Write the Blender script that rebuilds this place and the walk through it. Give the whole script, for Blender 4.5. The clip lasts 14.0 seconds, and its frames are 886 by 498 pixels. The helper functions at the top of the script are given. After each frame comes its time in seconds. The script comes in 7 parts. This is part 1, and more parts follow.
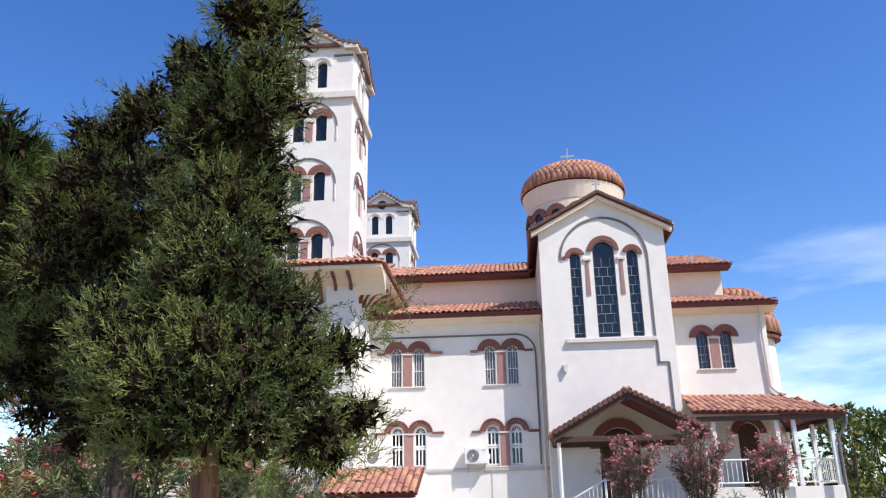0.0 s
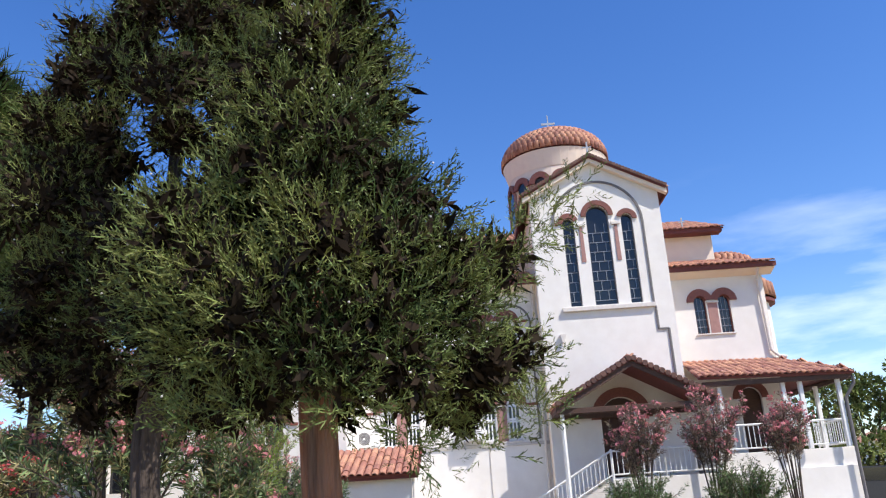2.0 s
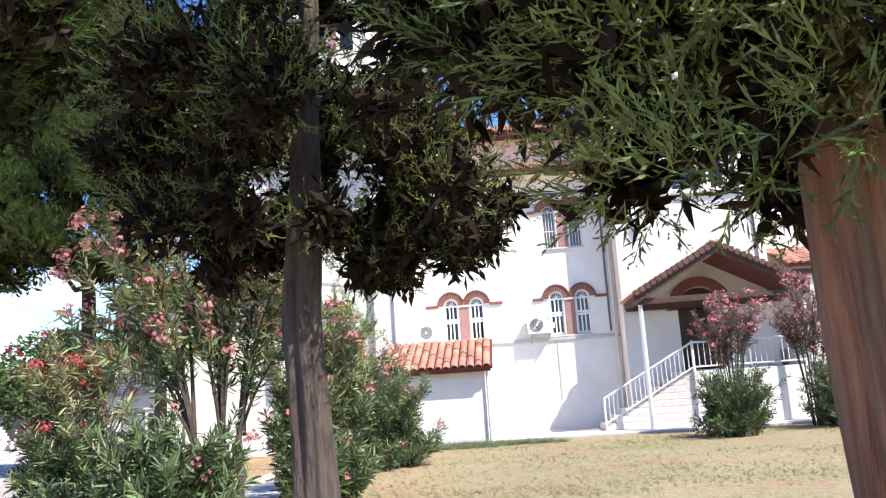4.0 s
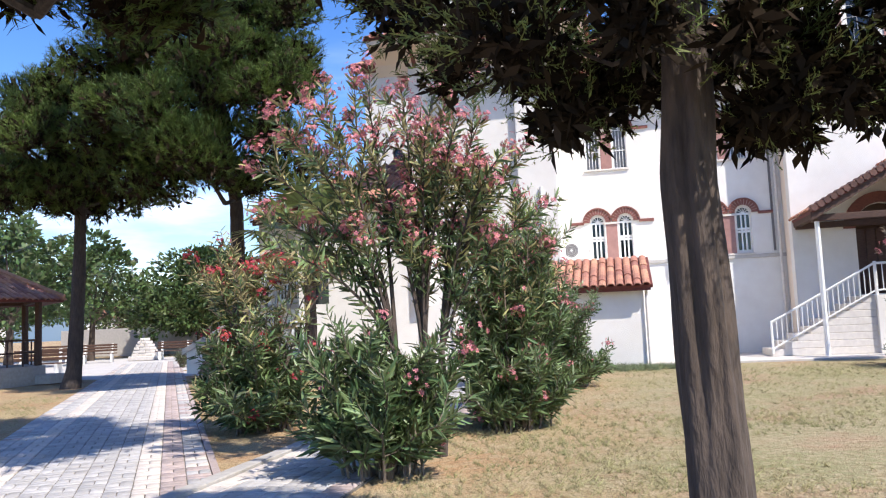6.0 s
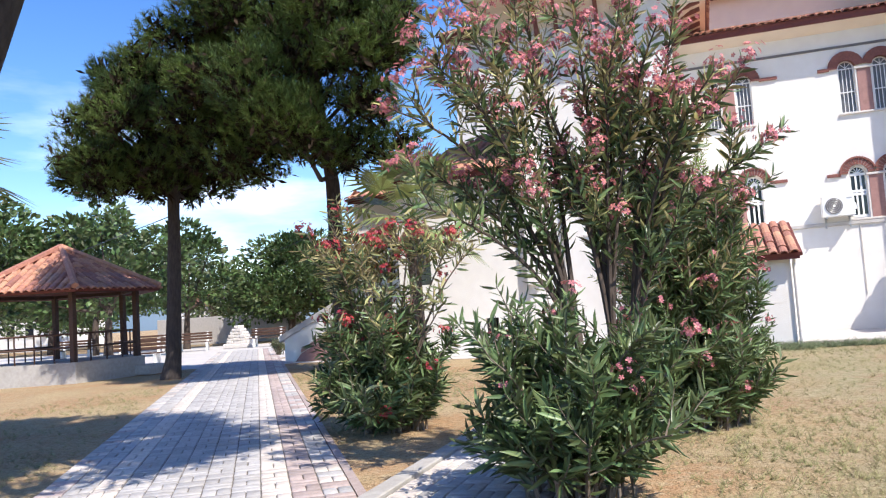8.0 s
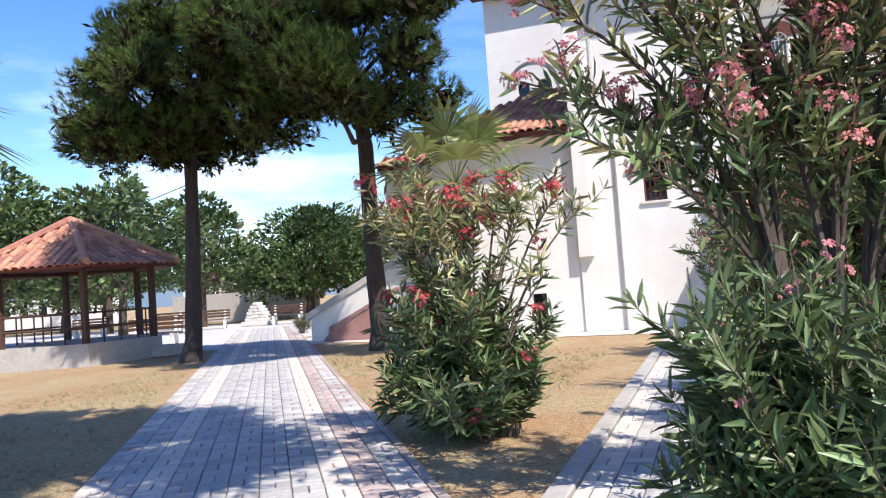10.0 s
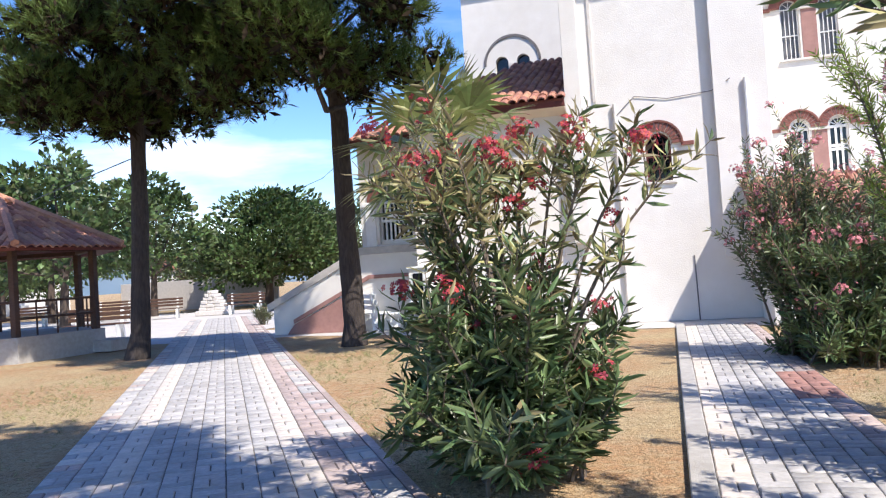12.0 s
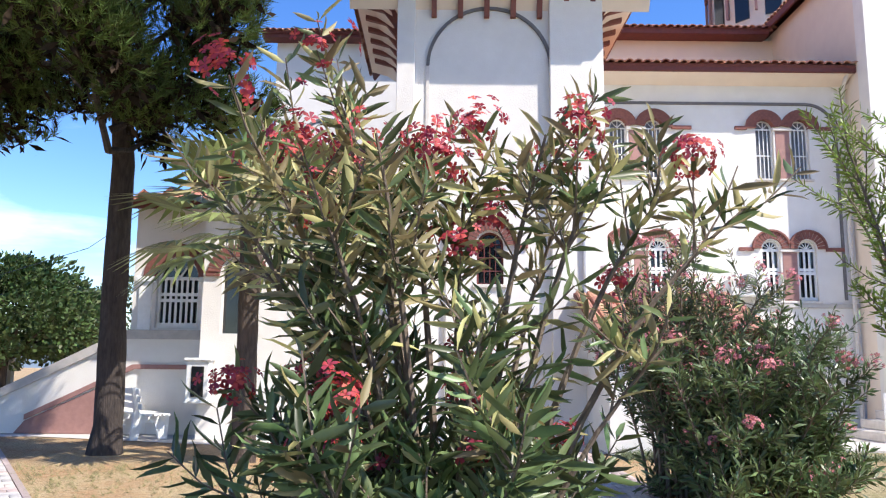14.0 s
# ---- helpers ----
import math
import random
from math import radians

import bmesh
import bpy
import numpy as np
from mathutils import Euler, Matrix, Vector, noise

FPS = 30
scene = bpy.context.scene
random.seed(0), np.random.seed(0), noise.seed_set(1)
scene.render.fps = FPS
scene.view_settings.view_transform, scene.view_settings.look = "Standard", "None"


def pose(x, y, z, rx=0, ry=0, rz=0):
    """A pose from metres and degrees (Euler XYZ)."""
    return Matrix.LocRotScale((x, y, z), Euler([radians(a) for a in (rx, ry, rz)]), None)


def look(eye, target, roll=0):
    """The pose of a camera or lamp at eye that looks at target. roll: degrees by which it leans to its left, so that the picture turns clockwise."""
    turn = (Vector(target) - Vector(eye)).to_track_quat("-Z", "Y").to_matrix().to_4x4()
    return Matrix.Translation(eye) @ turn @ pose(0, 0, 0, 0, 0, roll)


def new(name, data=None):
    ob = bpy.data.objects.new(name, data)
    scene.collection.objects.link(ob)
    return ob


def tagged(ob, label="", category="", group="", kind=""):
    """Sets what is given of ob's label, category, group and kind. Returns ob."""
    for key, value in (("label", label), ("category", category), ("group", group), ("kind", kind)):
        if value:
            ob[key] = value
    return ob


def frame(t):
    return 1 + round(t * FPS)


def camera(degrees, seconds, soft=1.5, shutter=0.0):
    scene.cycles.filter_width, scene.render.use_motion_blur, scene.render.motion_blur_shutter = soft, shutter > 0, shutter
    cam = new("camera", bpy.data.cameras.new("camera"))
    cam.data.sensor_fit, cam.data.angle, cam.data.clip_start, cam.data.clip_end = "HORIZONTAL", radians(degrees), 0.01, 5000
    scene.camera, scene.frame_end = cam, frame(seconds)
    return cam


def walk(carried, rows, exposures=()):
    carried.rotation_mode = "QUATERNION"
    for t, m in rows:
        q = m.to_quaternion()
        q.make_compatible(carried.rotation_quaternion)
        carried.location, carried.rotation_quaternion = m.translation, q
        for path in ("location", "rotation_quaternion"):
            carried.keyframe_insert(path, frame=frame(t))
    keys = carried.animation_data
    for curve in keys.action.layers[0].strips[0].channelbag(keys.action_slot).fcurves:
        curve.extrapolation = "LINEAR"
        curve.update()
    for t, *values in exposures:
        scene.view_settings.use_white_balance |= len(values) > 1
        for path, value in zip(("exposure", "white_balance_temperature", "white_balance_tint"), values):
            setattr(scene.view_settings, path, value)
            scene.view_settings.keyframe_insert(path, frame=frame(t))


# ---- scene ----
# ---- camera and walk ----
cam = camera(58.5, 14.0, soft=1.2)
ROWS = [
    (0.0, -1.777, -0.082, 1.303, 5.09, 18.60, 0.90),
    (0.5, -2.004, 0.173, 1.300, 3.96, 20.03, 1.39),
    (1.0, -2.244, 0.448, 1.297, 3.02, 19.80, 1.62),
    (1.5, -2.509, 0.781, 1.296, 2.57, 18.71, 1.81),
    (2.0, -2.836, 1.157, 1.297, 2.85, 17.30, 3.37),
    (2.5, -3.216, 1.569, 1.300, 2.85, 15.10, 3.85),
    (3.0, -3.549, 2.009, 1.302, 2.77, 13.05, 3.65),
    (3.5, -3.818, 2.415, 1.299, 3.10, 11.61, 3.68),
    (4.0, -4.079, 2.753, 1.292, 4.88, 10.38, 3.72),
    (6.5, -5.584, 3.958, 1.233, 14.38, 4.80, 2.55),
    (7.0, -5.860, 4.330, 1.230, 16.08, 4.75, 2.92),
    (7.5, -6.154, 4.668, 1.236, 17.28, 4.58, 3.31),
    (8.0, -6.443, 5.013, 1.243, 18.34, 4.33, 3.86),
    (8.5, -6.720, 5.400, 1.257, 19.18, 3.88, 4.25),
    (9.0, -7.049, 5.762, 1.266, 19.49, 3.54, 3.96),
    (11.5, -8.523, 7.584, 1.331, 17.29, 1.40, 4.05),
    (12.0, -8.779, 8.051, 1.331, 16.02, 1.53, 3.81),
    (12.5, -9.027, 8.515, 1.323, 13.70, 2.16, 3.48),
    (13.0, -9.259, 9.060, 1.318, 10.38, 3.44, 2.42),
    (13.5, -9.504, 9.692, 1.302, 5.80, 5.61, 0.76),
    (14.0, -9.763, 10.187, 1.280, -0.23, 8.68, -0.53),
]
walk(cam, [(t, pose(x, y, z, 90 + pitch, roll, yaw)) for t, x, y, z, yaw, pitch, roll in ROWS], exposures=[(0.0, 0.28), (1.5, 0.27), (3.0, 0.62), (4.0, 0.90), (6.5, 0.50), (9.0, 0.62), (12.0, 0.60), (14.0, 0.70)])

# ---- world, sun ----
SUN = Vector((1.45, -1.0, 2.2)).normalized()  # towards the sun
world = bpy.data.worlds.new("sky")
scene.world = world
world.use_nodes = True
wn, wl = world.node_tree.nodes, world.node_tree.links
wn.clear()
w_out, w_bg, w_sky = wn.new("ShaderNodeOutputWorld"), wn.new("ShaderNodeBackground"), wn.new("ShaderNodeTexSky")
w_sky.sky_type, w_sky.sun_disc = "NISHITA", False
w_sky.sun_elevation, w_sky.sun_rotation = math.asin(SUN.z), math.atan2(SUN.x, SUN.y)
w_sky.air_density, w_sky.dust_density, w_sky.ozone_density = 1.0, 0.3, 3.0
w_bg.inputs["Strength"].default_value = 0.15
w_tc, w_map = wn.new("ShaderNodeTexCoord"), wn.new("ShaderNodeMapping")
w_map.inputs["Scale"].default_value = (1.6, 1.6, 7.0)
w_map.inputs["Location"].default_value = (3.1, 0.4, 0.9)
w_noise, w_ramp, w_mix = wn.new("ShaderNodeTexNoise"), wn.new("ShaderNodeValToRGB"), wn.new("ShaderNodeMixRGB")
w_noise.inputs["Scale"].default_value, w_noise.inputs["Detail"].default_value, w_noise.inputs["Roughness"].default_value = 1.5, 7.0, 0.55
w_ramp.color_ramp.elements[0].position, w_ramp.color_ramp.elements[1].position = 0.54, 0.78
w_ramp.color_ramp.elements[1].color = (0.75, 0.75, 0.75, 1)
w_sep, w_fade, w_mul = wn.new("ShaderNodeSeparateXYZ"), wn.new("ShaderNodeMapRange"), wn.new("ShaderNodeMath")
w_fade.inputs["From Min"].default_value, w_fade.inputs["From Max"].default_value = 0.36, 0.14
w_mul.operation = "MULTIPLY"
w_mix.inputs["Color2"].default_value = (9.5, 10.0, 10.8, 1)
wl.new(w_tc.outputs["Generated"], w_map.inputs["Vector"])
wl.new(w_map.outputs["Vector"], w_noise.inputs["Vector"])
wl.new(w_noise.outputs["Fac"], w_ramp.inputs["Fac"])
wl.new(w_tc.outputs["Generated"], w_sep.inputs["Vector"])
wl.new(w_sep.outputs["Z"], w_fade.inputs["Value"])
wl.new(w_ramp.outputs["Color"], w_mul.inputs[0])
wl.new(w_fade.outputs["Result"], w_mul.inputs[1])
wl.new(w_mul.outputs["Value"], w_mix.inputs["Fac"])
w_hsv = wn.new("ShaderNodeHueSaturation")
w_hsv.inputs["Hue"].default_value, w_hsv.inputs["Saturation"].default_value, w_hsv.inputs["Value"].default_value = 0.513, 1.28, 1.12
wl.new(w_sky.outputs["Color"], w_hsv.inputs["Color"])
wl.new(w_hsv.outputs["Color"], w_mix.inputs["Color1"])
wl.new(w_mix.outputs["Color"], w_bg.inputs["Color"])
wl.new(w_bg.outputs["Background"], w_out.inputs["Surface"])
sun_lamp = bpy.data.lights.new("sun", "SUN")
sun_lamp.energy, sun_lamp.angle, sun_lamp.color = 5.0, radians(0.53), (1.0, 0.925, 0.85)
new("sun", sun_lamp).matrix_world = look(SUN * 60, (0, 0, 0))


# ---- materials ----
def material(name, base, second=None, rough=0.8, scale=6.0, bump=0.0, bump_scale=60.0, spread=0.0, metal=0.0, spec=0.5,
             stain=None, stain_scale=0.7, stain_amount=0.5, stretch=(1, 1, 1), hue=0.0, see=0.0):
    """A node material: two colours mixed by noise, larger stains, fine relief; spread varies the brightness from piece to piece."""
    m = bpy.data.materials.new(name)
    m.use_nodes = True
    nodes, links = m.node_tree.nodes, m.node_tree.links
    b = nodes["Principled BSDF"]
    b.inputs["Roughness"].default_value, b.inputs["Metallic"].default_value = rough, metal
    b.inputs["Specular IOR Level"].default_value = spec
    tc, mp = nodes.new("ShaderNodeTexCoord"), nodes.new("ShaderNodeMapping")
    geo = nodes.new("ShaderNodeNewGeometry")
    mp.inputs["Scale"].default_value = stretch
    links.new(geo.outputs["Position"], mp.inputs["Vector"])
    second = second or tuple(c * 0.82 for c in base)
    fine, mix = nodes.new("ShaderNodeTexNoise"), nodes.new("ShaderNodeMixRGB")
    fine.inputs["Scale"].default_value, fine.inputs["Detail"].default_value = scale, 6.0
    ramp = nodes.new("ShaderNodeValToRGB")
    ramp.color_ramp.elements[0].position, ramp.color_ramp.elements[1].position = 0.35, 0.68
    mix.inputs["Color1"].default_value, mix.inputs["Color2"].default_value = (*base, 1), (*second, 1)
    links.new(mp.outputs["Vector"], fine.inputs["Vector"])
    links.new(fine.outputs["Fac"], ramp.inputs["Fac"])
    links.new(ramp.outputs["Color"], mix.inputs["Fac"])
    colour = mix.outputs["Color"]
    if stain:
        big, ramp2, mix2 = nodes.new("ShaderNodeTexNoise"), nodes.new("ShaderNodeValToRGB"), nodes.new("ShaderNodeMixRGB")
        big.inputs["Scale"].default_value, big.inputs["Detail"].default_value = stain_scale, 8.0
        big.inputs["Roughness"].default_value = 0.65
        ramp2.color_ramp.elements[0].position, ramp2.color_ramp.elements[1].position = 0.45, 0.7
        ramp2.color_ramp.elements[1].color = (stain_amount, stain_amount, stain_amount, 1)
        mix2.inputs["Color2"].default_value = (*stain, 1)
        links.new(mp.outputs["Vector"], big.inputs["Vector"])
        links.new(big.outputs["Fac"], ramp2.inputs["Fac"])
        links.new(ramp2.outputs["Color"], mix2.inputs["Fac"])
        links.new(colour, mix2.inputs["Color1"])
        colour = mix2.outputs["Color"]
    if spread or hue:
        info, hsv = nodes.new("ShaderNodeObjectInfo"), nodes.new("ShaderNodeHueSaturation")
        add, rng, rng2 = nodes.new("ShaderNodeMath"), nodes.new("ShaderNodeMapRange"), nodes.new("ShaderNodeMapRange")
        add.operation = "ADD"
        frac = nodes.new("ShaderNodeMath")
        frac.operation = "FRACT"
        links.new(info.outputs["Random"], add.inputs[0])
        links.new(geo.outputs["Random Per Island"], add.inputs[1])
        links.new(add.outputs["Value"], frac.inputs[0])
        rng.inputs["To Min"].default_value, rng.inputs["To Max"].default_value = 1 - spread, 1 + spread
        rng2.inputs["To Min"].default_value, rng2.inputs["To Max"].default_value = 0.5 - hue, 0.5 + hue
        links.new(frac.outputs["Value"], rng.inputs["Value"])
        links.new(frac.outputs["Value"], rng2.inputs["Value"])
        links.new(rng.outputs["Result"], hsv.inputs["Value"])
        links.new(rng2.outputs["Result"], hsv.inputs["Hue"])
        links.new(colour, hsv.inputs["Color"])
        colour = hsv.outputs["Color"]
    links.new(colour, b.inputs["Base Color"])
    if bump:
        n, bp = nodes.new("ShaderNodeTexNoise"), nodes.new("ShaderNodeBump")
        n.inputs["Scale"].default_value, n.inputs["Detail"].default_value = bump_scale, 5.0
        bp.inputs["Strength"].default_value, bp.inputs["Distance"].default_value = bump, 0.02
        links.new(mp.outputs["Vector"], n.inputs["Vector"])
        links.new(n.outputs["Fac"], bp.inputs["Height"])
        links.new(bp.outputs["Normal"], b.inputs["Normal"])
    if see:
        # thin leaves let some of the light through
        tr, add_s = nodes.new("ShaderNodeBsdfTranslucent"), nodes.new("ShaderNodeMixShader")
        add_s.inputs["Fac"].default_value = see
        links.new(colour, tr.inputs["Color"])
        links.new(b.outputs["BSDF"], add_s.inputs[1])
        links.new(tr.outputs["BSDF"], add_s.inputs[2])
        links.new(add_s.outputs["Shader"], nodes["Material Output"].inputs["Surface"])
    return m


PLASTER = material("white_plaster", (0.77, 0.745, 0.70), (0.73, 0.70, 0.655), 0.9, 3.0, 0.25, 45, stain=(0.63, 0.595, 0.54), stain_scale=0.5, stain_amount=0.45)
CREAM = material("cream_plaster", (0.80, 0.69, 0.57), (0.76, 0.65, 0.54), 0.9, 3.0, 0.2, 45, stain=(0.66, 0.55, 0.45), stain_scale=0.6, stain_amount=0.3)
BROWN = material("brown_brick_trim", (0.23, 0.085, 0.065), (0.16, 0.06, 0.05), 0.8, 20, 0.3, 60, spread=0.15)
MORTAR = material("mortar", (0.5, 0.42, 0.36), None, 0.9, 20)
ROSE = material("rose_column", (0.35, 0.19, 0.165), (0.29, 0.155, 0.135), 0.7, 9, 0.15, 50)
SILL = material("pale_sill", (0.66, 0.62, 0.57), (0.58, 0.54, 0.50), 0.7, 10, 0.1)
GREY_LINE = material("dark_moulding", (0.16, 0.15, 0.15), None, 0.8, 8)
GREY_BAND = material("grey_band", (0.50, 0.47, 0.44), (0.42, 0.40, 0.37), 0.85, 8, 0.2)
WHITE = material("white_paint", (0.82, 0.82, 0.80), (0.76, 0.76, 0.74), 0.45, 12, 0.05, stain=(0.6, 0.58, 0.54), stain_scale=2.5, stain_amount=0.3)
TILE = material("terracotta_tile", (0.48, 0.235, 0.155), (0.37, 0.165, 0.11), 0.8, 14, 0.35, 70, spread=0.28, hue=0.012, stain=(0.22, 0.12, 0.09), stain_scale=3.0, stain_amount=0.5)
TILE_DARK = material("weathered_verge_tile", (0.17, 0.085, 0.065), (0.10, 0.055, 0.045), 0.85, 14, 0.35, 70, spread=0.25)
FASCIA = material("oxide_red_fascia", (0.15, 0.035, 0.028), (0.11, 0.028, 0.024), 0.7, 12, 0.1)
GLASS = material("dark_glass", (0.012, 0.014, 0.018), None, 0.08, 3, spec=0.6)
CURTAIN = material("grey_window_film", (0.16, 0.16, 0.17), (0.10, 0.10, 0.11), 0.3, 5, stretch=(8, 8, 0.6))
LEAD = material("lead_bar", (0.30, 0.30, 0.31), None, 0.5, 10, metal=0.4)
IRON = material("black_iron", (0.03, 0.03, 0.032), None, 0.5, 20)
TIMBER = material("dark_stained_timber", (0.085, 0.042, 0.026), (0.055, 0.026, 0.017), 0.7, 9, 0.3, 40, stretch=(1, 1, 6))
GREY_METAL = material("grey_metal", (0.42, 0.43, 0.43), (0.36, 0.37, 0.37), 0.45, 10, metal=0.5)
CONCRETE = material("concrete", (0.43, 0.41, 0.38), (0.36, 0.34, 0.31), 0.9, 12, 0.4, 60, stain=(0.25, 0.23, 0.2), stain_scale=1.4, stain_amount=0.4)
PAVE_PALE = material("pale_concrete_paving", (0.56, 0.53, 0.50), (0.48, 0.46, 0.43), 0.9, 8, 0.3, 60, stain=(0.36, 0.33, 0.30), stain_scale=0.8, stain_amount=0.4)
PAVER_GREY = material("grey_paver", (0.46, 0.445, 0.43), (0.37, 0.355, 0.34), 0.9, 25, 0.4, 90, spread=0.16, stain=(0.34, 0.32, 0.30), stain_scale=1.3, stain_amount=0.5)
PAVER_PINK = material("rose_paver", (0.45, 0.365, 0.335), (0.36, 0.285, 0.26), 0.9, 25, 0.4, 90, spread=0.18, stain=(0.31, 0.27, 0.24), stain_scale=1.3, stain_amount=0.4)
PAVER_CREAM = material("cream_paver", (0.62, 0.555, 0.495), (0.53, 0.475, 0.42), 0.9, 25, 0.4, 90, spread=0.09, stain=(0.44, 0.39, 0.33), stain_scale=1.3, stain_amount=0.4)
PAVER_RED = material("brick_red_paver", (0.36, 0.19, 0.155), (0.28, 0.15, 0.12), 0.9, 25, 0.4, 90, spread=0.18)
JOINT = material("joint_sand", (0.20, 0.18, 0.155), (0.13, 0.115, 0.095), 1.0, 30, 0.4, 90)
LEAF_JUNIPER = material("juniper_foliage", (0.200, 0.222, 0.066), (0.048, 0.078, 0.024), 0.6, 2.2, spread=0.5, hue=0.025, spec=0.2, see=0.06)
# near-black brown: dead twigs with the crown's inner shade in their colour
DEAD_TWIG_SHADE = material("shaded_dead_twigs", (0.034, 0.024, 0.016), (0.020, 0.016, 0.011), 0.95, 6.0, spread=0.4, spec=0.05)
LEAF_PINE = material("pine_needles", (0.098, 0.138, 0.030), (0.036, 0.063, 0.018), 0.6, 1.2, spread=0.4, hue=0.02, spec=0.2, see=0.06)
LEAF_OLEANDER = material("oleander_leaf", (0.165, 0.215, 0.088), (0.065, 0.108, 0.042), 0.38, 4.0, spread=0.55, hue=0.025, spec=0.45, see=0.2)
LEAF_DRY = material("dry_oleander_leaf", (0.44, 0.40, 0.20), (0.30, 0.26, 0.11), 0.55, 4.0, spread=0.5, hue=0.03, see=0.28)
LEAF_LIME = material("lime_leaf", (0.26, 0.34, 0.06), (0.18, 0.26, 0.05), 0.45, 4.0, spread=0.4, hue=0.02, see=0.3)
LEAF_BROAD = material("broad_leaf", (0.105, 0.150, 0.045), (0.050, 0.085, 0.028), 0.5, 1.5, spread=0.5, hue=0.03, see=0.15)
LEAF_GREYGREEN = material("grey_green_leaf", (0.145, 0.180, 0.085), (0.085, 0.115, 0.055), 0.55, 1.5, spread=0.45, hue=0.02, see=0.18)
LEAF_PLUM = material("reddish_leaf", (0.25, 0.17, 0.14), (0.16, 0.14, 0.095), 0.5, 4, spread=0.5, hue=0.03, see=0.28)
LEAF_PALM = material("palm_leaf", (0.26, 0.29, 0.11), (0.17, 0.21, 0.07), 0.45, 4, spread=0.4, hue=0.02, see=0.28)
PETAL = material("rose_petal", (0.52, 0.065, 0.085), (0.38, 0.045, 0.065), 0.6, 8, spread=0.35, hue=0.02, see=0.3)
PETAL_PINK = material("pale_pink_petal", (0.62, 0.22, 0.25), (0.46, 0.15, 0.17), 0.6, 8, spread=0.4, hue=0.025, see=0.3)
BARK_RED = material("red_brown_bark", (0.34, 0.150, 0.085), (0.10, 0.048, 0.032), 0.95, 7, 1.0, 16, stretch=(5, 5, 0.35), stain=(0.30, 0.22, 0.17), stain_scale=3.0, stain_amount=0.6)
BARK_GREY = material("grey_brown_bark", (0.095, 0.070, 0.055), (0.045, 0.034, 0.028), 0.95, 9, 1.0, 14, stretch=(3, 3, 0.7), stain=(0.13, 0.10, 0.085), stain_scale=3.0, stain_amount=0.4)
PINE_BARK = material("dark_pine_bark", (0.055, 0.043, 0.038), (0.026, 0.021, 0.019), 0.95, 9, 1.0, 14, stretch=(3, 3, 0.7), stain=(0.09, 0.07, 0.06), stain_scale=3.0, stain_amount=0.4)
TWIG = material("grey_twig", (0.20, 0.16, 0.12), (0.13, 0.10, 0.08), 0.9, 20, 0.3)
GRASS = material("dry_grass_blades", (0.36, 0.31, 0.16), (0.24, 0.24, 0.10), 0.8, 0.9, spread=0.4, hue=0.03, see=0.2)


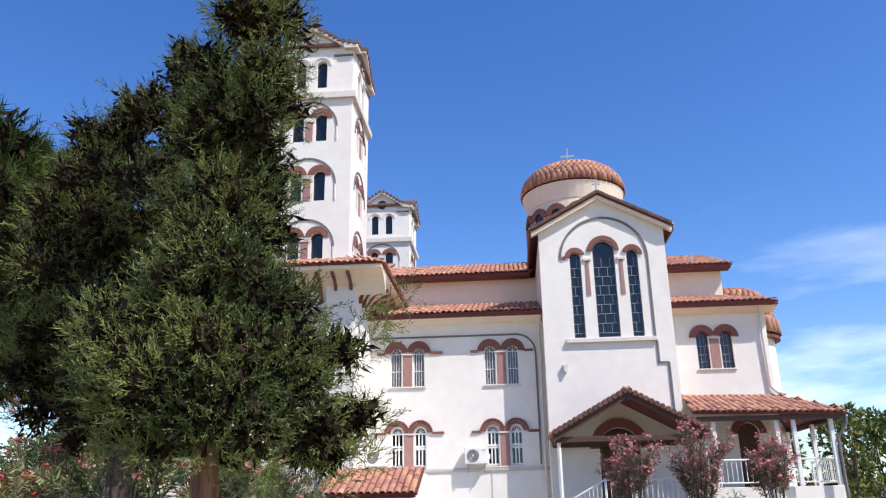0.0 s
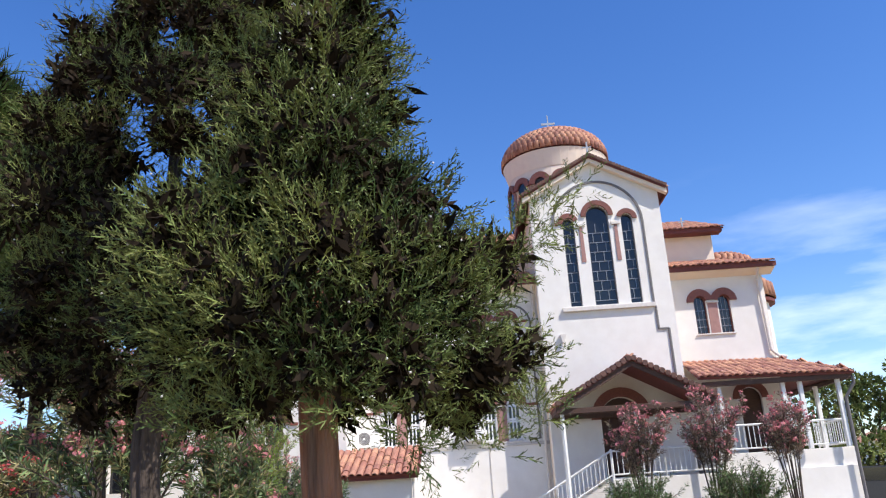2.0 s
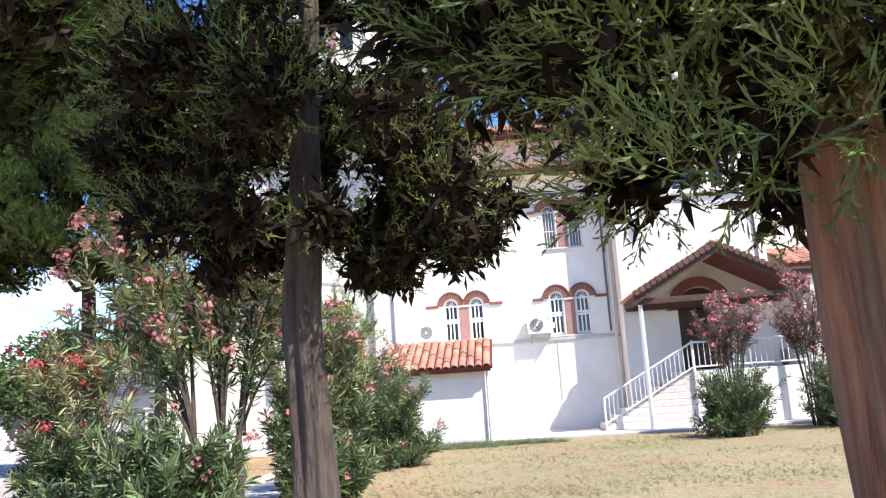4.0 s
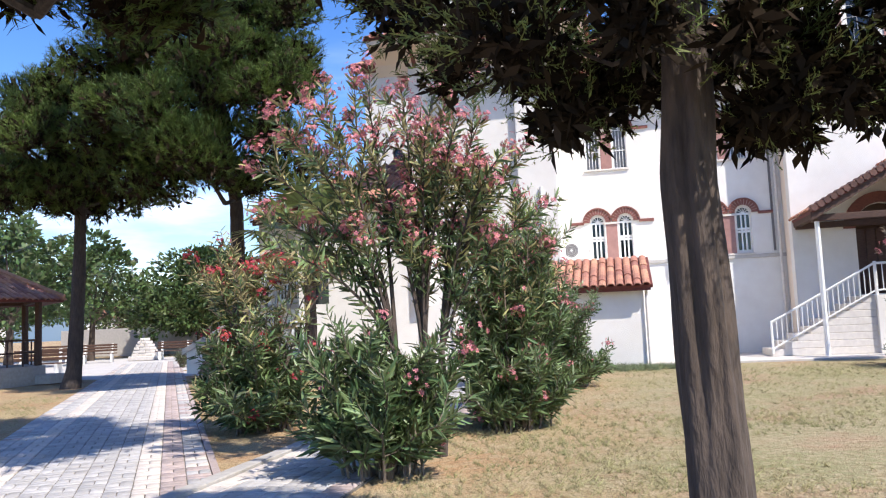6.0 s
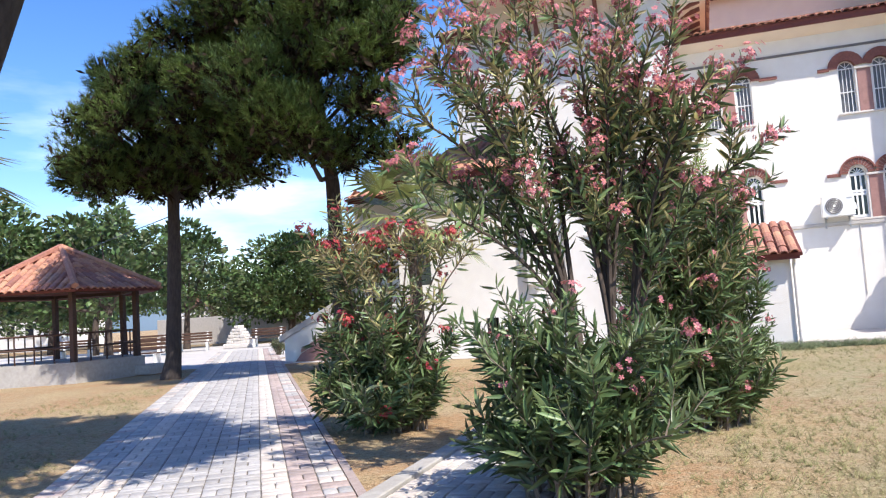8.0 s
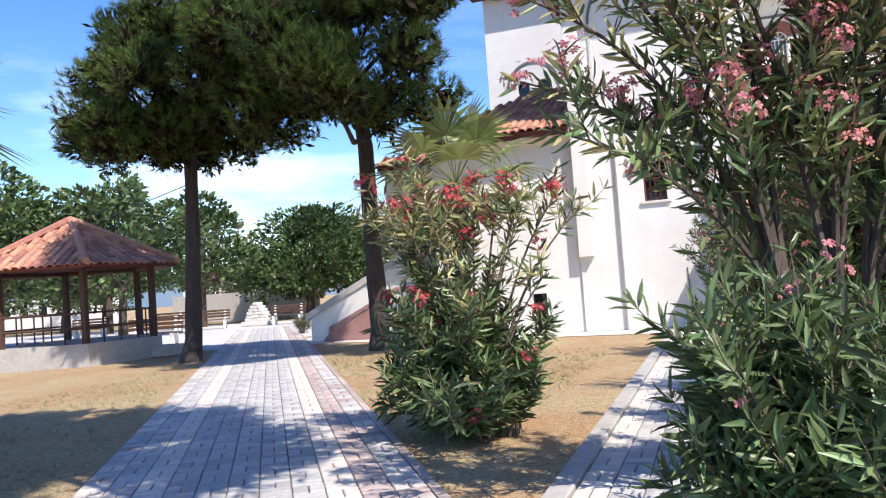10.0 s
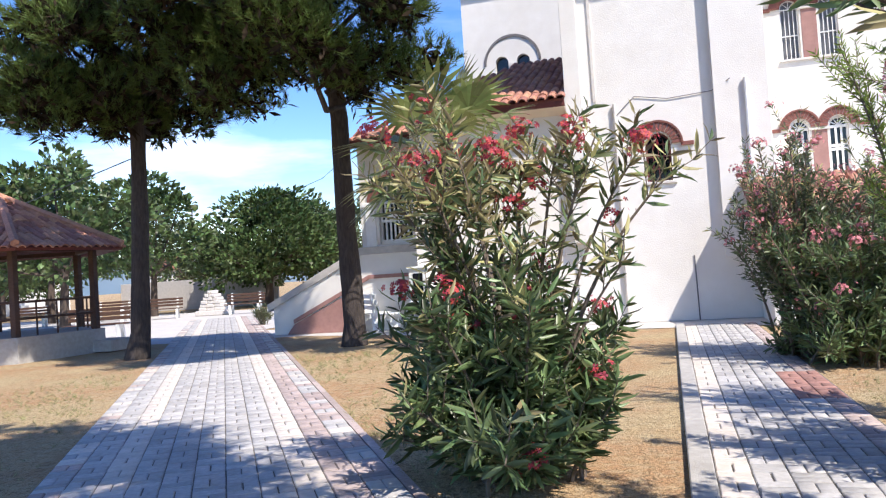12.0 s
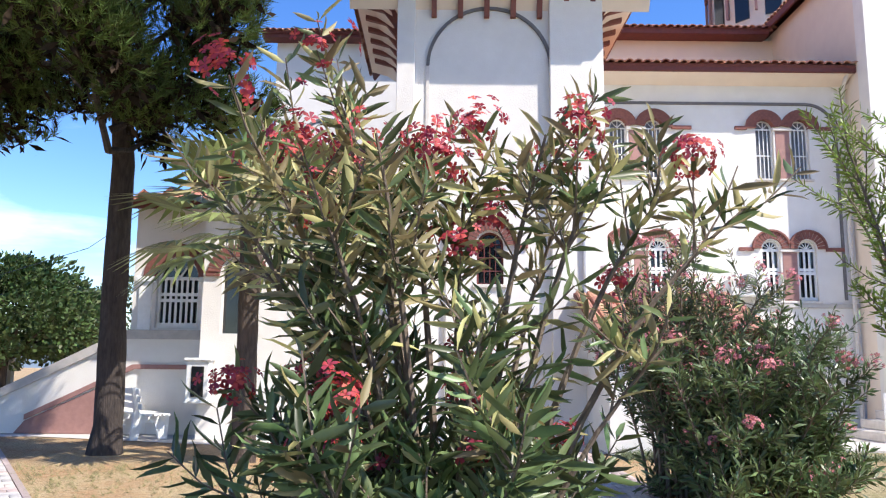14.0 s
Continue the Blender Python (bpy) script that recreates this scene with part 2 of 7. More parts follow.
def ground_material():
    """Lawn: sun-bleached grass, greener patches, bare red-brown needle litter; seen at several scales."""
    m = bpy.data.materials.new("dry_lawn")
    m.use_nodes = True
    nodes, links = m.node_tree.nodes, m.node_tree.links
    b = nodes["Principled BSDF"]
    b.inputs["Roughness"].default_value = 1.0
    b.inputs["Specular IOR Level"].default_value = 0.1
    geo = nodes.new("ShaderNodeNewGeometry")

    def layer(scale, lo, hi, col, under, detail=8.0, shift=0.0):
        n, r, x, mp = nodes.new("ShaderNodeTexNoise"), nodes.new("ShaderNodeValToRGB"), nodes.new("ShaderNodeMixRGB"), nodes.new("ShaderNodeMapping")
        mp.inputs["Location"].default_value = (shift, shift * 0.7, 0)
        n.inputs["Scale"].default_value, n.inputs["Detail"].default_value, n.inputs["Roughness"].default_value = scale, detail, 0.65
        r.color_ramp.elements[0].position, r.color_ramp.elements[1].position = lo, hi
        links.new(geo.outputs["Position"], mp.inputs["Vector"])
        links.new(mp.outputs["Vector"], n.inputs["Vector"])
        links.new(n.outputs["Fac"], r.inputs["Fac"])
        links.new(r.outputs["Color"], x.inputs["Fac"])
        x.inputs["Color2"].default_value = (*col, 1)
        if isinstance(under, tuple):
            x.inputs["Color1"].default_value = (*under, 1)
        else:
            links.new(under, x.inputs["Color1"])
        return x.outputs["Color"]

    # mown grass east of the side path, straw and pine litter west of it
    grass = layer(0.35, 0.40, 0.62, (0.27, 0.265, 0.13), (0.37, 0.325, 0.195))
    grass = layer(0.6, 0.50, 0.63, (0.37, 0.245, 0.155), grass, shift=7.3)
    straw = layer(0.55, 0.42, 0.60, (0.44, 0.265, 0.145), (0.47, 0.36, 0.205), shift=11.0)
    sep, span, both = nodes.new("ShaderNodeSeparateXYZ"), nodes.new("ShaderNodeMapRange"), nodes.new("ShaderNodeMixRGB")
    wav, add = nodes.new("ShaderNodeTexNoise"), nodes.new("ShaderNodeMath")
    wav.inputs["Scale"].default_value, wav.inputs["Detail"].default_value = 0.8, 5.0
    add.operation = "MULTIPLY_ADD"
    add.inputs[1].default_value, add.inputs[2].default_value = 4.0, -2.0
    links.new(geo.outputs["Position"], wav.inputs["Vector"])
    links.new(wav.outputs["Fac"], add.inputs[0])
    links.new(geo.outputs["Position"], sep.inputs["Vector"])
    total = nodes.new("ShaderNodeMath")
    links.new(sep.outputs["X"], total.inputs[0])
    links.new(add.outputs["Value"], total.inputs[1])
    span.inputs["From Min"].default_value, span.inputs["From Max"].default_value = -7.0, -4.6
    links.new(total.outputs["Value"], span.inputs["Value"])
    links.new(span.outputs["Result"], both.inputs["Fac"])
    links.new(straw, both.inputs["Color1"])
    links.new(grass, both.inputs["Color2"])
    c = layer(9.0, 0.45, 0.75, (0.50, 0.41, 0.26), both.outputs["Color"], shift=2.0)
    c = layer(28.0, 0.50, 0.66, (0.22, 0.155, 0.085), c, shift=9.0)
    c = layer(90.0, 0.52, 0.66, (0.13, 0.095, 0.05), c, shift=4.0)
    links.new(c, b.inputs["Base Color"])
    n, bp = nodes.new("ShaderNodeTexNoise"), nodes.new("ShaderNodeBump")
    n.inputs["Scale"].default_value, n.inputs["Detail"].default_value = 40, 6
    bp.inputs["Strength"].default_value, bp.inputs["Distance"].default_value = 0.9, 0.04
    links.new(geo.outputs["Position"], n.inputs["Vector"])
    links.new(n.outputs["Fac"], bp.inputs["Height"])
    links.new(bp.outputs["Normal"], b.inputs["Normal"])
    return m


LAWN = ground_material()


# ---- building helpers ----
def mesh_object(name, bm, mat, smooth=False):
    me = bpy.data.meshes.new(name)
    bmesh.ops.recalc_face_normals(bm, faces=bm.faces)
    bm.to_mesh(me)
    bm.free()
    for mt in (mat if isinstance(mat, (list, tuple)) else [mat]):
        me.materials.append(mt)
    if smooth:
        me.polygons.foreach_set("use_smooth", [True] * len(me.polygons))
    return new(name, me)


def part(name, bm, mat, parent, label="", smooth=False):
    ob = mesh_object(name, bm, mat, smooth)
    ob.parent = parent
    return tagged(ob, label)


def thing(name, at, label, category, group=""):
    e = new(name)
    e.location = at
    e.empty_display_size = 0.2
    bpy.context.view_layer.update()
    return tagged(e, label, category, group)


def wpart(name, bm, mat, parent, label="", smooth=False):
    """A part modelled in world coordinates."""
    ob = mesh_object(name, bm, mat, smooth)
    ob.parent = parent
    if parent.parent is None:
        ob.matrix_parent_inverse = Matrix.Translation(parent.location).inverted()
    return tagged(ob, label)


def add_box(bm, x0, x1, y0, y1, z0, z1, bevel=0.0):
    vs = [bm.verts.new((x, y, z)) for z in (z0, z1) for x, y in ((x0, y0), (x1, y0), (x1, y1), (x0, y1))]
    fs = [bm.faces.new([vs[i] for i in f]) for f in ((0, 3, 2, 1), (4, 5, 6, 7), (0, 1, 5, 4), (1, 2, 6, 5), (2, 3, 7, 6), (3, 0, 4, 7))]
    if bevel:
        es = list({e for f in fs for e in f.edges})
        bmesh.ops.bevel(bm, geom=es, offset=bevel, segments=1, affect="EDGES")
    return bm


def box(x0, x1, y0, y1, z0, z1, bevel=0.0):
    return add_box(bmesh.new(), x0, x1, y0, y1, z0, z1, bevel)


def add_tube(bm, pts, r, sides=8, cap=True):
    """A round bar along pts; r is one radius or one for each point."""
    rs = r if isinstance(r, (list, tuple)) else [r] * len(pts)
    pts = [Vector(p) for p in pts]
    rings = []
    side = None
    for i, p in enumerate(pts):
        d = (pts[min(i + 1, len(pts) - 1)] - pts[max(i - 1, 0)]).normalized()
        if side is None:
            side = d.orthogonal().normalized()
        side = (side - d * side.dot(d)).normalized()
        up = d.cross(side)
        rings.append([bm.verts.new(p + (side * math.cos(a) + up * math.sin(a)) * rs[i]) for a in (2 * math.pi * k / sides for k in range(sides))])
    for a, b in zip(rings, rings[1:]):
        for k in range(sides):
            bm.faces.new((a[k], a[(k + 1) % sides], b[(k + 1) % sides], b[k]))
    if cap:
        bm.faces.new(rings[0][::-1])
        bm.faces.new(rings[-1])
    return bm


def tube(pts, r, sides=8):
    return add_tube(bmesh.new(), pts, r, sides)


def prism(poly, holes, depth, to_world):
    """A slab: the outline poly (u, v) with holes, depth thick, carried into the world by to_world(u, v, d)."""
    bm = bmesh.new()
    edges = []
    for loop in [poly] + list(holes):
        vs = [bm.verts.new((u, v, 0)) for u, v in loop]
        edges += [bm.edges.new((vs[i], vs[(i + 1) % len(vs)])) for i in range(len(vs))]
    bmesh.ops.triangle_fill(bm, use_beauty=True, use_dissolve=False, edges=edges, normal=(0, 0, 1))
    got = bmesh.ops.extrude_face_region(bm, geom=list(bm.faces))
    for v in [g for g in got["geom"] if isinstance(g, bmesh.types.BMVert)]:
        v.co.z = depth
    for v in bm.verts:
        v.co = Vector(to_world(v.co.x, v.co.y, v.co.z))
    return bm


def facing_south(y):
    """u = x, v = z, depth goes north from y."""
    return lambda u, v, d: (u, y + d, v)


def facing_east(x):
    """u = y, v = z, depth goes west from x."""
    return lambda u, v, d: (x - d, u, v)


def facing_west(x):
    return lambda u, v, d: (x + d, u, v)


def rect(u0, u1, v0, v1):
    return [(u0, v0), (u1, v0), (u1, v1), (u0, v1)]


def arched(u0, u1, v0, spring, rise=None, n=10):
    """An opening with a round head."""
    c, r = (u0 + u1) / 2, (u1 - u0) / 2
    rise = r if rise is None else rise
    return [(u0, v0), (u1, v0)] + [(c + r * math.cos(math.pi * k / n), spring + rise * math.sin(math.pi * k / n)) for k in range(n + 1)]


def arc_band(c, spring, r0, r1, n=14, a0=0.0, a1=math.pi, squash=1.0):
    """The ring between two radii."""
    up = [(c + r1 * math.cos(a0 + (a1 - a0) * k / n), spring + squash * r1 * math.sin(a0 + (a1 - a0) * k / n)) for k in range(n + 1)]
    dn = [(c + r0 * math.cos(a0 + (a1 - a0) * k / n), spring + squash * r0 * math.sin(a0 + (a1 - a0) * k / n)) for k in range(n + 1)]
    return up + dn[::-1]


def np_object(name, V, F, mat, parent=None, smooth=False):
    me = bpy.data.meshes.new(name)
    k = F.shape[1]
    me.vertices.add(len(V))
    me.vertices.foreach_set("co", V.astype(np.float32).ravel())
    me.loops.add(F.size)
    me.loops.foreach_set("vertex_index", F.astype(np.int32).ravel())
    me.polygons.add(len(F))
    me.polygons.foreach_set("loop_start", np.arange(0, F.size, k, dtype=np.int32))
    me.update(calc_edges=True)
    me.validate()
    me.materials.append(mat)
    ob = new(name, me)
    if parent:
        ob.parent = parent
    return ob


def frames_along(D, rng):
    """For directions D (n, 3): rotation matrices whose y axis is D, with a random roll."""
    D = D / np.linalg.norm(D, axis=1, keepdims=True)
    R = rng.normal(size=D.shape)
    X = np.cross(D, R)
    X /= np.linalg.norm(X, axis=1, keepdims=True) + 1e-9
    Z = np.cross(X, D)
    return np.stack([X, D, Z], axis=2)


def scatter(tv, tf, P, M, S):
    """Copies of a small template (tv, tf) at P with rotations M and sizes S."""
    V = np.einsum("nij,kj->nki", M, tv) * S[:, None, None] + P[:, None, :]
    F = tf[None] + (np.arange(len(P)) * len(tv))[:, None, None]
    return V.reshape(-1, 3), F.reshape(-1, tf.shape[1])


# ---- ground and paving ----
ground_bm = bmesh.new()
for x0, x1, y0, y1 in ((-400, 400, -300, 700),):
    ground_bm.faces.new([ground_bm.verts.new(p) for p in ((x0, y0, -0.02), (x1, y0, -0.02), (x1, y1, -0.02), (x0, y1, -0.02))])
ground = tagged(mesh_object("ground", ground_bm, LAWN), "sun-bleached lawn with bare red-brown patches", "ground", kind="structure")

PATH_DIR = Vector((-0.523, 0.852, 0)).normalized()
PATH_LEFT = Vector((-PATH_DIR.y, PATH_DIR.x, 0))
PATH_ORIGIN = Vector((-9.2, 10.57, 0))  # a point on the right edge


def path_point(along, across, z=0.0):
    p = PATH_ORIGIN + PATH_DIR * along + PATH_LEFT * across
    return (p.x, p.y, z)


def strip(a0, a1, c0, c1, z):
    bm = bmesh.new()
    low = [bm.verts.new(path_point(a, c, -0.05)) for a, c in ((a0, c0), (a1, c0), (a1, c1), (a0, c1))]
    top = [bm.verts.new((v.co.x, v.co.y, z)) for v in low]
    bm.faces.new(top)
    for i in range(4):
        bm.faces.new((low[i], low[(i + 1) % 4], top[(i + 1) % 4], top[i]))
    return bm


PATH_W = 2.36
path_bed = tagged(mesh_object("path", strip(-14, 31, -0.05, PATH_W - 0.05, -0.004), JOINT), "footpath of grey pavers with two cream bands", "path", kind="structure")

plaza_bm = bmesh.new()
plaza_top = [plaza_bm.verts.new(p) for p in ((-17.2, 25.2, -0.008), (-13.9, 24.0, -0.008), (-6.5, 22.9, -0.008), (-6.5, 25.5, -0.008), (-14.0, 25.9, -0.008), (-20.0, 28.0, -0.008), (-18.5, 44, -0.008), (-60, 44, -0.008), (-60, 31, -0.008), (-21.5, 24.6, -0.008))]
plaza_bm.faces.new(plaza_top)
plaza = tagged(mesh_object("pavement", plaza_bm, PAVE_PALE), "pale concrete forecourt in front of the steps", "pavement", kind="structure")
walk_strip = tagged(mesh_object("pavement", box(-6.5, 9.0, 23.65, 27.3, -0.05, 0.03, 0.01), PAVE_PALE), "narrow pale concrete strip along the church wall", "pavement", kind="structure")


# ---- the church ----
church = thing("church", (-2.0, 27.0, 0), "white plastered church with terracotta roofs, brown brick arches and two towers", "church")


def tile_mesh(width=0.19, length=0.42):
    """One barrel tile, its long axis along y, humped in z."""
    V, n = [], 5
    for j, (y, grow) in enumerate(((0, 1.0), (length, 0.86))):
        for k in range(n + 1):
            a = math.pi * k / n
            V.append((-math.cos(a) * width / 2 * grow, y, math.sin(a) * width * 0.36 * grow))
    F = [(k, k + 1, n + 2 + k, n + 1 + k) for k in range(n)]
    lip = len(V)
    for k in range(n + 1):
        a = math.pi * k / n
        V.append((-math.cos(a) * width * 0.38, 0.0, math.sin(a) * width * 0.25))
    F += [(k + 1, k, lip + k, lip + k + 1) for k in range(n)]
    return np.array(V), np.array(F)


TILE_V, TILE_F = tile_mesh()
tile_data = bpy.data.meshes.new("tile")
tile_data.from_pydata([tuple(v) for v in TILE_V], [], [tuple(int(i) for i in f) for f in TILE_F])
tile_data.materials.append(TILE)
PIECES = []  # pieces of roofs and floors, made at the end of the file


def roof_face(parent, a, b, c, d, single_rows=1, step=0.2, row=0.34, thick=0.07, name="roof", label=""):
    """A tiled slope: eave from a to b, upper edge from d to c; a slab with barrel tiles upon it. The lowest rows are single tiles."""
    a, b, c, d = (Vector(p) for p in (a, b, c, d))
    u = (b - a).normalized()
    nrm = u.cross((d - a) if (d - a).length > 0.1 else (c - a)).normalized()
    if nrm.z < 0:
        nrm = -nrm
    v = nrm.cross(u).normalized()
    if v.z < 0:
        v = -v
    bm = bmesh.new()
    ring = [a, b, c, d] if (c - d).length > 0.02 else [a, b, c]
    top = [bm.verts.new(p) for p in ring]
    low = [bm.verts.new(p - nrm * thick) for p in ring]
    bm.faces.new(top)
    bm.faces.new(low[::-1])
    for i in range(len(ring)):
        bm.faces.new((top[i], top[(i + 1) % len(ring)], low[(i + 1) % len(ring)], low[i]))
    slab = wpart(name, bm, FASCIA, parent, label)
    L, H = (b - a).length, (d - a).dot(v)
    du, cu = (d - a).dot(u), (c - a).dot(u)
    rest = []
    R = np.array([[u.x, v.x, nrm.x], [u.y, v.y, nrm.y], [u.z, v.z, nrm.z]])
    for r in range(int(max(H, 0.2) / row + 0.5)):
        h = r * row - 0.06
        f = max(0.0, (h + row * 0.5) / max(H, 0.01))
        lo, hi = du * f, L + (cu - L) * f
        for k in range(int(L / step) + 1):
            s = (k + 0.5) * step
            if lo - 0.02 <= s <= hi + 0.02:
                p = a + u * s + v * h + nrm * (0.012 + 0.006 * ((k * 7 + r * 3) % 4))
                if r < single_rows:
                    PIECES.append(("tile", tile_data, slab, p, (u, v, nrm)))
                else:
                    rest.append(tuple(p))
    if rest:
        P = np.array(rest)
        V, F = scatter(TILE_V, TILE_F, P, np.repeat(R[None], len(P), 0), np.ones(len(P)))
        ob = np_object("tile_field", V, F, TILE, slab)
        tagged(ob, kind="stuff")
    return slab


def arch_bricks(parent, c, spring, r0, r1, y, n=13, squash=1.0, proud=0.05):
    """A round arch of single radial bricks on a mortar ring."""
    wpart("mortar_ring", prism(arc_band(c, spring, r0 + 0.005, r1 - 0.008, 14, squash=squash), [], 0.2, facing_south(y - proud + 0.015)), MORTAR, parent)
    for k in range(n):
        a0, a1 = math.pi * (k + 0.10) / n, math.pi * (k + 0.90) / n
        wpart("brick", prism(arc_band(c, spring, r0, r1, 1, a0, a1, squash), [], 0.14, facing_south(y - proud)), BROWN, parent)


def grille(parent, x0, x1, z0, z1, y, bars, rows, mat=WHITE, w=0.022):
    for k in range(bars):
        x = x0 + (x1 - x0) * (k + 1) / (bars + 1)
        wpart("bar", box(x - w / 2, x + w / 2, y, y + 0.02, z0, z1), mat, parent)
    for z in rows:
        wpart("bar", box(x0, x1, y - 0.004, y + 0.024, z - w * 0.7, z + w * 0.7), mat, parent)


def pair_window(cx, y, sill, spring, half=0.2, gap=0.4, outer=0.43, bricks=False, tips=(0.6, 0.6), dark=False, holes=None):
    """Two round-headed lights with a rose column between them under a pair of brown arches."""
    cl, cr = cx - gap / 2 - half, cx + gap / 2 + half
    for c in (cl, cr):
        holes.append(arched(c - half, c + half, sill, spring))
    bm = bmesh.new()
    for c in (cl, cr):
        ring = prism(arched(c - half, c + half, sill, spring), [arched(c - half + 0.035, c + half - 0.035, sill + 0.035, spring, half - 0.035)], 0.06, facing_south(y + 0.09))
        me = bpy.data.meshes.new("tmp")
        ring.to_mesh(me)
        ring.free()
        bm.from_mesh(me)
        bpy.data.meshes.remove(me)
    win = wpart("window", bm, BROWN if dark else WHITE, church, "round-headed twin window with a rose column between")
    for c in (cl, cr):
        wpart("pane", prism(arched(c - half + 0.02, c + half - 0.02, sill + 0.02, spring), [], 0.02, facing_south(y + 0.13)), GLASS if (dark or bricks) else CURTAIN, win)
        if dark:
            grille(win, c - half, c + half, sill, spring + half * 0.8, y + 0.11, 2, (sill + 0.25, sill + 0.5, sill + 0.8), LEAD, 0.014)
        elif bricks:
            grille(win, c - half + 0.03, c + half - 0.03, sill, spring, y + 0.07, 2, (sill + 0.06, sill + 0.62, sill + 0.70, spring - 0.02), WHITE, 0.045)
            for k in range(5):
                a = math.pi * (k + 1) / 6
                wpart("spoke", tube([(c, y + 0.085, spring), (c + half * math.cos(a), y + 0.085, spring + half * math.sin(a))], 0.012, 5), WHITE, win)
        else:
            grille(win, c - half + 0.02, c + half - 0.02, sill, spring, y + 0.07, 3, (sill + 0.55, spring - 0.02), WHITE, 0.016)
            for k in range(3):
                a = math.pi * (k + 1) / 4
                wpart("spoke", tube([(c, y + 0.085, spring), (c + half * math.cos(a), y + 0.085, spring + half * math.sin(a))], 0.010, 5), WHITE, win)
    wpart("column", box(cx - gap / 2 + 0.04, cx + gap / 2 - 0.04, y - 0.012, y + 0.03, sill, spring - 0.07, 0.006), ROSE, win, "rose plastered column")
    wpart("capital", box(cx - gap / 2 - 0.02, cx + gap / 2 + 0.02, y - 0.05, y + 0.05, spring - 0.07, spring - 0.02, 0.008), SILL, win)
    wpart("window_sill", box(cl - half - 0.05, cr + half + 0.05, y - 0.06, y + 0.1, sill - 0.05, sill, 0.008), SILL, win)
    if bricks:
        for c in (cl, cr):
            arch_bricks(win, c, spring, half + 0.03, outer - 0.04, y)
            wpart("arch", prism(arc_band(c, spring, outer - 0.04, outer, 14, *((0.25, math.pi) if c == cl else (0, math.pi - 0.25))), [], 0.2, facing_south(y - 0.075)), BROWN, win)
    else:
        for c in (cl, cr):
            band = arc_band(c, spring - 0.01, half, outer, 14, *((0.14, math.pi) if c == cl else (0, math.pi - 0.14)))
            wpart("arch", prism(band, [], 0.2, facing_south(y - (0.06 if c == cl else 0.064))), BROWN, win, "brown brick arch")
    for s, c, tip in ((-1, cl, tips[0]), (1, cr, tips[1])):
        x0, x1 = sorted((c + s * (outer - 0.03), c + s * (outer - 0.03 + tip)))
        wpart("string_course", box(x0, x1, y - 0.055, y + 0.05, spring - 0.05, spring + 0.03, 0.006), BROWN, win)
    return win


# south nave wall
NY = 27.4
holes = []
pair_window(-2.10, NY, 5.56, 6.74, tips=(0.27, 0.32), holes=holes)
pair_window(-5.40, NY, 5.56, 6.74, tips=(0.27, 0.45), holes=holes)
pair_window(-2.08, NY, 2.83, 3.98, bricks=True, tips=(0.32, 0.40), holes=holes)
pair_window(-5.36, NY, 2.83, 3.98, bricks=True, tips=(0.40, 0.42), holes=holes)
nave_wall = wpart("wall", prism(rect(-6.75, -0.3, 0, 8.0), holes, 0.4, facing_south(NY)), PLASTER, church, "white plastered nave wall")
# moulding that frames the windows
for nm, bm in (("moulding", prism(rect(-6.7, -1.55, 7.27, 7.33), [], 0.05, facing_south(NY - 0.035))),
               ("moulding", prism(arc_band(-1.55, 6.65, 0.62, 0.68, 8, 0, math.pi / 2), [], 0.05, facing_south(NY - 0.035))),
               ("moulding", prism(rect(-0.93, -0.87, 2.86, 6.65), [], 0.05, facing_south(NY - 0.035)))):
    wpart(nm, bm, GREY_LINE, church)
wpart("band", box(-6.75, -0.62, NY - 0.05, NY + 0.1, 2.68, 2.78, 0.01), GREY_BAND, church, "weathered grey band course")
wpart("cornice", prism([(26.92, 7.86), (27.42, 7.72), (27.42, 8.0), (26.92, 7.94)], [], 6.1, lambda u, v, d: (-6.75 + d, u, v)), CREAM, church)
wpart("fascia", box(-6.75, -0.62, 26.84, 26.92, 7.86, 7.99, 0.008), FASCIA, church)
roof_face(church, (-6.75, 26.82, 8.02), (-0.64, 26.82, 8.02), (-0.64, 31.0, 9.35), (-6.75, 31.0, 9.35), 2, label="barrel-tiled lean-to roof")
wpart("wall", box(-7.3, -0.3, 31.0, 31.4, 8.8, 10.4), CREAM, church, "cream plastered clerestory wall")
wpart("fascia", box(-7.3, -0.9, 30.5, 31.0, 10.36, 10.5, 0.01), FASCIA, church)
roof_face(church, (-7.3, 30.48, 10.52), (-0.8, 30.48, 10.52), (-0.8, 35.4, 12.4), (-7.3, 35.4, 12.4), 1)
roof_face(church, (7.1, 40.2, 10.52), (-7.3, 40.2, 10.52), (-7.3, 35.4, 12.4), (7.1, 35.4, 12.4), 0)
wpart("wall", box(-15, 7.0, 39.6, 40.0, 0, 10.4), CREAM, church)
wpart("wall", box(-7.3, 7.0, 43.2, 43.6, 0, 8.0), PLASTER, church)
# thin downpipe by the inner corner
wpart("downpipe", tube([(-0.76, 26.95, 7.9), (-0.76, 27.15, 7.7), (-0.76, 27.32, 7.4), (-0.76, 27.32, 0.1)], 0.045, 8), SILL, church)

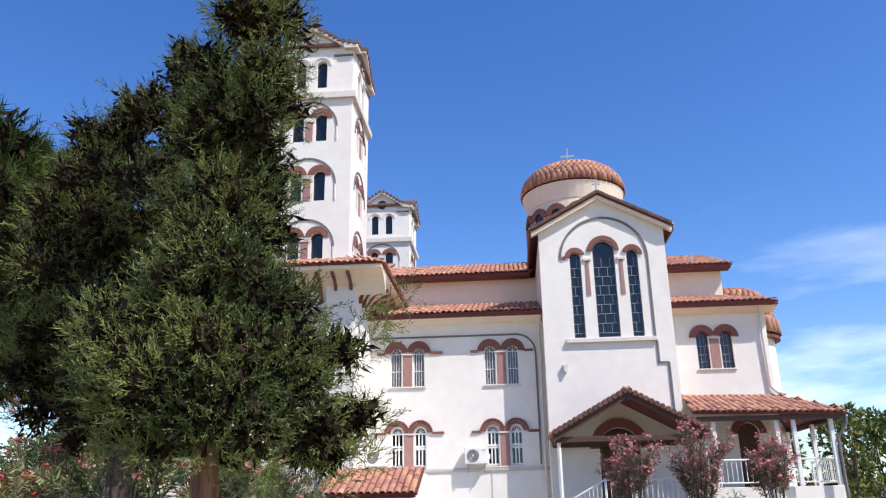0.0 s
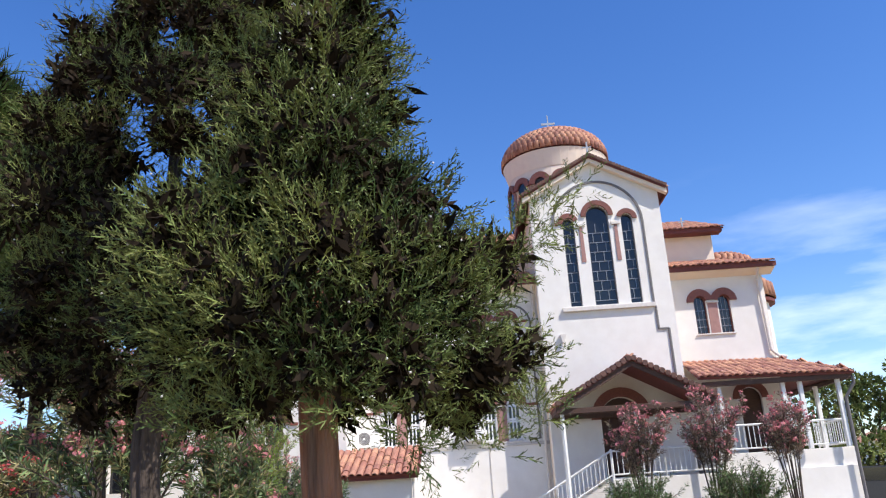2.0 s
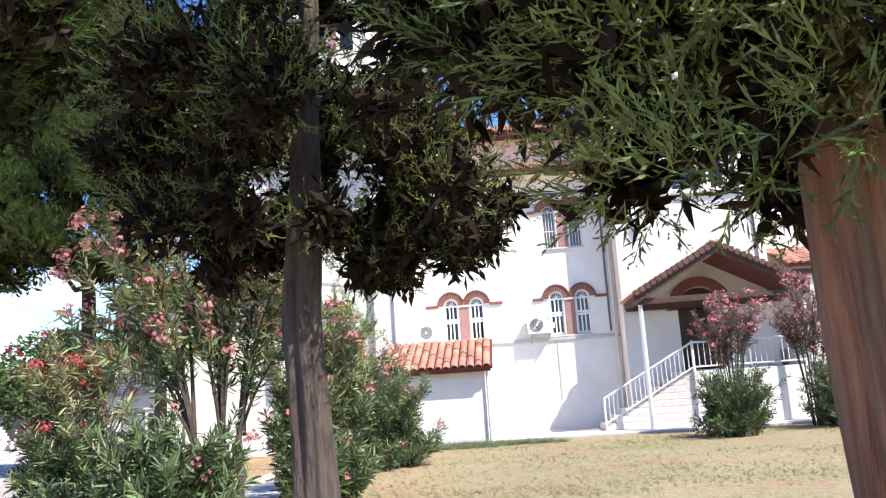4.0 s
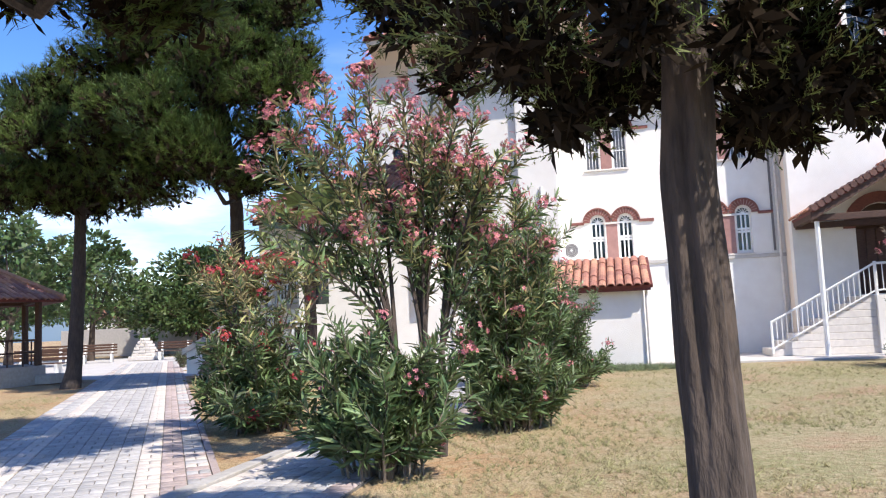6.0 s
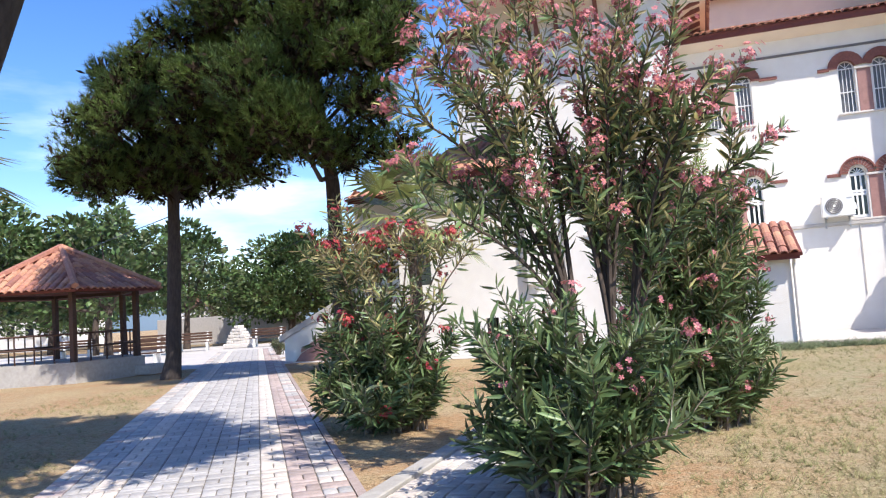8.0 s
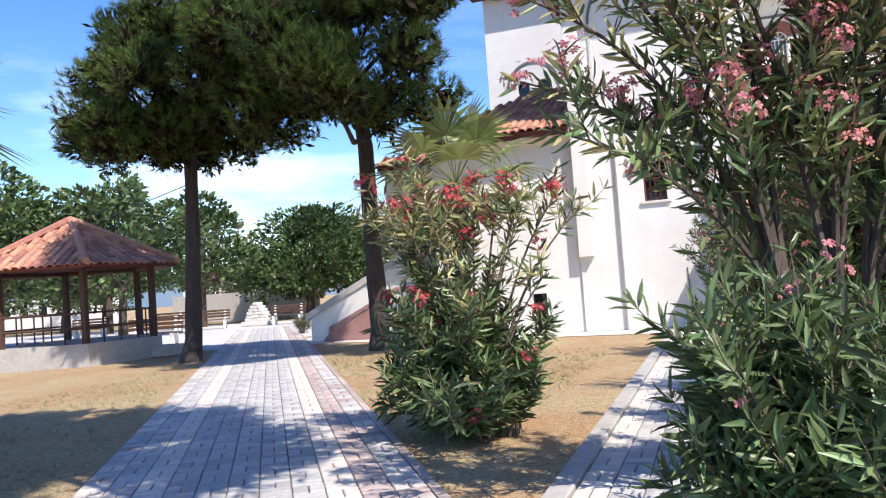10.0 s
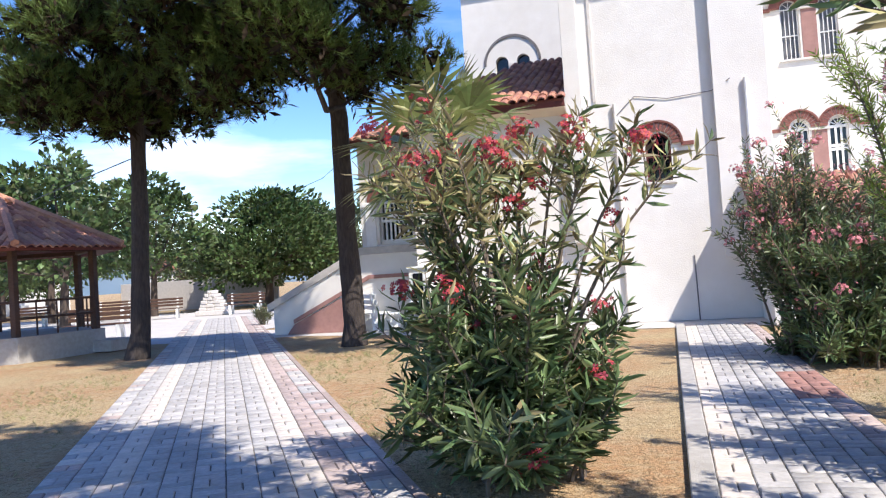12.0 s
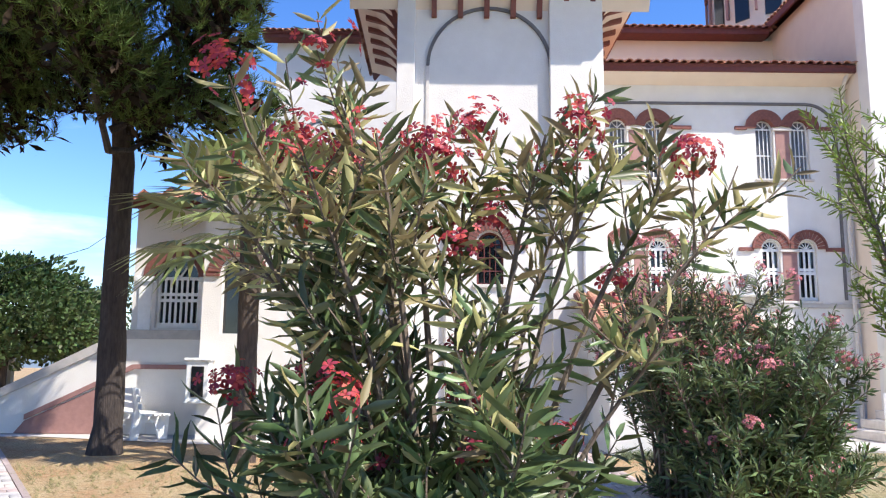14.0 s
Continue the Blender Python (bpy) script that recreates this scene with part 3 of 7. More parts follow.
# transept
TY = 26.4
holes = []
tri = ((0.60, 0.19, 9.72), (1.58, 0.37, 9.93), (2.55, 0.19, 9.76))
for c, hw, sp in tri:
    holes.append(arched(c - hw, c + hw, 6.88, sp))
door_hole = arched(0.95, 2.25, 1.5, 3.25)
front = [(-0.62, 0), (3.7, 0), (3.7, 10.72), (1.5, 11.82), (-0.62, 10.72)]
wpart("wall", prism(front, holes + [door_hole], 0.4, facing_south(TY)), PLASTER, church, "white gabled transept front")
wpart("wall", box(-0.62, -0.22, TY + 0.4, 39.6, 0, 10.6), CREAM, church)
wpart("wall", box(3.3, 3.7, TY + 0.4, 39.6, 0, 10.6), CREAM, church)
wpart("wall", prism([(-0.62, 0), (3.7, 0), (3.7, 10.72), (1.5, 11.82), (-0.62, 10.72)], [], 0.4, facing_south(44.0)), PLASTER, church)
for (c, hw, sp), lab in zip(tri, ("tall leaded window", "tall central leaded window", "tall leaded window")):
    win = wpart("window", prism(arched(c - hw, c + hw, 6.88, sp), [arched(c - hw + 0.03, c + hw - 0.03, 6.91, sp, hw - 0.03)], 0.06, facing_south(TY + 0.1)), GREY_LINE, church, lab)
    wpart("pane", prism(arched(c - hw + 0.02, c + hw - 0.02, 6.9, sp), [], 0.02, facing_south(TY + 0.14)), GLASS, win)
    rows = [6.88 + 0.16 + k * 0.33 for k in range(int((sp - 7.0) / 0.33))]
    for i, z in enumerate(rows):
        wpart("lead_bar", box(c - hw, c + hw, TY + 0.115, TY + 0.13, z, z + 0.018), LEAD, win)
        for k in range(1 if hw < 0.3 else 2):
            x = c - hw + 2 * hw * ((0.36, 0.64)[(i + k) % 2] if hw < 0.3 else (0.3 + 0.4 * k + (0.08 if i % 2 else -0.06)))
            wpart("lead_bar", box(x, x + 0.016, TY + 0.117, TY + 0.128, z, min(z + 0.33, sp)), LEAD, win)
    out = hw + (0.17 if hw > 0.3 else 0.16)
    a0, a1 = (0.35, math.pi) if c < 1 else ((0.0, math.pi) if c < 2 else (0.0, math.pi - 0.35))
    wpart("arch", prism(arc_band(c, sp, hw, out, 16, a0, a1), [], 0.22, facing_south(TY - (0.07 if 1 < c < 2 else 0.06))), BROWN, win, "brown brick arch")
for x in (1.0, 2.16):
    wpart("column", prism([(x - 0.07, 8.35), (x + 0.07, 8.35), (x + 0.05, 9.6), (x - 0.05, 9.6)], [], 0.1, facing_south(TY - 0.03)), ROSE, church, "slender rose column")
    wpart("capital", box(x - 0.15, x + 0.15, TY - 0.07, TY + 0.05, 9.58, 9.68, 0.01), SILL, church)
wpart("string_course", box(0.16, 0.26, TY - 0.055, TY + 0.05, 9.66, 9.76), BROWN, church)
wpart("moulding", prism(arc_band(1.58, 9.66, 1.45, 1.52, 22), [], 0.05, facing_south(TY - 0.04)), GREY_LINE, church)
wpart("moulding", prism(rect(3.04, 3.10, 6.80, 9.66), [], 0.05, facing_south(TY - 0.04)), GREY_LINE, church)
wpart("window_sill", box(0.12, 3.12, TY - 0.12, TY + 0.1, 6.70, 6.84, 0.012), SILL, church)
for r_ in (rect(3.08, 3.14, 5.98, 6.72), rect(3.08, 3.42, 5.95, 6.0), rect(3.40, 3.46, 4.2, 5.98)):
    wpart("moulding", prism(r_, [], 0.05, facing_south(TY - 0.045)), GREY_LINE, church)
wpart("vent", prism([(-0.06, 5.98), (0.14, 5.98), (0.06, 5.72), (-0.0, 5.72)], [], 0.16, facing_south(TY - 0.14)), SILL, church, "small grey wall bracket")
for s, xe in ((-1, -0.88), (1, 3.96)):
    a, b = (xe, TY - 0.28, 10.72), (xe, 39.5, 10.72)
    c, d = (1.5, 39.5, 12.02), (1.5, TY - 0.28, 12.02)
    if s < 0:
        roof_face(church, b, a, d, c, 1)
    else:
        roof_face(church, a, b, c, d, 1)
    ends = [(xe, 10.70), (1.5, 12.0), (1.5, 11.80), (xe, 10.50)]
    wpart("verge", prism(ends, [], 0.22, facing_south(TY - 0.22)), CREAM, church)
    wpart("fascia", box(min(xe, xe + 0.06 * s), max(xe, xe + 0.06 * s), TY - 0.2, 31, 10.52, 10.7), FASCIA, church)
for k in range(26):
    for s, xe in ((-1, -0.88), (1, 3.96)):
        f = (k + 0.5) / 26
        wpart("verge_tile", tube([(xe + (1.5 - xe) * f, TY - 0.33, 10.75 + 1.3 * f), (xe + (1.5 - xe) * f, TY - 0.05, 10.78 + 1.3 * f)], 0.065, 6), TILE_DARK, church)


def cross(x, y, z, h, label="white metal cross"):
    t = wpart("cross", add_box(box(x - 0.025, x + 0.025, y - 0.025, y + 0.025, z, z + h), x - h * 0.26, x + h * 0.26, y - 0.02, y + 0.02, z + h * 0.6, z + h * 0.68), GREY_METAL, church, label)
    return t


cross(1.5, TY - 0.2, 12.0, 0.55)

# crossing dome
DC = Vector((1.5, 35.4, 0))
DR, DZ = 2.15, 15.55
bm = bmesh.new()
bmesh.ops.create_cone(bm, cap_ends=True, segments=32, radius1=DR, radius2=DR, depth=5.5, matrix=Matrix.Translation((DC.x, DC.y, DZ - 2.75)))
drum = wpart("drum", bm, CREAM, church, "cream drum below the dome")
for k in range(14):
    a = 2 * math.pi * k / 14
    m = Matrix.Translation((DC.x, DC.y, 0)) @ Matrix.Rotation(a, 4, "Z")
    def on_drum(u, v, d, m=m):
        return m @ Vector((u, -DR - 0.03 + d, v))
    w = wpart("window", prism(arched(-0.24, 0.24, 12.4, 14.05), [], 0.05, on_drum), GLASS, drum)
    bm = prism(arc_band(0, 14.05, 0.24, 0.50, 12), [], 0.1, lambda u, v, d, m=m: m @ Vector((u, -DR - 0.09 + d, v)))
    wpart("arch", bm, BROWN, drum)
    wpart("column", prism(rect(-0.50 - 0.04, -0.50 + 0.04, 12.6, 14.0), [], 0.1, lambda u, v, d, m=m: m @ Vector((u, -DR - 0.07 + d, v))), ROSE, drum)
bm = bmesh.new()
rings = []
for r, z in ((DR + 0.02, 14.75), (DR + 0.2, 15.4), (DR + 0.24, 15.52), (DR, 15.58)):
    rings.append([bm.verts.new((DC.x + r * math.cos(a), DC.y + r * math.sin(a), z)) for a in (2 * math.pi * k / 40 for k in range(40))])
for a, b in zip(rings, rings[1:]):
    for k in range(40):
        bm.faces.new((a[k], a[(k + 1) % 40], b[(k + 1) % 40], b[k]))
wpart("cornice", bm, CREAM, church)
bm = bmesh.new()
bmesh.ops.create_uvsphere(bm, u_segments=40, v_segments=20, radius=1.0)
bmesh.ops.delete(bm, geom=[v for v in bm.verts if v.co.z < -0.01], context="VERTS")
for v in bm.verts:
    v.co = Vector((DC.x + v.co.x * (DR + 0.22), DC.y + v.co.y * (DR + 0.22), 15.55 + v.co.z * 1.5))
dome = wpart("dome", bm, FASCIA, church, "tiled terracotta dome")
P, M = [], []
for j in range(14):
    el = math.radians(1 + j * 6.4)
    n_ = max(6, int(2 * math.pi * (DR + 0.22) * math.cos(el) / 0.26))
    for k in range(n_):
        az = 2 * math.pi * k / n_
        p = Vector((DC.x + (DR + 0.24) * math.cos(el) * math.cos(az), DC.y + (DR + 0.24) * math.cos(el) * math.sin(az), 15.55 + 1.52 * math.sin(el)))
        up = Vector((-math.sin(el) * math.cos(az), -math.sin(el) * math.sin(az), math.cos(el)))
        out = Vector((math.cos(el) * math.cos(az), math.cos(el) * math.sin(az), math.sin(el)))
        M.append(np.array([list(c) for c in zip(up.cross(out), up, out)]))
        P.append(p)
V, F = scatter(TILE_V * np.array([1.35, 0.85, 1.3]), TILE_F, np.array(P), np.array(M), np.ones(len(P)))
tagged(np_object("tile_field", V, F, TILE, dome), kind="stuff")
cross(DC.x - 0.1, DC.y, 16.95, 1.25)

# east arm
holes = []
pair_window(5.21, NY, 5.88, 6.98, tips=(0.0, 0.0), dark=True, holes=holes)
wpart("wall", prism(rect(3.7, 7.0, 0, 8.05), holes + [arched(5.6, 6.3, 2.0, 3.7)], 0.4, facing_south(NY)), PLASTER, church, "white plastered chancel wall")
wpart("door", box(5.6, 6.3, NY + 0.12, NY + 0.18, 2.0, 4.05, 0.01), TIMBER, church, "dark timber door")
wpart("arch", prism(arc_band(5.95, 3.7, 0.36, 0.58, 12), [], 0.2, facing_south(NY - 0.05)), BROWN, church)
wpart("wall", box(6.6, 7.0, NY + 0.4, 43.2, 0, 8.05), PLASTER, church)
wpart("fascia", box(3.72, 7.35, 26.86, 26.94, 7.92, 8.05, 0.008), FASCIA, church)
wpart("cornice", prism([(26.94, 7.9), (27.42, 7.76), (27.42, 8.04), (26.94, 7.98)], [], 3.6, lambda u, v, d: (3.72 + d, u, v)), CREAM, church)
roof_face(church, (3.72, 26.84, 8.07), (7.35, 26.84, 8.07), (6.3, 30.9, 9.3), (3.72, 30.9, 9.3), 1)
wpart("wall", box(3.7, 6.7, 31.0, 31.4, 8.6, 10.4), CREAM, church)
wpart("wall", box(6.3, 6.7, 31.4, 39.6, 8.0, 10.4), CREAM, church)
wpart("fascia", box(3.9, 7.0, 30.5, 31.0, 10.36, 10.5, 0.01), FASCIA, church)
roof_face(church, (3.9, 30.48, 10.52), (7.05, 30.48, 10.52), (7.05, 35.4, 12.4), (3.9, 35.4, 12.4), 1)
cross(5.6, 30.8, 10.6, 0.5)


def apse(cx, cy, r, z1, rise, sides=9):
    """A many-sided bay with a tiled half dome."""
    bm = bmesh.new()
    bmesh.ops.create_cone(bm, cap_ends=True, segments=sides * 2, radius1=r, radius2=r, depth=z1, matrix=Matrix.Translation((cx, cy, z1 / 2)))
    bay = wpart("apse", bm, PLASTER, church, "white many-sided apse")
    bm = bmesh.new()
    bmesh.ops.create_cone(bm, cap_ends=True, segments=sides * 2, radius1=r + 0.22, radius2=r + 0.22, depth=0.12, matrix=Matrix.Translation((cx, cy, z1)))
    wpart("fascia", bm, FASCIA, bay)
    P, M = [], []
    for j in range(6):
        el = math.radians(4 + 14 * j)
        n_ = max(5, int(2 * math.pi * (r + 0.2) * math.cos(el) / 0.26))
        for k in range(n_):
            az = 2 * math.pi * k / n_
            up = Vector((-math.sin(el) * math.cos(az), -math.sin(el) * math.sin(az), math.cos(el)))
            out = Vector((math.cos(el) * math.cos(az), math.cos(el) * math.sin(az), math.sin(el)))
            P.append((cx + (r + 0.2) * math.cos(el) * math.cos(az), cy + (r + 0.2) * math.cos(el) * math.sin(az), z1 + 0.08 + rise * math.sin(el)))
            M.append(np.array([list(c) for c in zip(up.cross(out), up, out)]))
    V, F = scatter(TILE_V * np.array([1.35, 1.3, 1.3]), TILE_F, np.array(P), np.array(M), np.ones(len(P)))
    tagged(np_object("tile_field", V, F, TILE, bay), kind="stuff")


apse(7.15, 32.6, 1.4, 8.75, 0.9)
apse(7.0, 30.4, 1.15, 7.35, 0.7)
apse(7.0, 35.4, 2.6, 8.6, 1.6)
wpart("downpipe", tube([(6.75, 26.95, 7.95), (6.8, 27.3, 7.6), (6.85, 27.32, 5.2), (7.05, 27.3, 5.0), (7.3, 27.3, 4.95)], 0.05, 8), SILL, church)

# south porch: steps, landing, railings, timber gable
LZ = 1.45
for k in range(8):
    wpart("step", box(-1.62 + 0.31 * k, 0.9, 24.95, 26.38, 0.03 + 0.1775 * k if k else 0.03, 0.03 + 0.1775 * (k + 1), 0.012), SILL, church, "pale stone step")
wpart("landing", box(0.86, 7.84, 24.85, 26.38, 0.03, LZ, 0.01), PLASTER, church)
wpart("landing", box(3.9, 7.84, 25.0, 27.38, 1.3, 1.95, 0.01), PLASTER, church)


def railing(pts, h=0.78, gap=0.14, posts=1.3):
    """A white metal railing along pts: rails, bars, posts."""
    pts = [Vector(p) for p in pts]
    rail = wpart("railing", tube([p + Vector((0, 0, h)) for p in pts], 0.03, 6), WHITE, church, "white metal railing")
    wpart("rail", tube([p + Vector((0, 0, 0.12)) for p in pts], 0.022, 6), WHITE, rail)
    for a, b in zip(pts, pts[1:]):
        n = max(1, int((b - a).length / gap))
        for k in range(n + 1):
            p = a.lerp(b, k / n)
            thick = 0.028 if k in (0, n) else 0.011
            wpart("baluster", tube([p + Vector((0, 0, 0.0 if k in (0, n) else 0.12)), p + Vector((0, 0, h + (0.05 if k in (0, n) else 0)))], thick, 6), WHITE, rail)


railing([(-1.60, 24.9, 0.1), (0.88, 24.9, LZ)])
railing([(0.9, 24.9, LZ), (2.4, 24.9, LZ), (3.85, 24.9, LZ)])
railing([(3.95, 25.05, 1.95), (5.8, 25.05, 1.95), (7.66, 25.05, 1.95)])
railing([(7.78, 25.1, 1.95), (7.78, 27.3, 1.95)])
PX, PZ = 1.66, 4.78
for s, xe in ((-1, -0.62), (1, 3.95)):
    a, b = (xe, 24.15, 3.55), (xe, TY - 0.02, 3.55)
    c, d = (PX, TY - 0.02, PZ), (PX, 24.15, PZ)
    if s < 0:
        roof_face(church, b, a, d, c, 2, label="small tiled gable over the side door")
    else:
        roof_face(church, a, b, c, d, 2, label="small tiled gable over the side door")
    wpart("barge_board", prism([(xe, 3.52), (PX, PZ - 0.02), (PX, PZ - 0.24), (xe, 3.30)], [], 0.08, facing_south(24.18)), TIMBER, church)
    for k in range(15):
        f = (k + 0.5) / 15
        wpart("verge_tile", tube([(xe + (PX - xe) * f, 24.08, 3.57 + (PZ - 3.55) * f), (xe + (PX - xe) * f, 24.5, 3.6 + (PZ - 3.55) * f)], 0.085, 6), TILE_DARK, church)
wpart("tie_beam", box(-0.55, 3.9, 24.3, 24.46, 3.30, 3.46, 0.01), TIMBER, church)
wpart("tie_beam", box(-0.55, 3.9, 26.2, 26.36, 3.30, 3.46, 0.01), TIMBER, church)
for x in (-0.5, 3.85):
    wpart("plate_beam", box(x - 0.08, x + 0.08, 24.2, 26.38, 3.36, 3.5, 0.01), TIMBER, church)
wpart("post", tube([(-0.45, 24.4, 0.0), (-0.45, 24.4, 3.32)], 0.06, 8), WHITE, church, "white porch post")
wpart("post", tube([(3.8, 24.4, 0.0), (3.8, 24.4, 3.32)], 0.06, 8), WHITE, church, "white porch post")
wpart("post", tube([(1.75, 24.95, LZ), (1.75, 24.95, 3.4)], 0.05, 8), WHITE, church, "white porch post")
side_door = wpart("door", prism(arched(0.95, 2.25, 1.5, 3.25), [], 0.07, facing_south(TY + 0.2)), TIMBER, church, "dark arched timber door")
for k in range(5):
    wpart("plank", box(0.98 + 0.25 * k, 1.20 + 0.25 * k, TY + 0.17, TY + 0.2, 1.55, 3.25, 0.008), TIMBER, side_door)
wpart("arch", prism(arc_band(1.6, 3.25, 0.66, 0.95, 16), [], 0.2, facing_south(TY - 0.05)), BROWN, church)

# east porch under a hipped tile roof
roof_face(church, (3.6, 24.55, 4.12), (8.06, 24.55, 4.02), (7.05, 27.38, 4.85), (3.95, 27.38, 4.95), 2, label="hipped terracotta porch roof")
roof_face(church, (8.06, 24.55, 4.02), (8.06, 33.0, 4.02), (7.05, 33.0, 4.85), (7.05, 27.38, 4.85), 1)
wpart("fascia", box(3.7, 8.0, 24.6, 24.7, 3.84, 3.98, 0.01), TIMBER, church)
wpart("fascia", box(7.9, 8.0, 24.7, 33.0, 3.84, 3.98, 0.01), TIMBER, church)
for x, y in ((6.04, 24.8), (6.54, 24.8), (7.62, 24.8), (7.7, 26.6), (4.2, 24.8), (7.7, 29.0)):
    wpart("post", box(x - 0.06, x + 0.06, y - 0.06, y + 0.06, 1.95, 3.86, 0.01), WHITE, church, "white porch post")
wpart("downpipe", tube([(8.0, 24.6, 3.9), (8.0, 24.62, 3.7), (7.74, 24.72, 3.3), (7.74, 24.7, 0.0)], 0.05, 8), GREY_LINE, church)
wpart("landing", box(7.0, 7.84, 27.38, 33, 1.6, 1.95), PLASTER, church)
for x, y in ((7.6, 25.2), (7.6, 27.5), (7.6, 30)):
    wpart("pier", box(x - 0.15, x + 0.15, y - 0.15, y + 0.15, -0.02, 1.6), PLASTER, church)

# lean-to store in the corner
wpart("wall", box(-7.1, -4.72, 22.78, 24.68, 0, 1.86), PLASTER, church, "white lean-to store")
roof_face(church, (-7.35, 22.5, 1.9), (-4.5, 22.5, 1.9), (-4.5, 24.5, 2.68), (-7.35, 24.5, 2.68), 6, label="terracotta lean-to roof")
wpart("fascia", box(-7.3, -4.55, 22.55, 22.62, 1.78, 1.9, 0.008), FASCIA, church)
wpart("wall", box(-6.7, -4.72, 24.68, 27.38, 0, 2.6), PLASTER, church)
wpart("downpipe", tube([(-4.66, 22.62, 1.8), (-4.66, 22.72, 1.7), (-4.66, 22.72, 0.02)], 0.035, 8), SILL, church)
wpart("conduit", tube([(-2.55, NY - 0.02, 0.9), (-2.55, NY - 0.02, 2.65)], 0.012, 6), SILL, church)

# tower base block
BY = 24.7
wpart("wall", prism(rect(-10.63, -6.72, 0, 8.9), [arched(-9.1, -8.6, 2.84, 3.58)], 0.4, facing_south(BY)), PLASTER, church, "white plastered tower base")
wpart("wall", box(-7.12, -6.72, BY + 0.4, 30.6, 0, 8.9), PLASTER, church)
wpart("wall", box(-10.63, -10.23, BY + 0.4, 30.6, 0, 8.9), PLASTER, church)
small = wpart("window", prism(arched(-9.1, -8.6, 2.84, 3.58), [arched(-9.06, -8.64, 2.88, 3.58, 0.21)], 0.05, facing_south(BY + 0.1)), FASCIA, church, "single round-headed window under a brick arch")
wpart("pane", prism(arched(-9.08, -8.62, 2.86, 3.58), [], 0.02, facing_south(BY + 0.15)), GLASS, small)
grille(small, -9.06, -8.64, 2.88, 3.7, BY + 0.08, 3, (3.1, 3.35, 3.6), FASCIA, 0.016)
arch_bricks(small, -8.85, 3.58, 0.28, 0.46, BY, 15)
wpart("arch", prism(arc_band(-8.85, 3.58, 0.46, 0.5, 14), [], 0.2, facing_south(BY - 0.07)), BROWN, small)
wpart("window_sill", box(-9.18, -8.52, BY - 0.05, BY + 0.1, 2.78, 2.84, 0.008), SILL, small)
for x0, x1 in ((-9.47, -9.3), (-8.4, -8.15)):
    wpart("string_course", box(x0, x1, BY - 0.05, BY + 0.05, 3.52, 3.6, 0.006), BROWN, small)
wpart("moulding", prism(arc_band(-8.87, 7.05, 1.15, 1.21, 24), [], 0.06, facing_south(BY - 0.045)), GREY_LINE, church)
wpart("moulding", prism(rect(-10.08, -10.02, 4.6, 7.05), [], 0.04, facing_south(BY - 0.03)), SILL, church)
wpart("pilaster", box(-7.72, -6.70, BY - 0.16, BY + 0.05, 1.22, 8.55, 0.008), PLASTER, church, "shallow white pilaster")
wpart("pilaster", box(-10.64, -10.3, BY - 0.16, BY + 0.05, 1.7, 8.55, 0.008), PLASTER, church, "shallow white pilaster")
wpart("downpipe", tube([(-9.66, BY - 0.05, 4.5), (-9.66, BY - 0.05, 0.0)], 0.035, 8), SILL, church)
wpart("downpipe", tube([(-7.12, BY - 0.21, 4.7), (-7.12, BY - 0.21, 2.2)], 0.04, 8), WHITE, church)
wpart("conduit", tube([(-8.3, BY - 0.015, 1.3), (-8.28, BY - 0.015, 0.0)], 0.012, 6), GREY_LINE, church)
wpart("cable", tube([(-9.7, BY - 0.02, 4.2), (-9.25, BY - 0.02, 4.62), (-8.6, BY - 0.02, 4.5), (-7.75, BY - 0.02, 4.55), (-7.4, BY - 0.19, 4.72)], 0.008, 5), GREY_LINE, church)
# flared cornice on corbels
CO = 0.95
corn = prism([(BY - CO, 8.98), (BY - CO, 8.86), (BY - 0.55, 8.75), (BY - 0.18, 8.5), (BY, 8.2), (BY, 8.98)], [], 3.92 + 2 * CO, lambda u, v, d: (-10.63 - CO + d, u, v))
wpart("cornice", corn, CREAM, church, "flared cream cornice")
corn = prism([(-6.72 + CO, 8.98), (-6.72 + CO, 8.86), (-6.72 + 0.55, 8.75), (-6.72 + 0.18, 8.5), (-6.72, 8.2), (-6.72, 8.98)], [], 5.0, lambda u, v, d: (u, BY + d, v))
wpart("cornice", corn, CREAM, church)
corn = prism([(-10.63 - CO, 8.98), (-10.63 - CO, 8.86), (-10.63 - 0.55, 8.75), (-10.63 - 0.18, 8.5), (-10.63, 8.2), (-10.63, 8.98)], [], 5.0, lambda u, v, d: (u, BY + d, v))
wpart("cornice", corn, CREAM, church)


def corbel(cx, cy, ax, ay):
    """A curved dark bracket that leans out along (ax, ay)."""
    pts = [(0.0, 8.05), (0.10, 8.05), (0.16, 8.35), (0.36, 8.62), (CO - 0.15, 8.74), (CO - 0.15, 8.84), (0.3, 8.78), (0.02, 8.5)]
    side = Vector((-ay, ax, 0)) * 0.05
    wpart("corbel", prism(pts, [], 0.1, lambda u, v, d: (cx + ax * u + side.x * (1 - d / 0.05), cy + ay * u + side.y * (1 - d / 0.05), v - 0.02)), BROWN, church)


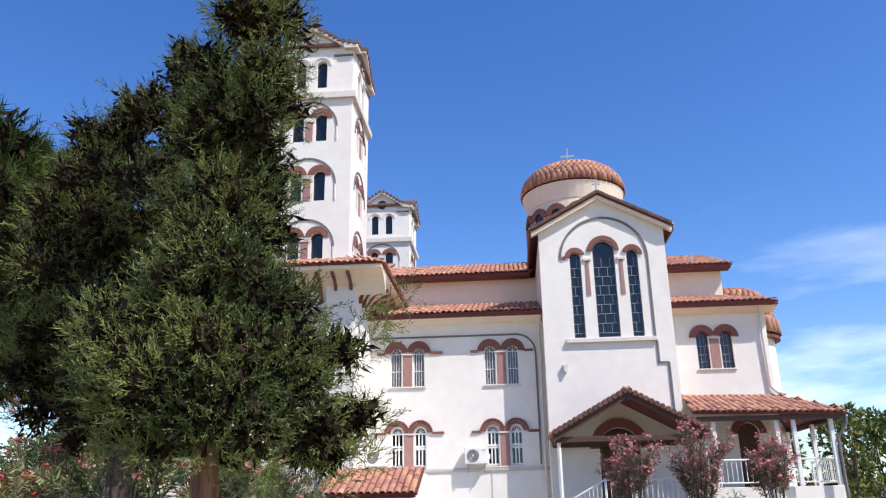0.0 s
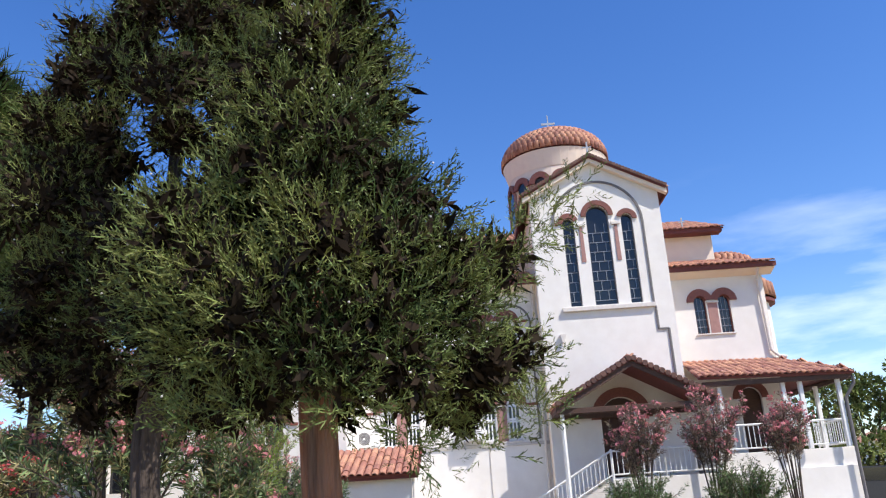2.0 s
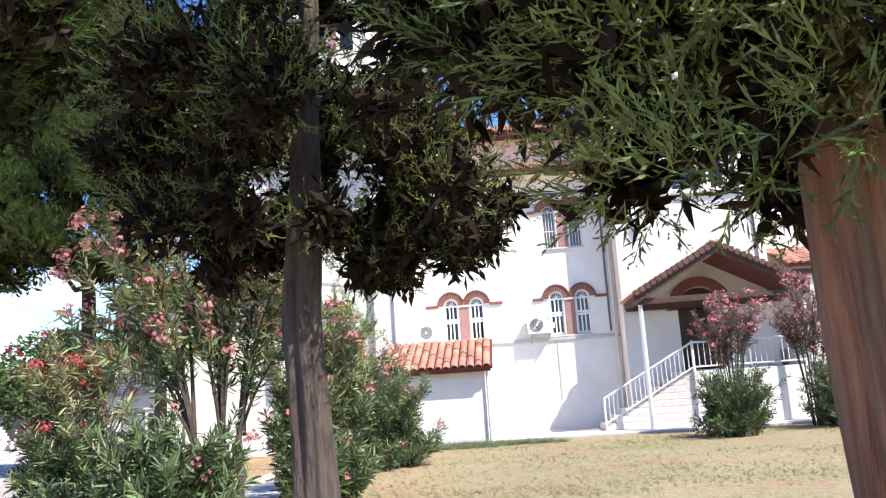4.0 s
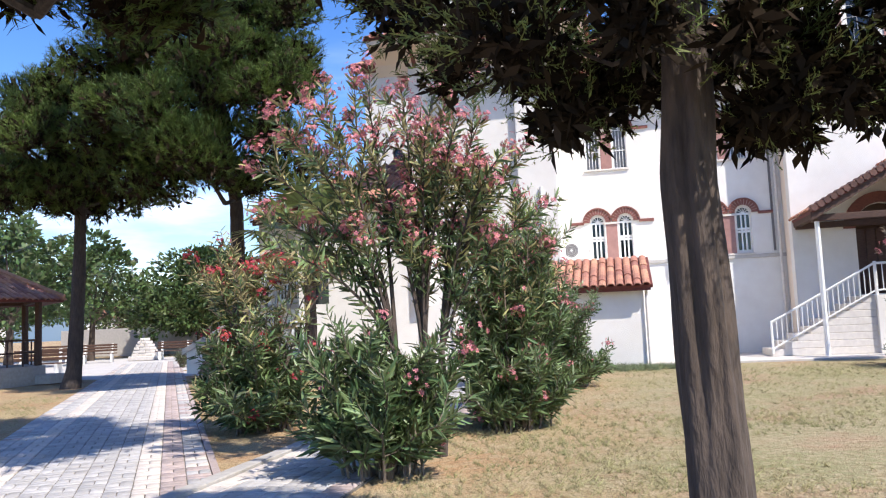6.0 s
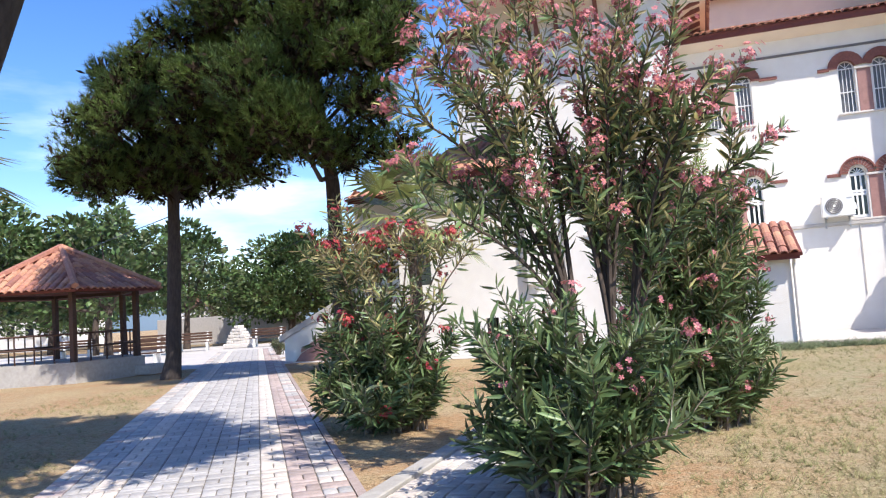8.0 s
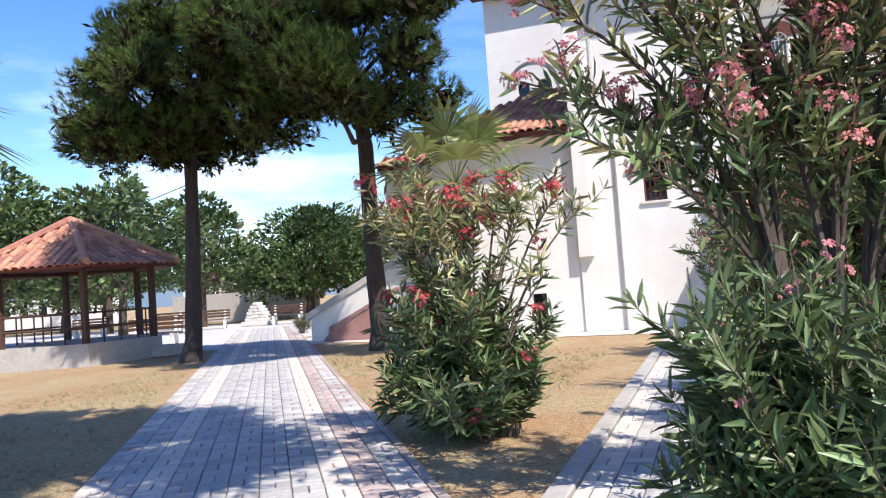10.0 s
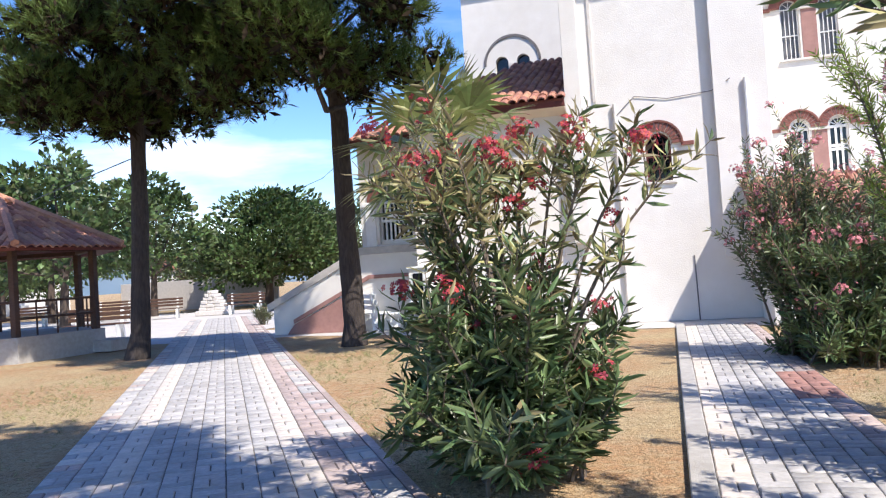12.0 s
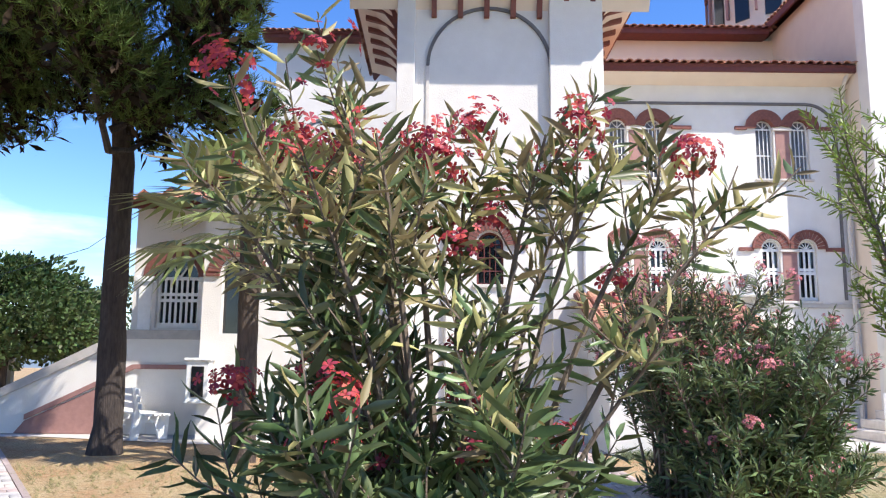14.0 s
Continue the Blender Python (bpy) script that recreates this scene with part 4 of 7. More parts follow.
for k in range(8):
    corbel(-10.45 + 0.51 * k, BY, 0, -1)
for k in range(7):
    corbel(-6.72, BY + 0.4 + 0.6 * k, 1, 0)
    corbel(-10.63, BY + 0.4 + 0.6 * k, -1, 0)
E_, W_, S_, N_ = -6.72 + CO + 0.05, -10.63 - CO - 0.05, BY - CO - 0.05, 30.6
roof_face(church, (W_, S_, 9.02), (E_, S_, 9.02), (-7.2, 25.6, 9.75), (-10.4, 25.6, 9.75), 1)
roof_face(church, (E_, S_, 9.02), (E_, N_, 9.02), (-7.2, 29.0, 9.75), (-7.2, 25.6, 9.75), 1)
roof_face(church, (W_, N_, 9.02), (W_, S_, 9.02), (-10.4, 25.6, 9.75), (-10.4, 29.0, 9.75), 1)


# the two towers
def tower(ox, oy, clock, label):
    """A square bell tower: three stages of blind arches, a belfry and a cross-gabled tile roof; ox, oy: the south-west corner."""
    W, D = 3.15, 3.3
    base = 9.0
    body = wpart("tower", box(ox + 0.25, ox + W - 0.25, oy + 0.25, oy + D - 0.25, base, 18.2), PLASTER, church, label)
    faces = [(lambda u, v, d: (ox + u, oy + d, v), W), (lambda u, v, d: (ox + W - d, oy + u, v), D),
             (lambda u, v, d: (ox + d, oy + D - u, v), D), (lambda u, v, d: (ox + W - u, oy + D - d, v), W)]
    for f, w in faces:
        c = w / 2
        stage = ((9.5, 10.25), (12.0, 12.62), (14.35, 14.92))
        holes_ = []
        for z0, sp in stage:
            for cc in (c - 0.43, c + 0.43):
                holes_.append(arched(cc - 0.22, cc + 0.22, z0 + (0 if z0 > 10 else 0.2), sp + 0.35))
        for cc in (c - 0.40, c + 0.40):
            holes_.append(arched(cc - 0.2, cc + 0.2, 16.55, 17.5))
        e = 0.0 if w == W else 0.241
        outline = [(e, base), (w - e, base), (w - e, 18.25), (w * 0.75, 18.62), (c, 19.02), (w * 0.25, 18.62), (e, 18.25)]
        wpart("wall", prism(outline, holes_, 0.24, f), PLASTER, body)
        for z0, sp in stage:
            wpart("moulding", prism(arc_band(c, sp, 1.0, 1.06, 20), [], 0.04, lambda u, v, d, f=f: f(u, v, d - 0.035)), GREY_LINE, body)
            wpart("moulding", prism(rect(c + 1.0, c + 1.05, z0, sp), [], 0.04, lambda u, v, d, f=f: f(u, v, d - 0.035)), SILL, body)
            for cc in (c - 0.43, c + 0.43):
                wpart("louvre", prism(arched(cc - 0.22, cc + 0.22, z0 + 0.0, sp + 0.35), [], 0.02, lambda u, v, d, f=f: f(u, v, d + 0.18)), GLASS, body)
                wpart("arch", prism(arc_band(cc, sp + 0.35, 0.22, 0.42, 12, *((0.15, math.pi) if cc < c else (0, math.pi - 0.15))), [], 0.1, lambda u, v, d, f=f: f(u, v, d - 0.03)), BROWN, body)
            wpart("column", prism(rect(c - 0.13, c + 0.13, z0, sp + 0.22), [], 0.08, lambda u, v, d, f=f: f(u, v, d - 0.02)), ROSE, body)
            wpart("capital", prism(rect(c - 0.2, c + 0.2, sp + 0.2, sp + 0.3), [], 0.12, lambda u, v, d, f=f: f(u, v, d - 0.05)), SILL, body)
        for cc in (c - 0.40, c + 0.40):
            wpart("louvre", prism(arched(cc - 0.2, cc + 0.2, 16.55, 17.5), [], 0.02, lambda u, v, d, f=f: f(u, v, d + 0.18)), GLASS, body)
            wpart("moulding", prism(arc_band(cc, 17.5, 0.3, 0.36, 12), [], 0.05, lambda u, v, d, f=f: f(u, v, d - 0.04)), SILL, body)
        wpart("cornice", prism(rect(-0.14 if w == W else 0.165, w + 0.14 if w == W else w - 0.165, 16.05, 16.3), [], 0.3, lambda u, v, d, f=f: f(u, v, d - 0.14)), SILL, body)
        wpart("string_course", prism(rect(c + 0.85, w, 17.85, 17.92), [], 0.1, lambda u, v, d, f=f: f(u, v, d - 0.05)), GREY_LINE, body)
        wpart("clock" if clock else "oculus", prism([(c + 0.27 * math.cos(a), 18.35 + 0.27 * math.sin(a)) for a in (2 * math.pi * k / 24 for k in range(24))], [], 0.05, lambda u, v, d, f=f: f(u, v, d - 0.03)), IRON if not clock else GREY_LINE, body, "round tower clock" if clock else "")
        if clock:
            wpart("clock_face", prism([(c + 0.23 * math.cos(a), 18.35 + 0.23 * math.sin(a)) for a in (2 * math.pi * k / 24 for k in range(24))], [], 0.05, lambda u, v, d, f=f: f(u, v, d - 0.036)), SILL, body)
            for k in range(12):
                a = 2 * math.pi * k / 12
                wpart("numeral", prism([(c + r_ * math.cos(a + t_), 18.35 + r_ * math.sin(a + t_)) for r_, t_ in ((0.16, -0.06), (0.22, -0.05), (0.22, 0.05), (0.16, 0.06))], [], 0.02, lambda u, v, d, f=f: f(u, v, d - 0.042)), IRON, body)
            for a, l_, w_ in ((2.35, 0.12, 0.02), (1.9, 0.18, 0.015)):
                q = Vector((math.cos(a), math.sin(a)))
                n_ = Vector((-q.y, q.x)) * w_
                wpart("clock_hand", prism([(c + n_.x, 18.35 + n_.y), (c - n_.x, 18.35 - n_.y), (c + q.x * l_, 18.35 + q.y * l_)], [], 0.02, lambda u, v, d, f=f: f(u, v, d - 0.05)), IRON, body)
        # curved gable roof with tile ends
        prof = [(-0.22, 18.22), (w * 0.14, 18.36), (w * 0.3, 18.72), (c, 19.12)]
        prof = prof + [(w - u, v) for u, v in prof[::-1][1:]]
        ring = prof + [(u, v - 0.13) for u, v in prof[::-1]]
        wpart("verge", prism(ring, [], 0.5, lambda u, v, d, f=f: f(u, v, d - 0.2)), SILL, body)
        for (u0, v0), (u1, v1) in zip(prof, prof[1:]):
            n_ = max(2, int(math.hypot(u1 - u0, v1 - v0) / 0.2))
            for k in range(n_):
                t_ = (k + 0.5) / n_
                u_, v_ = u0 + (u1 - u0) * t_, v0 + (v1 - v0) * t_
                wpart("verge_tile", tube([f(u_, v_ + 0.05, -0.26), f(u_, v_ + 0.07, w / 2)], 0.085, 6), TILE_DARK, body)
    return body


tower(-10.37, 25.6, True, "white bell tower with a clock")
tower(-10.37, 42.0, False, "white bell tower without a clock")
wpart("wall", box(-10.6, -6.7, 41.5, 46, 0, 9.2), PLASTER, church)

# west arm: upper bay, narthex, outer porch with its steps
wpart("wall", prism(rect(-15.2, -9.5, 0, 11.9), [arched(-14.1, -13.65, 7.3, 8.35), arched(-13.35, -12.9, 7.3, 8.35)], 0.4, facing_south(34.9)), PLASTER, church)
for c in (-13.875, -13.125):
    wpart("louvre", prism(arched(c - 0.25, c + 0.25, 7.2, 8.35), [], 0.02, facing_south(35.1)), GLASS, church)
wpart("column", box(-13.6, -13.4, 34.85, 34.95, 7.3, 8.3), SILL, church)
wpart("moulding", prism(arc_band(-13.5, 8.3, 0.92, 1.0, 20), [], 0.08, facing_south(34.86)), GREY_LINE, church)
wpart("wall", box(-15.2, -14.8, 35.3, 40, 0, 11.9), PLASTER, church)
wpart("fascia", box(-15.6, -9.5, 34.4, 34.9, 11.85, 12.0), FASCIA, church)
roof_face(church, (-15.7, 34.3, 12.02), (-7.3, 34.3, 12.02), (-7.3, 37.2, 13.2), (-15.7, 37.2, 13.2), 1)
WY = 24.75
holes = [rect(-11.85, -11.5, 0.5, 0.93), arched(-13.8, -13.25, 1.9, 3.0)]
wpart("wall", prism(rect(-14.15, -10.63, 0, 4.62), holes, 0.4, facing_south(WY)), PLASTER, church, "white plastered narthex wall")
wpart("pane", box(-11.85, -11.5, WY + 0.15, WY + 0.18, 0.5, 0.93), GLASS, church)
wpart("pane", prism(arched(-13.8, -13.25, 1.9, 3.0), [], 0.03, facing_south(WY + 0.18)), GLASS, church)
arch_bricks(church, -13.525, 3.0, 0.32, 0.55, WY, 13)
for x0, x1 in ((-14.1, -13.85), (-13.15, -12.7)):
    wpart("string_course", box(x0, x1, WY - 0.05, WY + 0.05, 2.95, 3.04, 0.006), BROWN, church)
wpart("wall", box(-14.15, -13.75, WY + 0.4, 34.9, 0, 4.62), PLASTER, church)
wpart("fascia", box(-14.3, -10.64, WY - 0.4, WY - 0.3, 4.55, 4.68), FASCIA, church)
wpart("cornice", prism([(WY - 0.32, 4.55), (WY + 0.02, 4.42), (WY + 0.02, 4.64), (WY - 0.32, 4.64)], [], 3.5, lambda u, v, d: (-14.15 + d, u, v)), CREAM, church)
roof_face(church, (-14.4, WY - 0.42, 4.7), (-10.66, WY - 0.42, 4.7), (-10.66, 29.8, 6.9), (-12.4, 29.8, 6.9), 2, label="tiled narthex roof")
GY = 25.9
holes = [arched(-15.42, -14.58, 2.05, 3.05)]
wpart("wall", prism(rect(-15.88, -14.15, 0, 4.45), holes, 0.35, facing_south(GY)), PLASTER, church, "white outer porch wall")
wpart("wall", box(-15.88, -15.53, GY + 0.35, 31, 0, 4.45), PLASTER, church)
gate = wpart("window", prism(arched(-15.42, -14.58, 2.05, 3.05), [arched(-15.37, -14.63, 2.12, 3.05, 0.37)], 0.07, facing_south(GY + 0.12)), WHITE, church, "arched opening with a white gate grille")
wpart("pane", prism(arched(-15.4, -14.6, 2.07, 3.05), [], 0.02, facing_south(GY + 0.2)), GLASS, gate)
grille(gate, -15.38, -14.62, 2.1, 3.05, GY + 0.1, 6, (2.12, 2.6, 2.72, 3.04), WHITE, 0.045)
for a in (0.33, 0.67):
    wpart("spoke", tube([(-15.0, GY + 0.12, 3.05), (-15.0 + 0.4 * math.cos(math.pi * a), GY + 0.12, 3.05 + 0.4 * math.sin(math.pi * a))], 0.022, 6), WHITE, gate)
wpart("arch", prism(arc_band(-15.0, 3.05, 0.42, 0.68, 18), [], 0.2, facing_south(GY - 0.06)), BROWN, gate, "brown plastered arch")
for x in (-15.62, -14.38):
    wpart("pillar", box(x - 0.13, x + 0.13, GY - 0.05, GY + 0.1, 2.0, 2.95, 0.01), WHITE, gate)
    wpart("capital", box(x - 0.19, x + 0.19, GY - 0.09, GY + 0.12, 2.95, 3.06, 0.015), WHITE, gate)
wpart("fascia", box(-15.95, -14.1, GY - 0.3, GY - 0.22, 4.4, 4.52), FASCIA, church)
roof_face(church, (-16.0, GY - 0.35, 4.54), (-13.9, GY - 0.35, 4.54), (-13.9, 29.0, 5.6), (-14.9, 29.0, 5.6), 3, label="tiled outer porch roof")
roof_face(church, (-16.0, 31, 4.54), (-16.0, GY - 0.35, 4.54), (-14.9, 29.0, 5.6), (-14.9, 31.0, 5.6), 1)
wpart("stair_flank", prism([(-14.2, 0), (-14.2, 1.84), (-15.86, 1.84), (-18.3, 0.66), (-18.3, 0)], [], 1.6, facing_south(GY - 0.12)), PLASTER, church, "white stair flank")
cop = [(-14.2, 1.82), (-14.2, 2.0), (-15.9, 2.0), (-18.44, 0.76), (-18.44, 0.58), (-15.88, 1.82)]
wpart("coping", prism(cop, [], 0.3, facing_south(GY - 0.17)), GREY_BAND, church, "grey coping")
wpart("string_course", prism([(-14.2, 1.24), (-14.2, 1.33), (-15.72, 1.33), (-17.75, 0.36), (-17.75, 0.26), (-15.7, 1.24)], [], 0.08, facing_south(GY - 0.17)), ROSE, church)
wpart("plinth", prism([(-16.35, 0), (-16.35, 0.88), (-17.75, 0.24), (-17.95, 0)], [], 0.05, facing_south(GY - 0.135)), ROSE, church, "rose plastered panel under the stair")
wpart("window", box(-16.23, -15.95, GY - 0.14, GY - 0.1, 0.56, 0.9), GLASS, church, "small barred basement window")
for k in range(4):
    wpart("bar", box(-16.2 + 0.07 * k, -16.18 + 0.07 * k, GY - 0.16, GY - 0.14, 0.56, 0.9), WHITE, church)
wpart("downpipe", tube([(-14.22, GY - 0.2, 4.4), (-14.22, GY - 0.2, 0.0)], 0.05, 8), SILL, church)


def air_conditioner(x, z, y=NY):
    ac = thing("air_conditioner", (x, y - 0.02, z), "white outdoor air-conditioning unit on wall brackets", "air conditioner", "air conditioners on the nave wall")
    part("casing", box(-0.38, 0.38, -0.33, -0.05, 0.02, 0.57, 0.02), WHITE, ac)
    bm = bmesh.new()
    bmesh.ops.create_cone(bm, cap_ends=True, segments=24, radius1=0.2, radius2=0.2, depth=0.03, matrix=Matrix.Translation((-0.1, -0.335, 0.29)) @ Matrix.Rotation(math.pi / 2, 4, "X"))
    fan = part("fan_guard", bm, GREY_LINE, ac, "grey round fan guard")
    for r_ in (0.07, 0.12, 0.17):
        part("ring", tube([(-0.1 + r_ * math.cos(a), -0.355, 0.29 + r_ * math.sin(a)) for a in (2 * math.pi * k / 20 for k in range(21))], 0.006, 5), GREY_METAL, fan)
    part("hub", box(-0.13, -0.07, -0.365, -0.34, 0.26, 0.32, 0.01), WHITE, fan)
    part("label_plate", box(0.2, 0.32, -0.334, -0.328, 0.45, 0.48), GREY_METAL, ac)
    for s in (-0.28, 0.28):
        part("bracket", add_box(box(s - 0.02, s + 0.02, -0.36, 0.02, -0.02, 0.02), s - 0.02, s + 0.02, -0.03, 0.02, -0.25, 0.0), GREY_METAL, ac)
    part("pipe", tube([(0.38, -0.15, 0.2), (0.44, -0.1, 0.2), (0.44, 0.0, 0.35)], 0.02, 6), WHITE, ac)


air_conditioner(-3.06, 2.88)
air_conditioner(-6.45, 2.88)


# ---- plants ----
def wobbly_trunk(path, radii, rng, sides=20, rough=0.12):
    """A bark-ridged trunk along path."""
    bm = bmesh.new()
    pts = [Vector(p) for p in path]
    n = max(10, int((pts[-1] - pts[0]).length / 0.08))
    rings = []
    ph = [rng.uniform(0, 6.28) for _ in range(6)]
    strip = [rng.uniform(-0.5, 0.5) for _ in range(sides)]
    for i in range(n + 1):
        t = i / n * (len(pts) - 1)
        k = min(int(t), len(pts) - 2)
        p = pts[k].lerp(pts[k + 1], t - k)
        r = radii[k] + (radii[k + 1] - radii[k]) * (t - k)
        ring = []
        for s in range(sides):
            a = 2 * math.pi * s / sides
            ridge = 0.5 * math.sin(5 * a + ph[0] + p.z * 1.3) + 0.35 * math.sin(9 * a + ph[1] - p.z * 2.1) + 0.5 * noise.noise((math.cos(a) * 3, math.sin(a) * 3, p.z * 2.5 + ph[2])) + strip[s] * (0.6 + 0.8 * noise.noise((s * 1.7, ph[3], p.z * 3.0)))
            ring.append(bm.verts.new((p.x + r * (1 + rough * ridge) * math.cos(a), p.y + r * (1 + rough * ridge) * math.sin(a), p.z)))
        rings.append(ring)
    for a, b in zip(rings, rings[1:]):
        for s in range(sides):
            bm.faces.new((a[s], a[(s + 1) % sides], b[(s + 1) % sides], b[s]))
    bm.faces.new(rings[-1])
    return bm


def finger(V, F, base, tip, w, rng):
    """A thin three-sided taper, for needles and scaly twigs."""
    base, tip = np.array(base), np.array(tip)
    d = tip - base
    side = np.cross(d, rng.normal(size=3))
    side = side / np.linalg.norm(side) * w
    up = np.cross(d, side)
    up = up / np.linalg.norm(up) * w
    i = len(V)
    V += [base + side, base - side * 0.5 + up * 0.86, base - side * 0.5 - up * 0.86, tip]
    F += [(i, i + 1, i + 3), (i + 1, i + 2, i + 3), (i + 2, i, i + 3)]


def sliver(V, F, base, tip, w, rng):
    """A flat pointed scale twig of two faces."""
    base, tip = np.array(base), np.array(tip)
    d = tip - base
    side = np.cross(d, rng.normal(size=3))
    side = side / (np.linalg.norm(side) + 1e-9) * w
    i = len(V)
    V += [base, base + d * 0.4 + side, base + d * 0.4 - side, tip]
    F += [(i, i + 1, i + 2), (i + 1, i + 3, i + 2)]


def juniper_spray(rng, n=9, sub=2, w=0.023):
    """A feathery plume of scale twigs, one unit long along y: a bent axis, side twigs and shorter twiglets on them."""
    V, F = [], []
    bx, bz = rng.uniform(-0.2, 0.2), rng.uniform(-0.1, 0.25)
    axis = lambda y: np.array([bx * y * y, y, bz * y * y])
    sliver(V, F, axis(0), axis(0.6), w, rng)
    sliver(V, F, axis(0.5), axis(1.0), w * 1.2, rng)
    for k in range(n):
        y = 0.08 + 0.86 * (k + rng.uniform(0, 0.6)) / n
        a = 2.4 * k + rng.normal() * 0.3
        l = (0.40 - 0.24 * y) * rng.uniform(0.7, 1.25)
        o = axis(y)
        d = np.array([math.cos(a) * 0.62, 0.75, math.sin(a) * 0.5])
        sliver(V, F, o, o + d * l, w, rng)
        for j in range(sub):
            f = 0.25 + 0.6 * (j + rng.uniform(0, 0.8)) / sub
            e = d + rng.normal(size=3) * 0.55
            sliver(V, F, o + d * l * f, o + d * l * f + e / np.linalg.norm(e) * l * rng.uniform(0.3, 0.5), w * 0.9, rng)
    return np.array(V), np.array(F)


def plumes(B, per, rng, length=(0.075, 0.165)):
    """B: rows of x, y, z, size. Each bough is clothed in upswept plumes on its outside, with dark gaps between the boughs."""
    P, D, S = [], [], []
    for x, y, z, s in B:
        out = np.array([x, y, 0.0])
        out = out / (np.linalg.norm(out) + 0.15)
        n = max(6, int(per * (s / 0.3) ** 2))
        d = rng.normal(size=(n, 3))
        d /= np.linalg.norm(d, axis=1, keepdims=True)
        ax = 0.75 * d + 0.35 * out + np.array([0, 0, 0.45]) + rng.normal(size=(n, 3)) * 0.22
        P.append(np.array([x, y, z]) + d * (s * rng.uniform(0.30, 0.72, n))[:, None] * np.array([1, 1, 0.85]))
        D.append(ax)
        S.append(rng.uniform(length[0], length[1], n) * (0.75 + 0.8 * s))
    return np.concatenate(P), np.concatenate(D), np.concatenate(S)


def shade_twigs(B, per, rng, reach=0.4, size=(0.06, 0.12)):
    """Dead twigs that fill the inside of each bough: bent slivers in all directions, coloured dark for the shade there.
    """
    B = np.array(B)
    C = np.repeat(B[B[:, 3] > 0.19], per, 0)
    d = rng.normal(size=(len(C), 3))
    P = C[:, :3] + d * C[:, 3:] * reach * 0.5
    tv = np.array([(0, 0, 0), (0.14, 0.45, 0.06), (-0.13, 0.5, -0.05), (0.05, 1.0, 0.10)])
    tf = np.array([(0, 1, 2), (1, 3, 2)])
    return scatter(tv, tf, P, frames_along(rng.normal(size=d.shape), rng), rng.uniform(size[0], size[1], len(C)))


def boughs_to_sprays(B, per, rng, trunk_xy, up=0.55, size=(0.11, 0.21)):
    """B: rows of x, y, z, size. Returns places, directions and sizes of sprays, denser at each bough's outside."""
    P, D, S = [], [], []
    for x, y, z, s in B:
        n = max(8, int(per * (s / 0.4) ** 2))
        d = rng.normal(size=(n, 3))
        d /= np.linalg.norm(d, axis=1, keepdims=True)
        r = s * rng.uniform(0.35, 1.0, n) ** 0.6
        p = np.array([x, y, z]) + d * r[:, None] * np.array([1, 1, 0.75])
        out = np.array([x - trunk_xy[0], y - trunk_xy[1], 0.0])
        out = out / (np.linalg.norm(out) + 1e-6)
        dirs = 0.75 * d + 0.55 * out + np.array([0, 0, up]) + rng.normal(size=(n, 3)) * 0.25
        P.append(p)
        D.append(dirs)
        S.append(rng.uniform(size[0], size[1], n))
    return np.concatenate(P), np.concatenate(D), np.concatenate(S)


def limb_paths(B, start, rng, count):
    out = []
    for i in rng.choice(len(B), min(count, len(B)), replace=False):
        x, y, z, s = B[i]
        s0 = start(z)
        mid = [(s0[k] + (x, y, z)[k]) / 2 + (0.0, 0.0, -0.12)[k] for k in range(3)]
        out.append([s0, mid, (x, y, z)])
    return out


